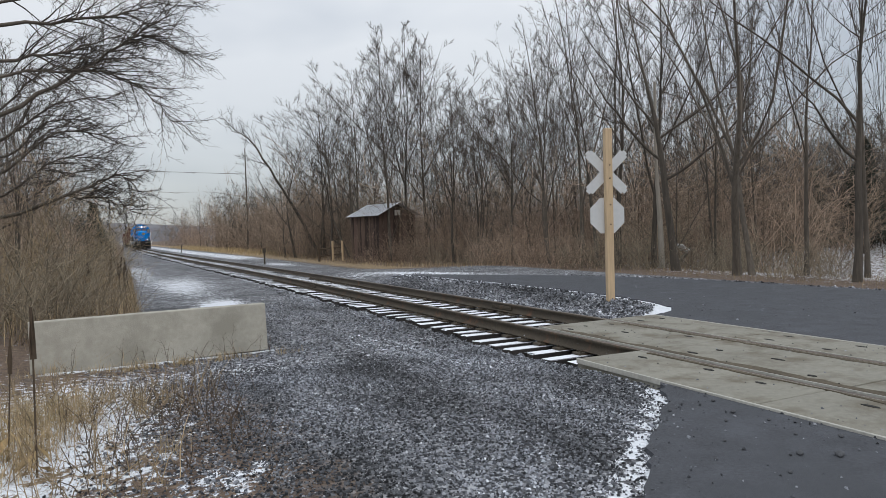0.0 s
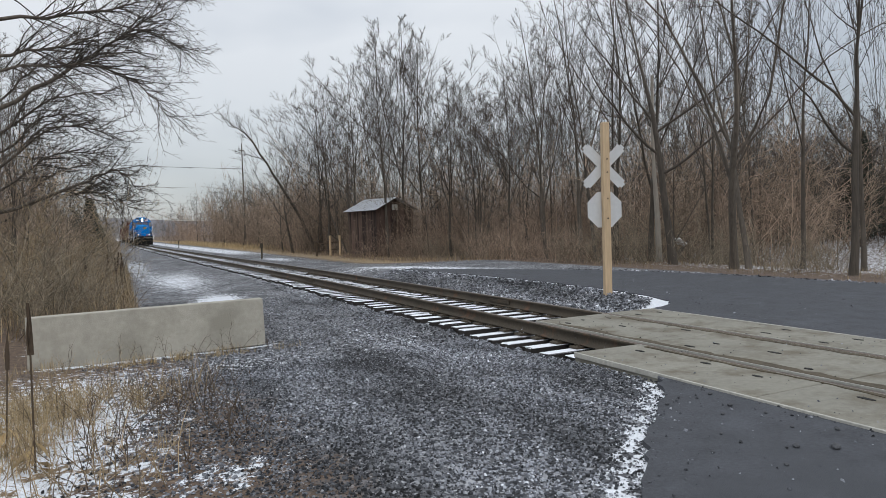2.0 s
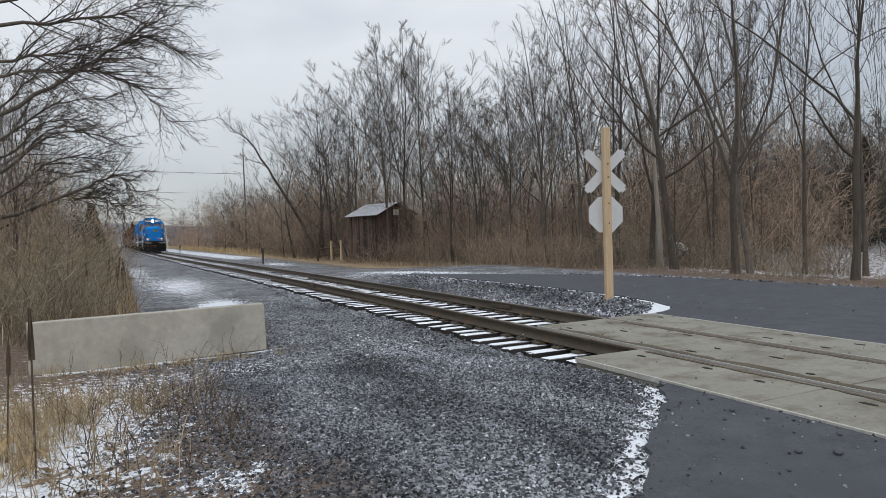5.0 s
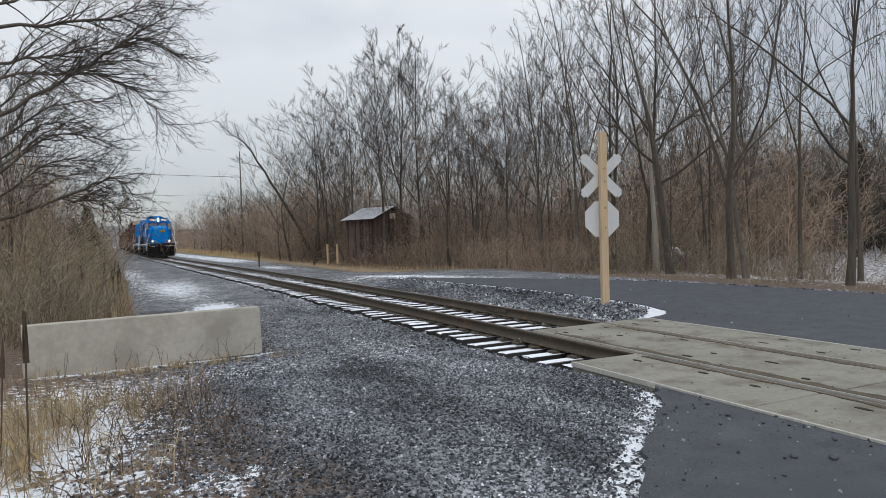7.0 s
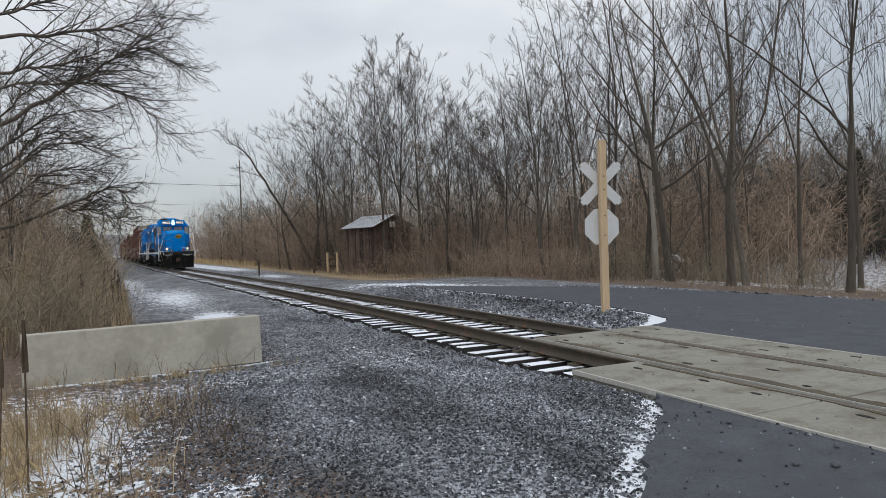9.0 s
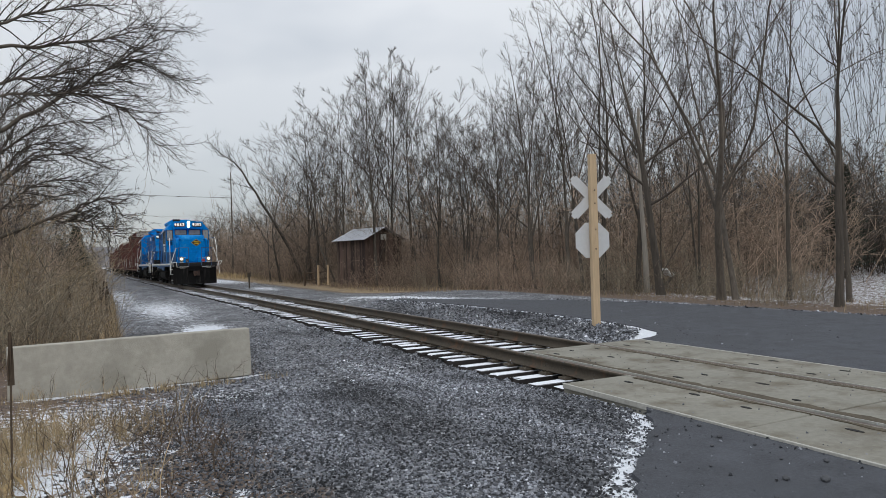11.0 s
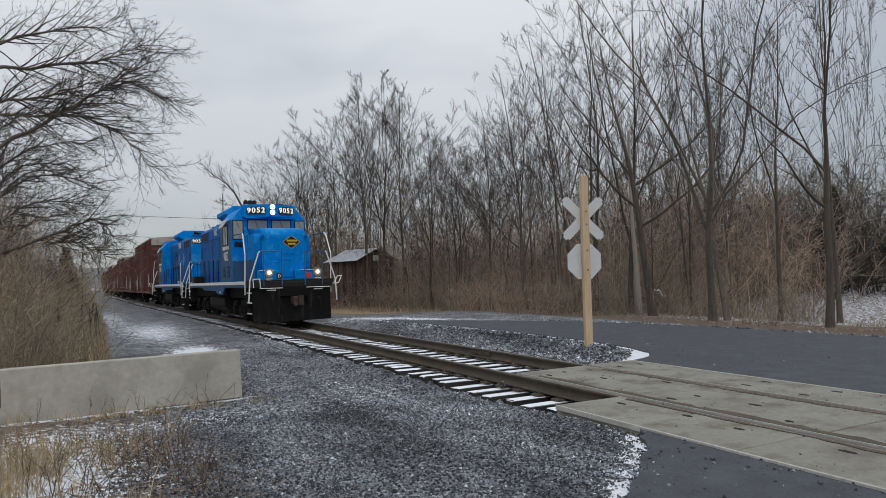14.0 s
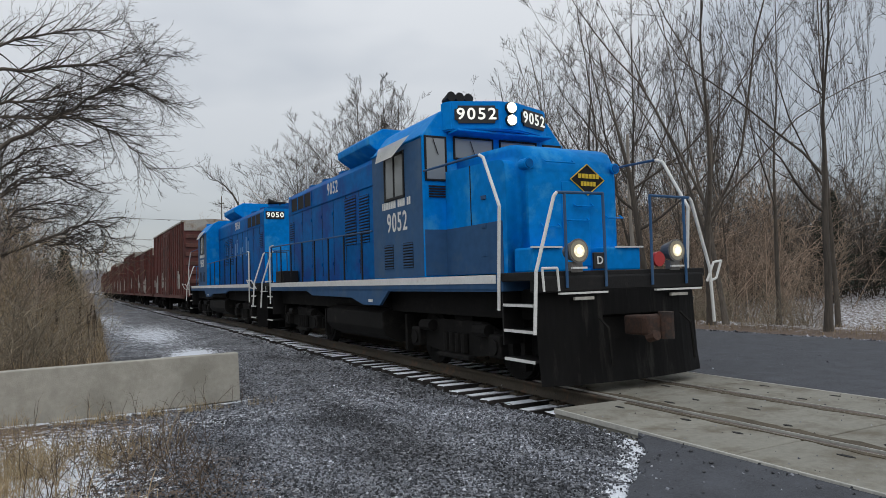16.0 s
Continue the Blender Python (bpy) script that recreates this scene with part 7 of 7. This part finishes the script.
def boxcar(height, length, label, mat, graff):
    bc = empty("boxcar", label, "freight car", group="train")
    rnd = random.Random(int(height * 100))
    part("body", boxed(-1.52, 1.52, 0.0, length, 1.02, height - 0.12, bev=0.02), mat, bc)
    prof = [(-1.58, height - 0.14), (-1.58, height - 0.06), (0.0, height + 0.06), (1.58, height - 0.06), (1.58, height - 0.14)]
    part("roof", extrude_profile(prof, "y", -0.03, length + 0.03), M_GALV, bc, "rust-streaked galvanised roof")
    for k in range(12):
        y = length * (k + 0.5) / 12
        part("roof_rib", extrude_profile([(-1.58, height - 0.055), (0, height + 0.065), (1.58, height - 0.055), (1.58, height - 0.03), (0, height + 0.095), (-1.58, height - 0.03)], "y", y - 0.04, y + 0.04), M_GALV, bc)
    for s in (-1, 1):
        part("side_sill", boxed(*sorted((s * 1.50, s * 1.57)), 0.0, length, 0.92, 1.12, bev=0.01), M_BOXEND, bc)
        mid = length / 2
        for k in range(16):
            y = length * (k + 0.5) / 16
            if abs(y - mid) > 1.7:
                part("side_post", boxed(*sorted((s * 1.515, s * 1.585)), y - 0.05, y + 0.05, 1.1, height - 0.14, bev=0.01), mat, bc)
        d = part("door", boxed(*sorted((s * 1.53, s * 1.60)), mid - 1.55, mid + 1.55, 1.08, height - 0.35, bev=0.01), mat, bc, "ribbed sliding door")
        for k in range(6):
            z = 1.3 + (height - 1.8) * k / 5
            part("door_rib", boxed(*sorted((s * 1.595, s * 1.635)), mid - 1.5, mid + 1.5, z - 0.04, z + 0.04), mat, d)
        for k in range(4):
            part("door_rod", rod(bmesh.new(), (s * 1.63, mid - 1.2 + 0.8 * k, 1.1), (s * 1.63, mid - 1.2 + 0.8 * k, height - 0.4), 0.02, 6), M_BOXEND, d)
        if graff:
            for k in range(graff):
                y = 0.6 + rnd.random() * (length - 2.0)
                z = 1.15 + rnd.random() * 0.5
                for q in range(3):
                    w, h = rnd.uniform(0.1, 0.3), rnd.uniform(0.4, 1.2)
                    part("paint_mark", boxed(*sorted((s * 1.60, s * 1.606)), y + q * 0.32, y + q * 0.32 + w, z, z + h), M_GRAFF, bc, "faded pale paint mark")
        lad = bmesh.new()
        for yy in (0.12, 0.55):
            rod(lad, (s * 1.62, yy, 1.0), (s * 1.62, yy, height - 0.3), 0.018, 5)
        for k in range(9):
            z = 1.15 + k * (height - 1.7) / 8
            rod(lad, (s * 1.62, 0.12, z), (s * 1.62, 0.55, z), 0.014, 5)
        part("ladder", lad, M_BOXEND, bc)
    for y, e in ((0.0, -1), (length, 1)):
        for k in range(7):
            z = 1.35 + (height - 2.3) * k / 6
            part("end_rib", boxed(-1.42, 1.42, *sorted((y, y + e * 0.07)), z - 0.11, z + 0.11, bev=0.03), M_BOXEND, bc)
        part("end_platform", boxed(-0.9, 0.9, *sorted((y, y + e * 0.35)), 1.0, 1.06), M_GALV, bc)
        part("end_cap", boxed(-1.5, 1.5, *sorted((y, y + e * 0.075)), height - 0.62, height - 0.13, bev=0.01), M_GALV, bc, "rust-streaked pale top of the end wall")
        coupler_part(bc, y + e * 0.02, e)
    part("underframe", boxed(-0.35, 0.35, 0.1, length - 0.1, 0.72, 1.04), M_UNDER, bc)
    part("brake_reservoir", rod(bmesh.new(), (0.7, length / 2 - 0.6, 0.72), (0.7, length / 2 + 0.6, 0.72), 0.18, 12), M_UNDER, bc)
    for y in (1.75, length - 1.75):
        truck_part(bc, y, 1.73, False)
    return bc


CAR_L = 14.2
cars = [boxcar(5.3, CAR_L, "tall oxide-red boxcar with a rust-streaked roof and faded paint marks", M_BOXCAR, 7),
        boxcar(4.62, CAR_L, "low oxide-red boxcar with pale paint marks along its side", M_BOXCAR, 6),
        boxcar(5.05, CAR_L, "weathered brown-red boxcar with a galvanised roof", M_BOXCAR, 3)]
for k in range(6):
    c = copy_thing(cars[(1, 2, 1, 1, 2, 1)[k]], Matrix.Identity(4))
    cars.append(c)


def front_y(t):
    """Where the leading end of the train is up the line at t seconds."""
    return 7.2 + (16.0 - t) * 8.62


def ride(y, a, b):
    """The pose of a vehicle whose leading end is at y on the line and whose trucks are a and b behind it."""
    pa, pb = Vector((float(track_x(y + a)), y + a, 0)), Vector((float(track_x(y + b)), y + b, 0))
    d = (pb - pa).normalized()
    o = pa - d * a
    return Matrix.Translation(o) @ Matrix.Rotation(math.atan2(-d.x, d.y), 4, "Z")


def motions():
    half = [t / 2 for t in range(33)]
    walk(loco, [(t, ride(front_y(t), 2.95, 11.95)) for t in half])
    back = Matrix.Translation((0, 15.15, 0)) @ Matrix.Rotation(math.pi, 4, "Z")
    walk(loco_b, [(t, ride(front_y(t) + 16.35, 3.2, 12.2) @ back) for t in half])
    for k, c in enumerate(cars):
        walk(c, [(t, ride(front_y(t) + 32.8 + k * 15.45, 1.75, CAR_L - 1.75)) for t in half])
    # the wheels of both locomotives and of the cars roll on the rails
    steps = [k / 15 for k in range(241)]
    for w in SPINNING:
        at = w.matrix_basis.translation.copy()
        sense = -1.0 if w.parent.parent == loco_b else 1.0
        walk(w, [(t, Matrix.Translation(at) @ Matrix.Rotation(sense * 8.62 * t / 0.495, 4, "X")) for t in steps])


motions()
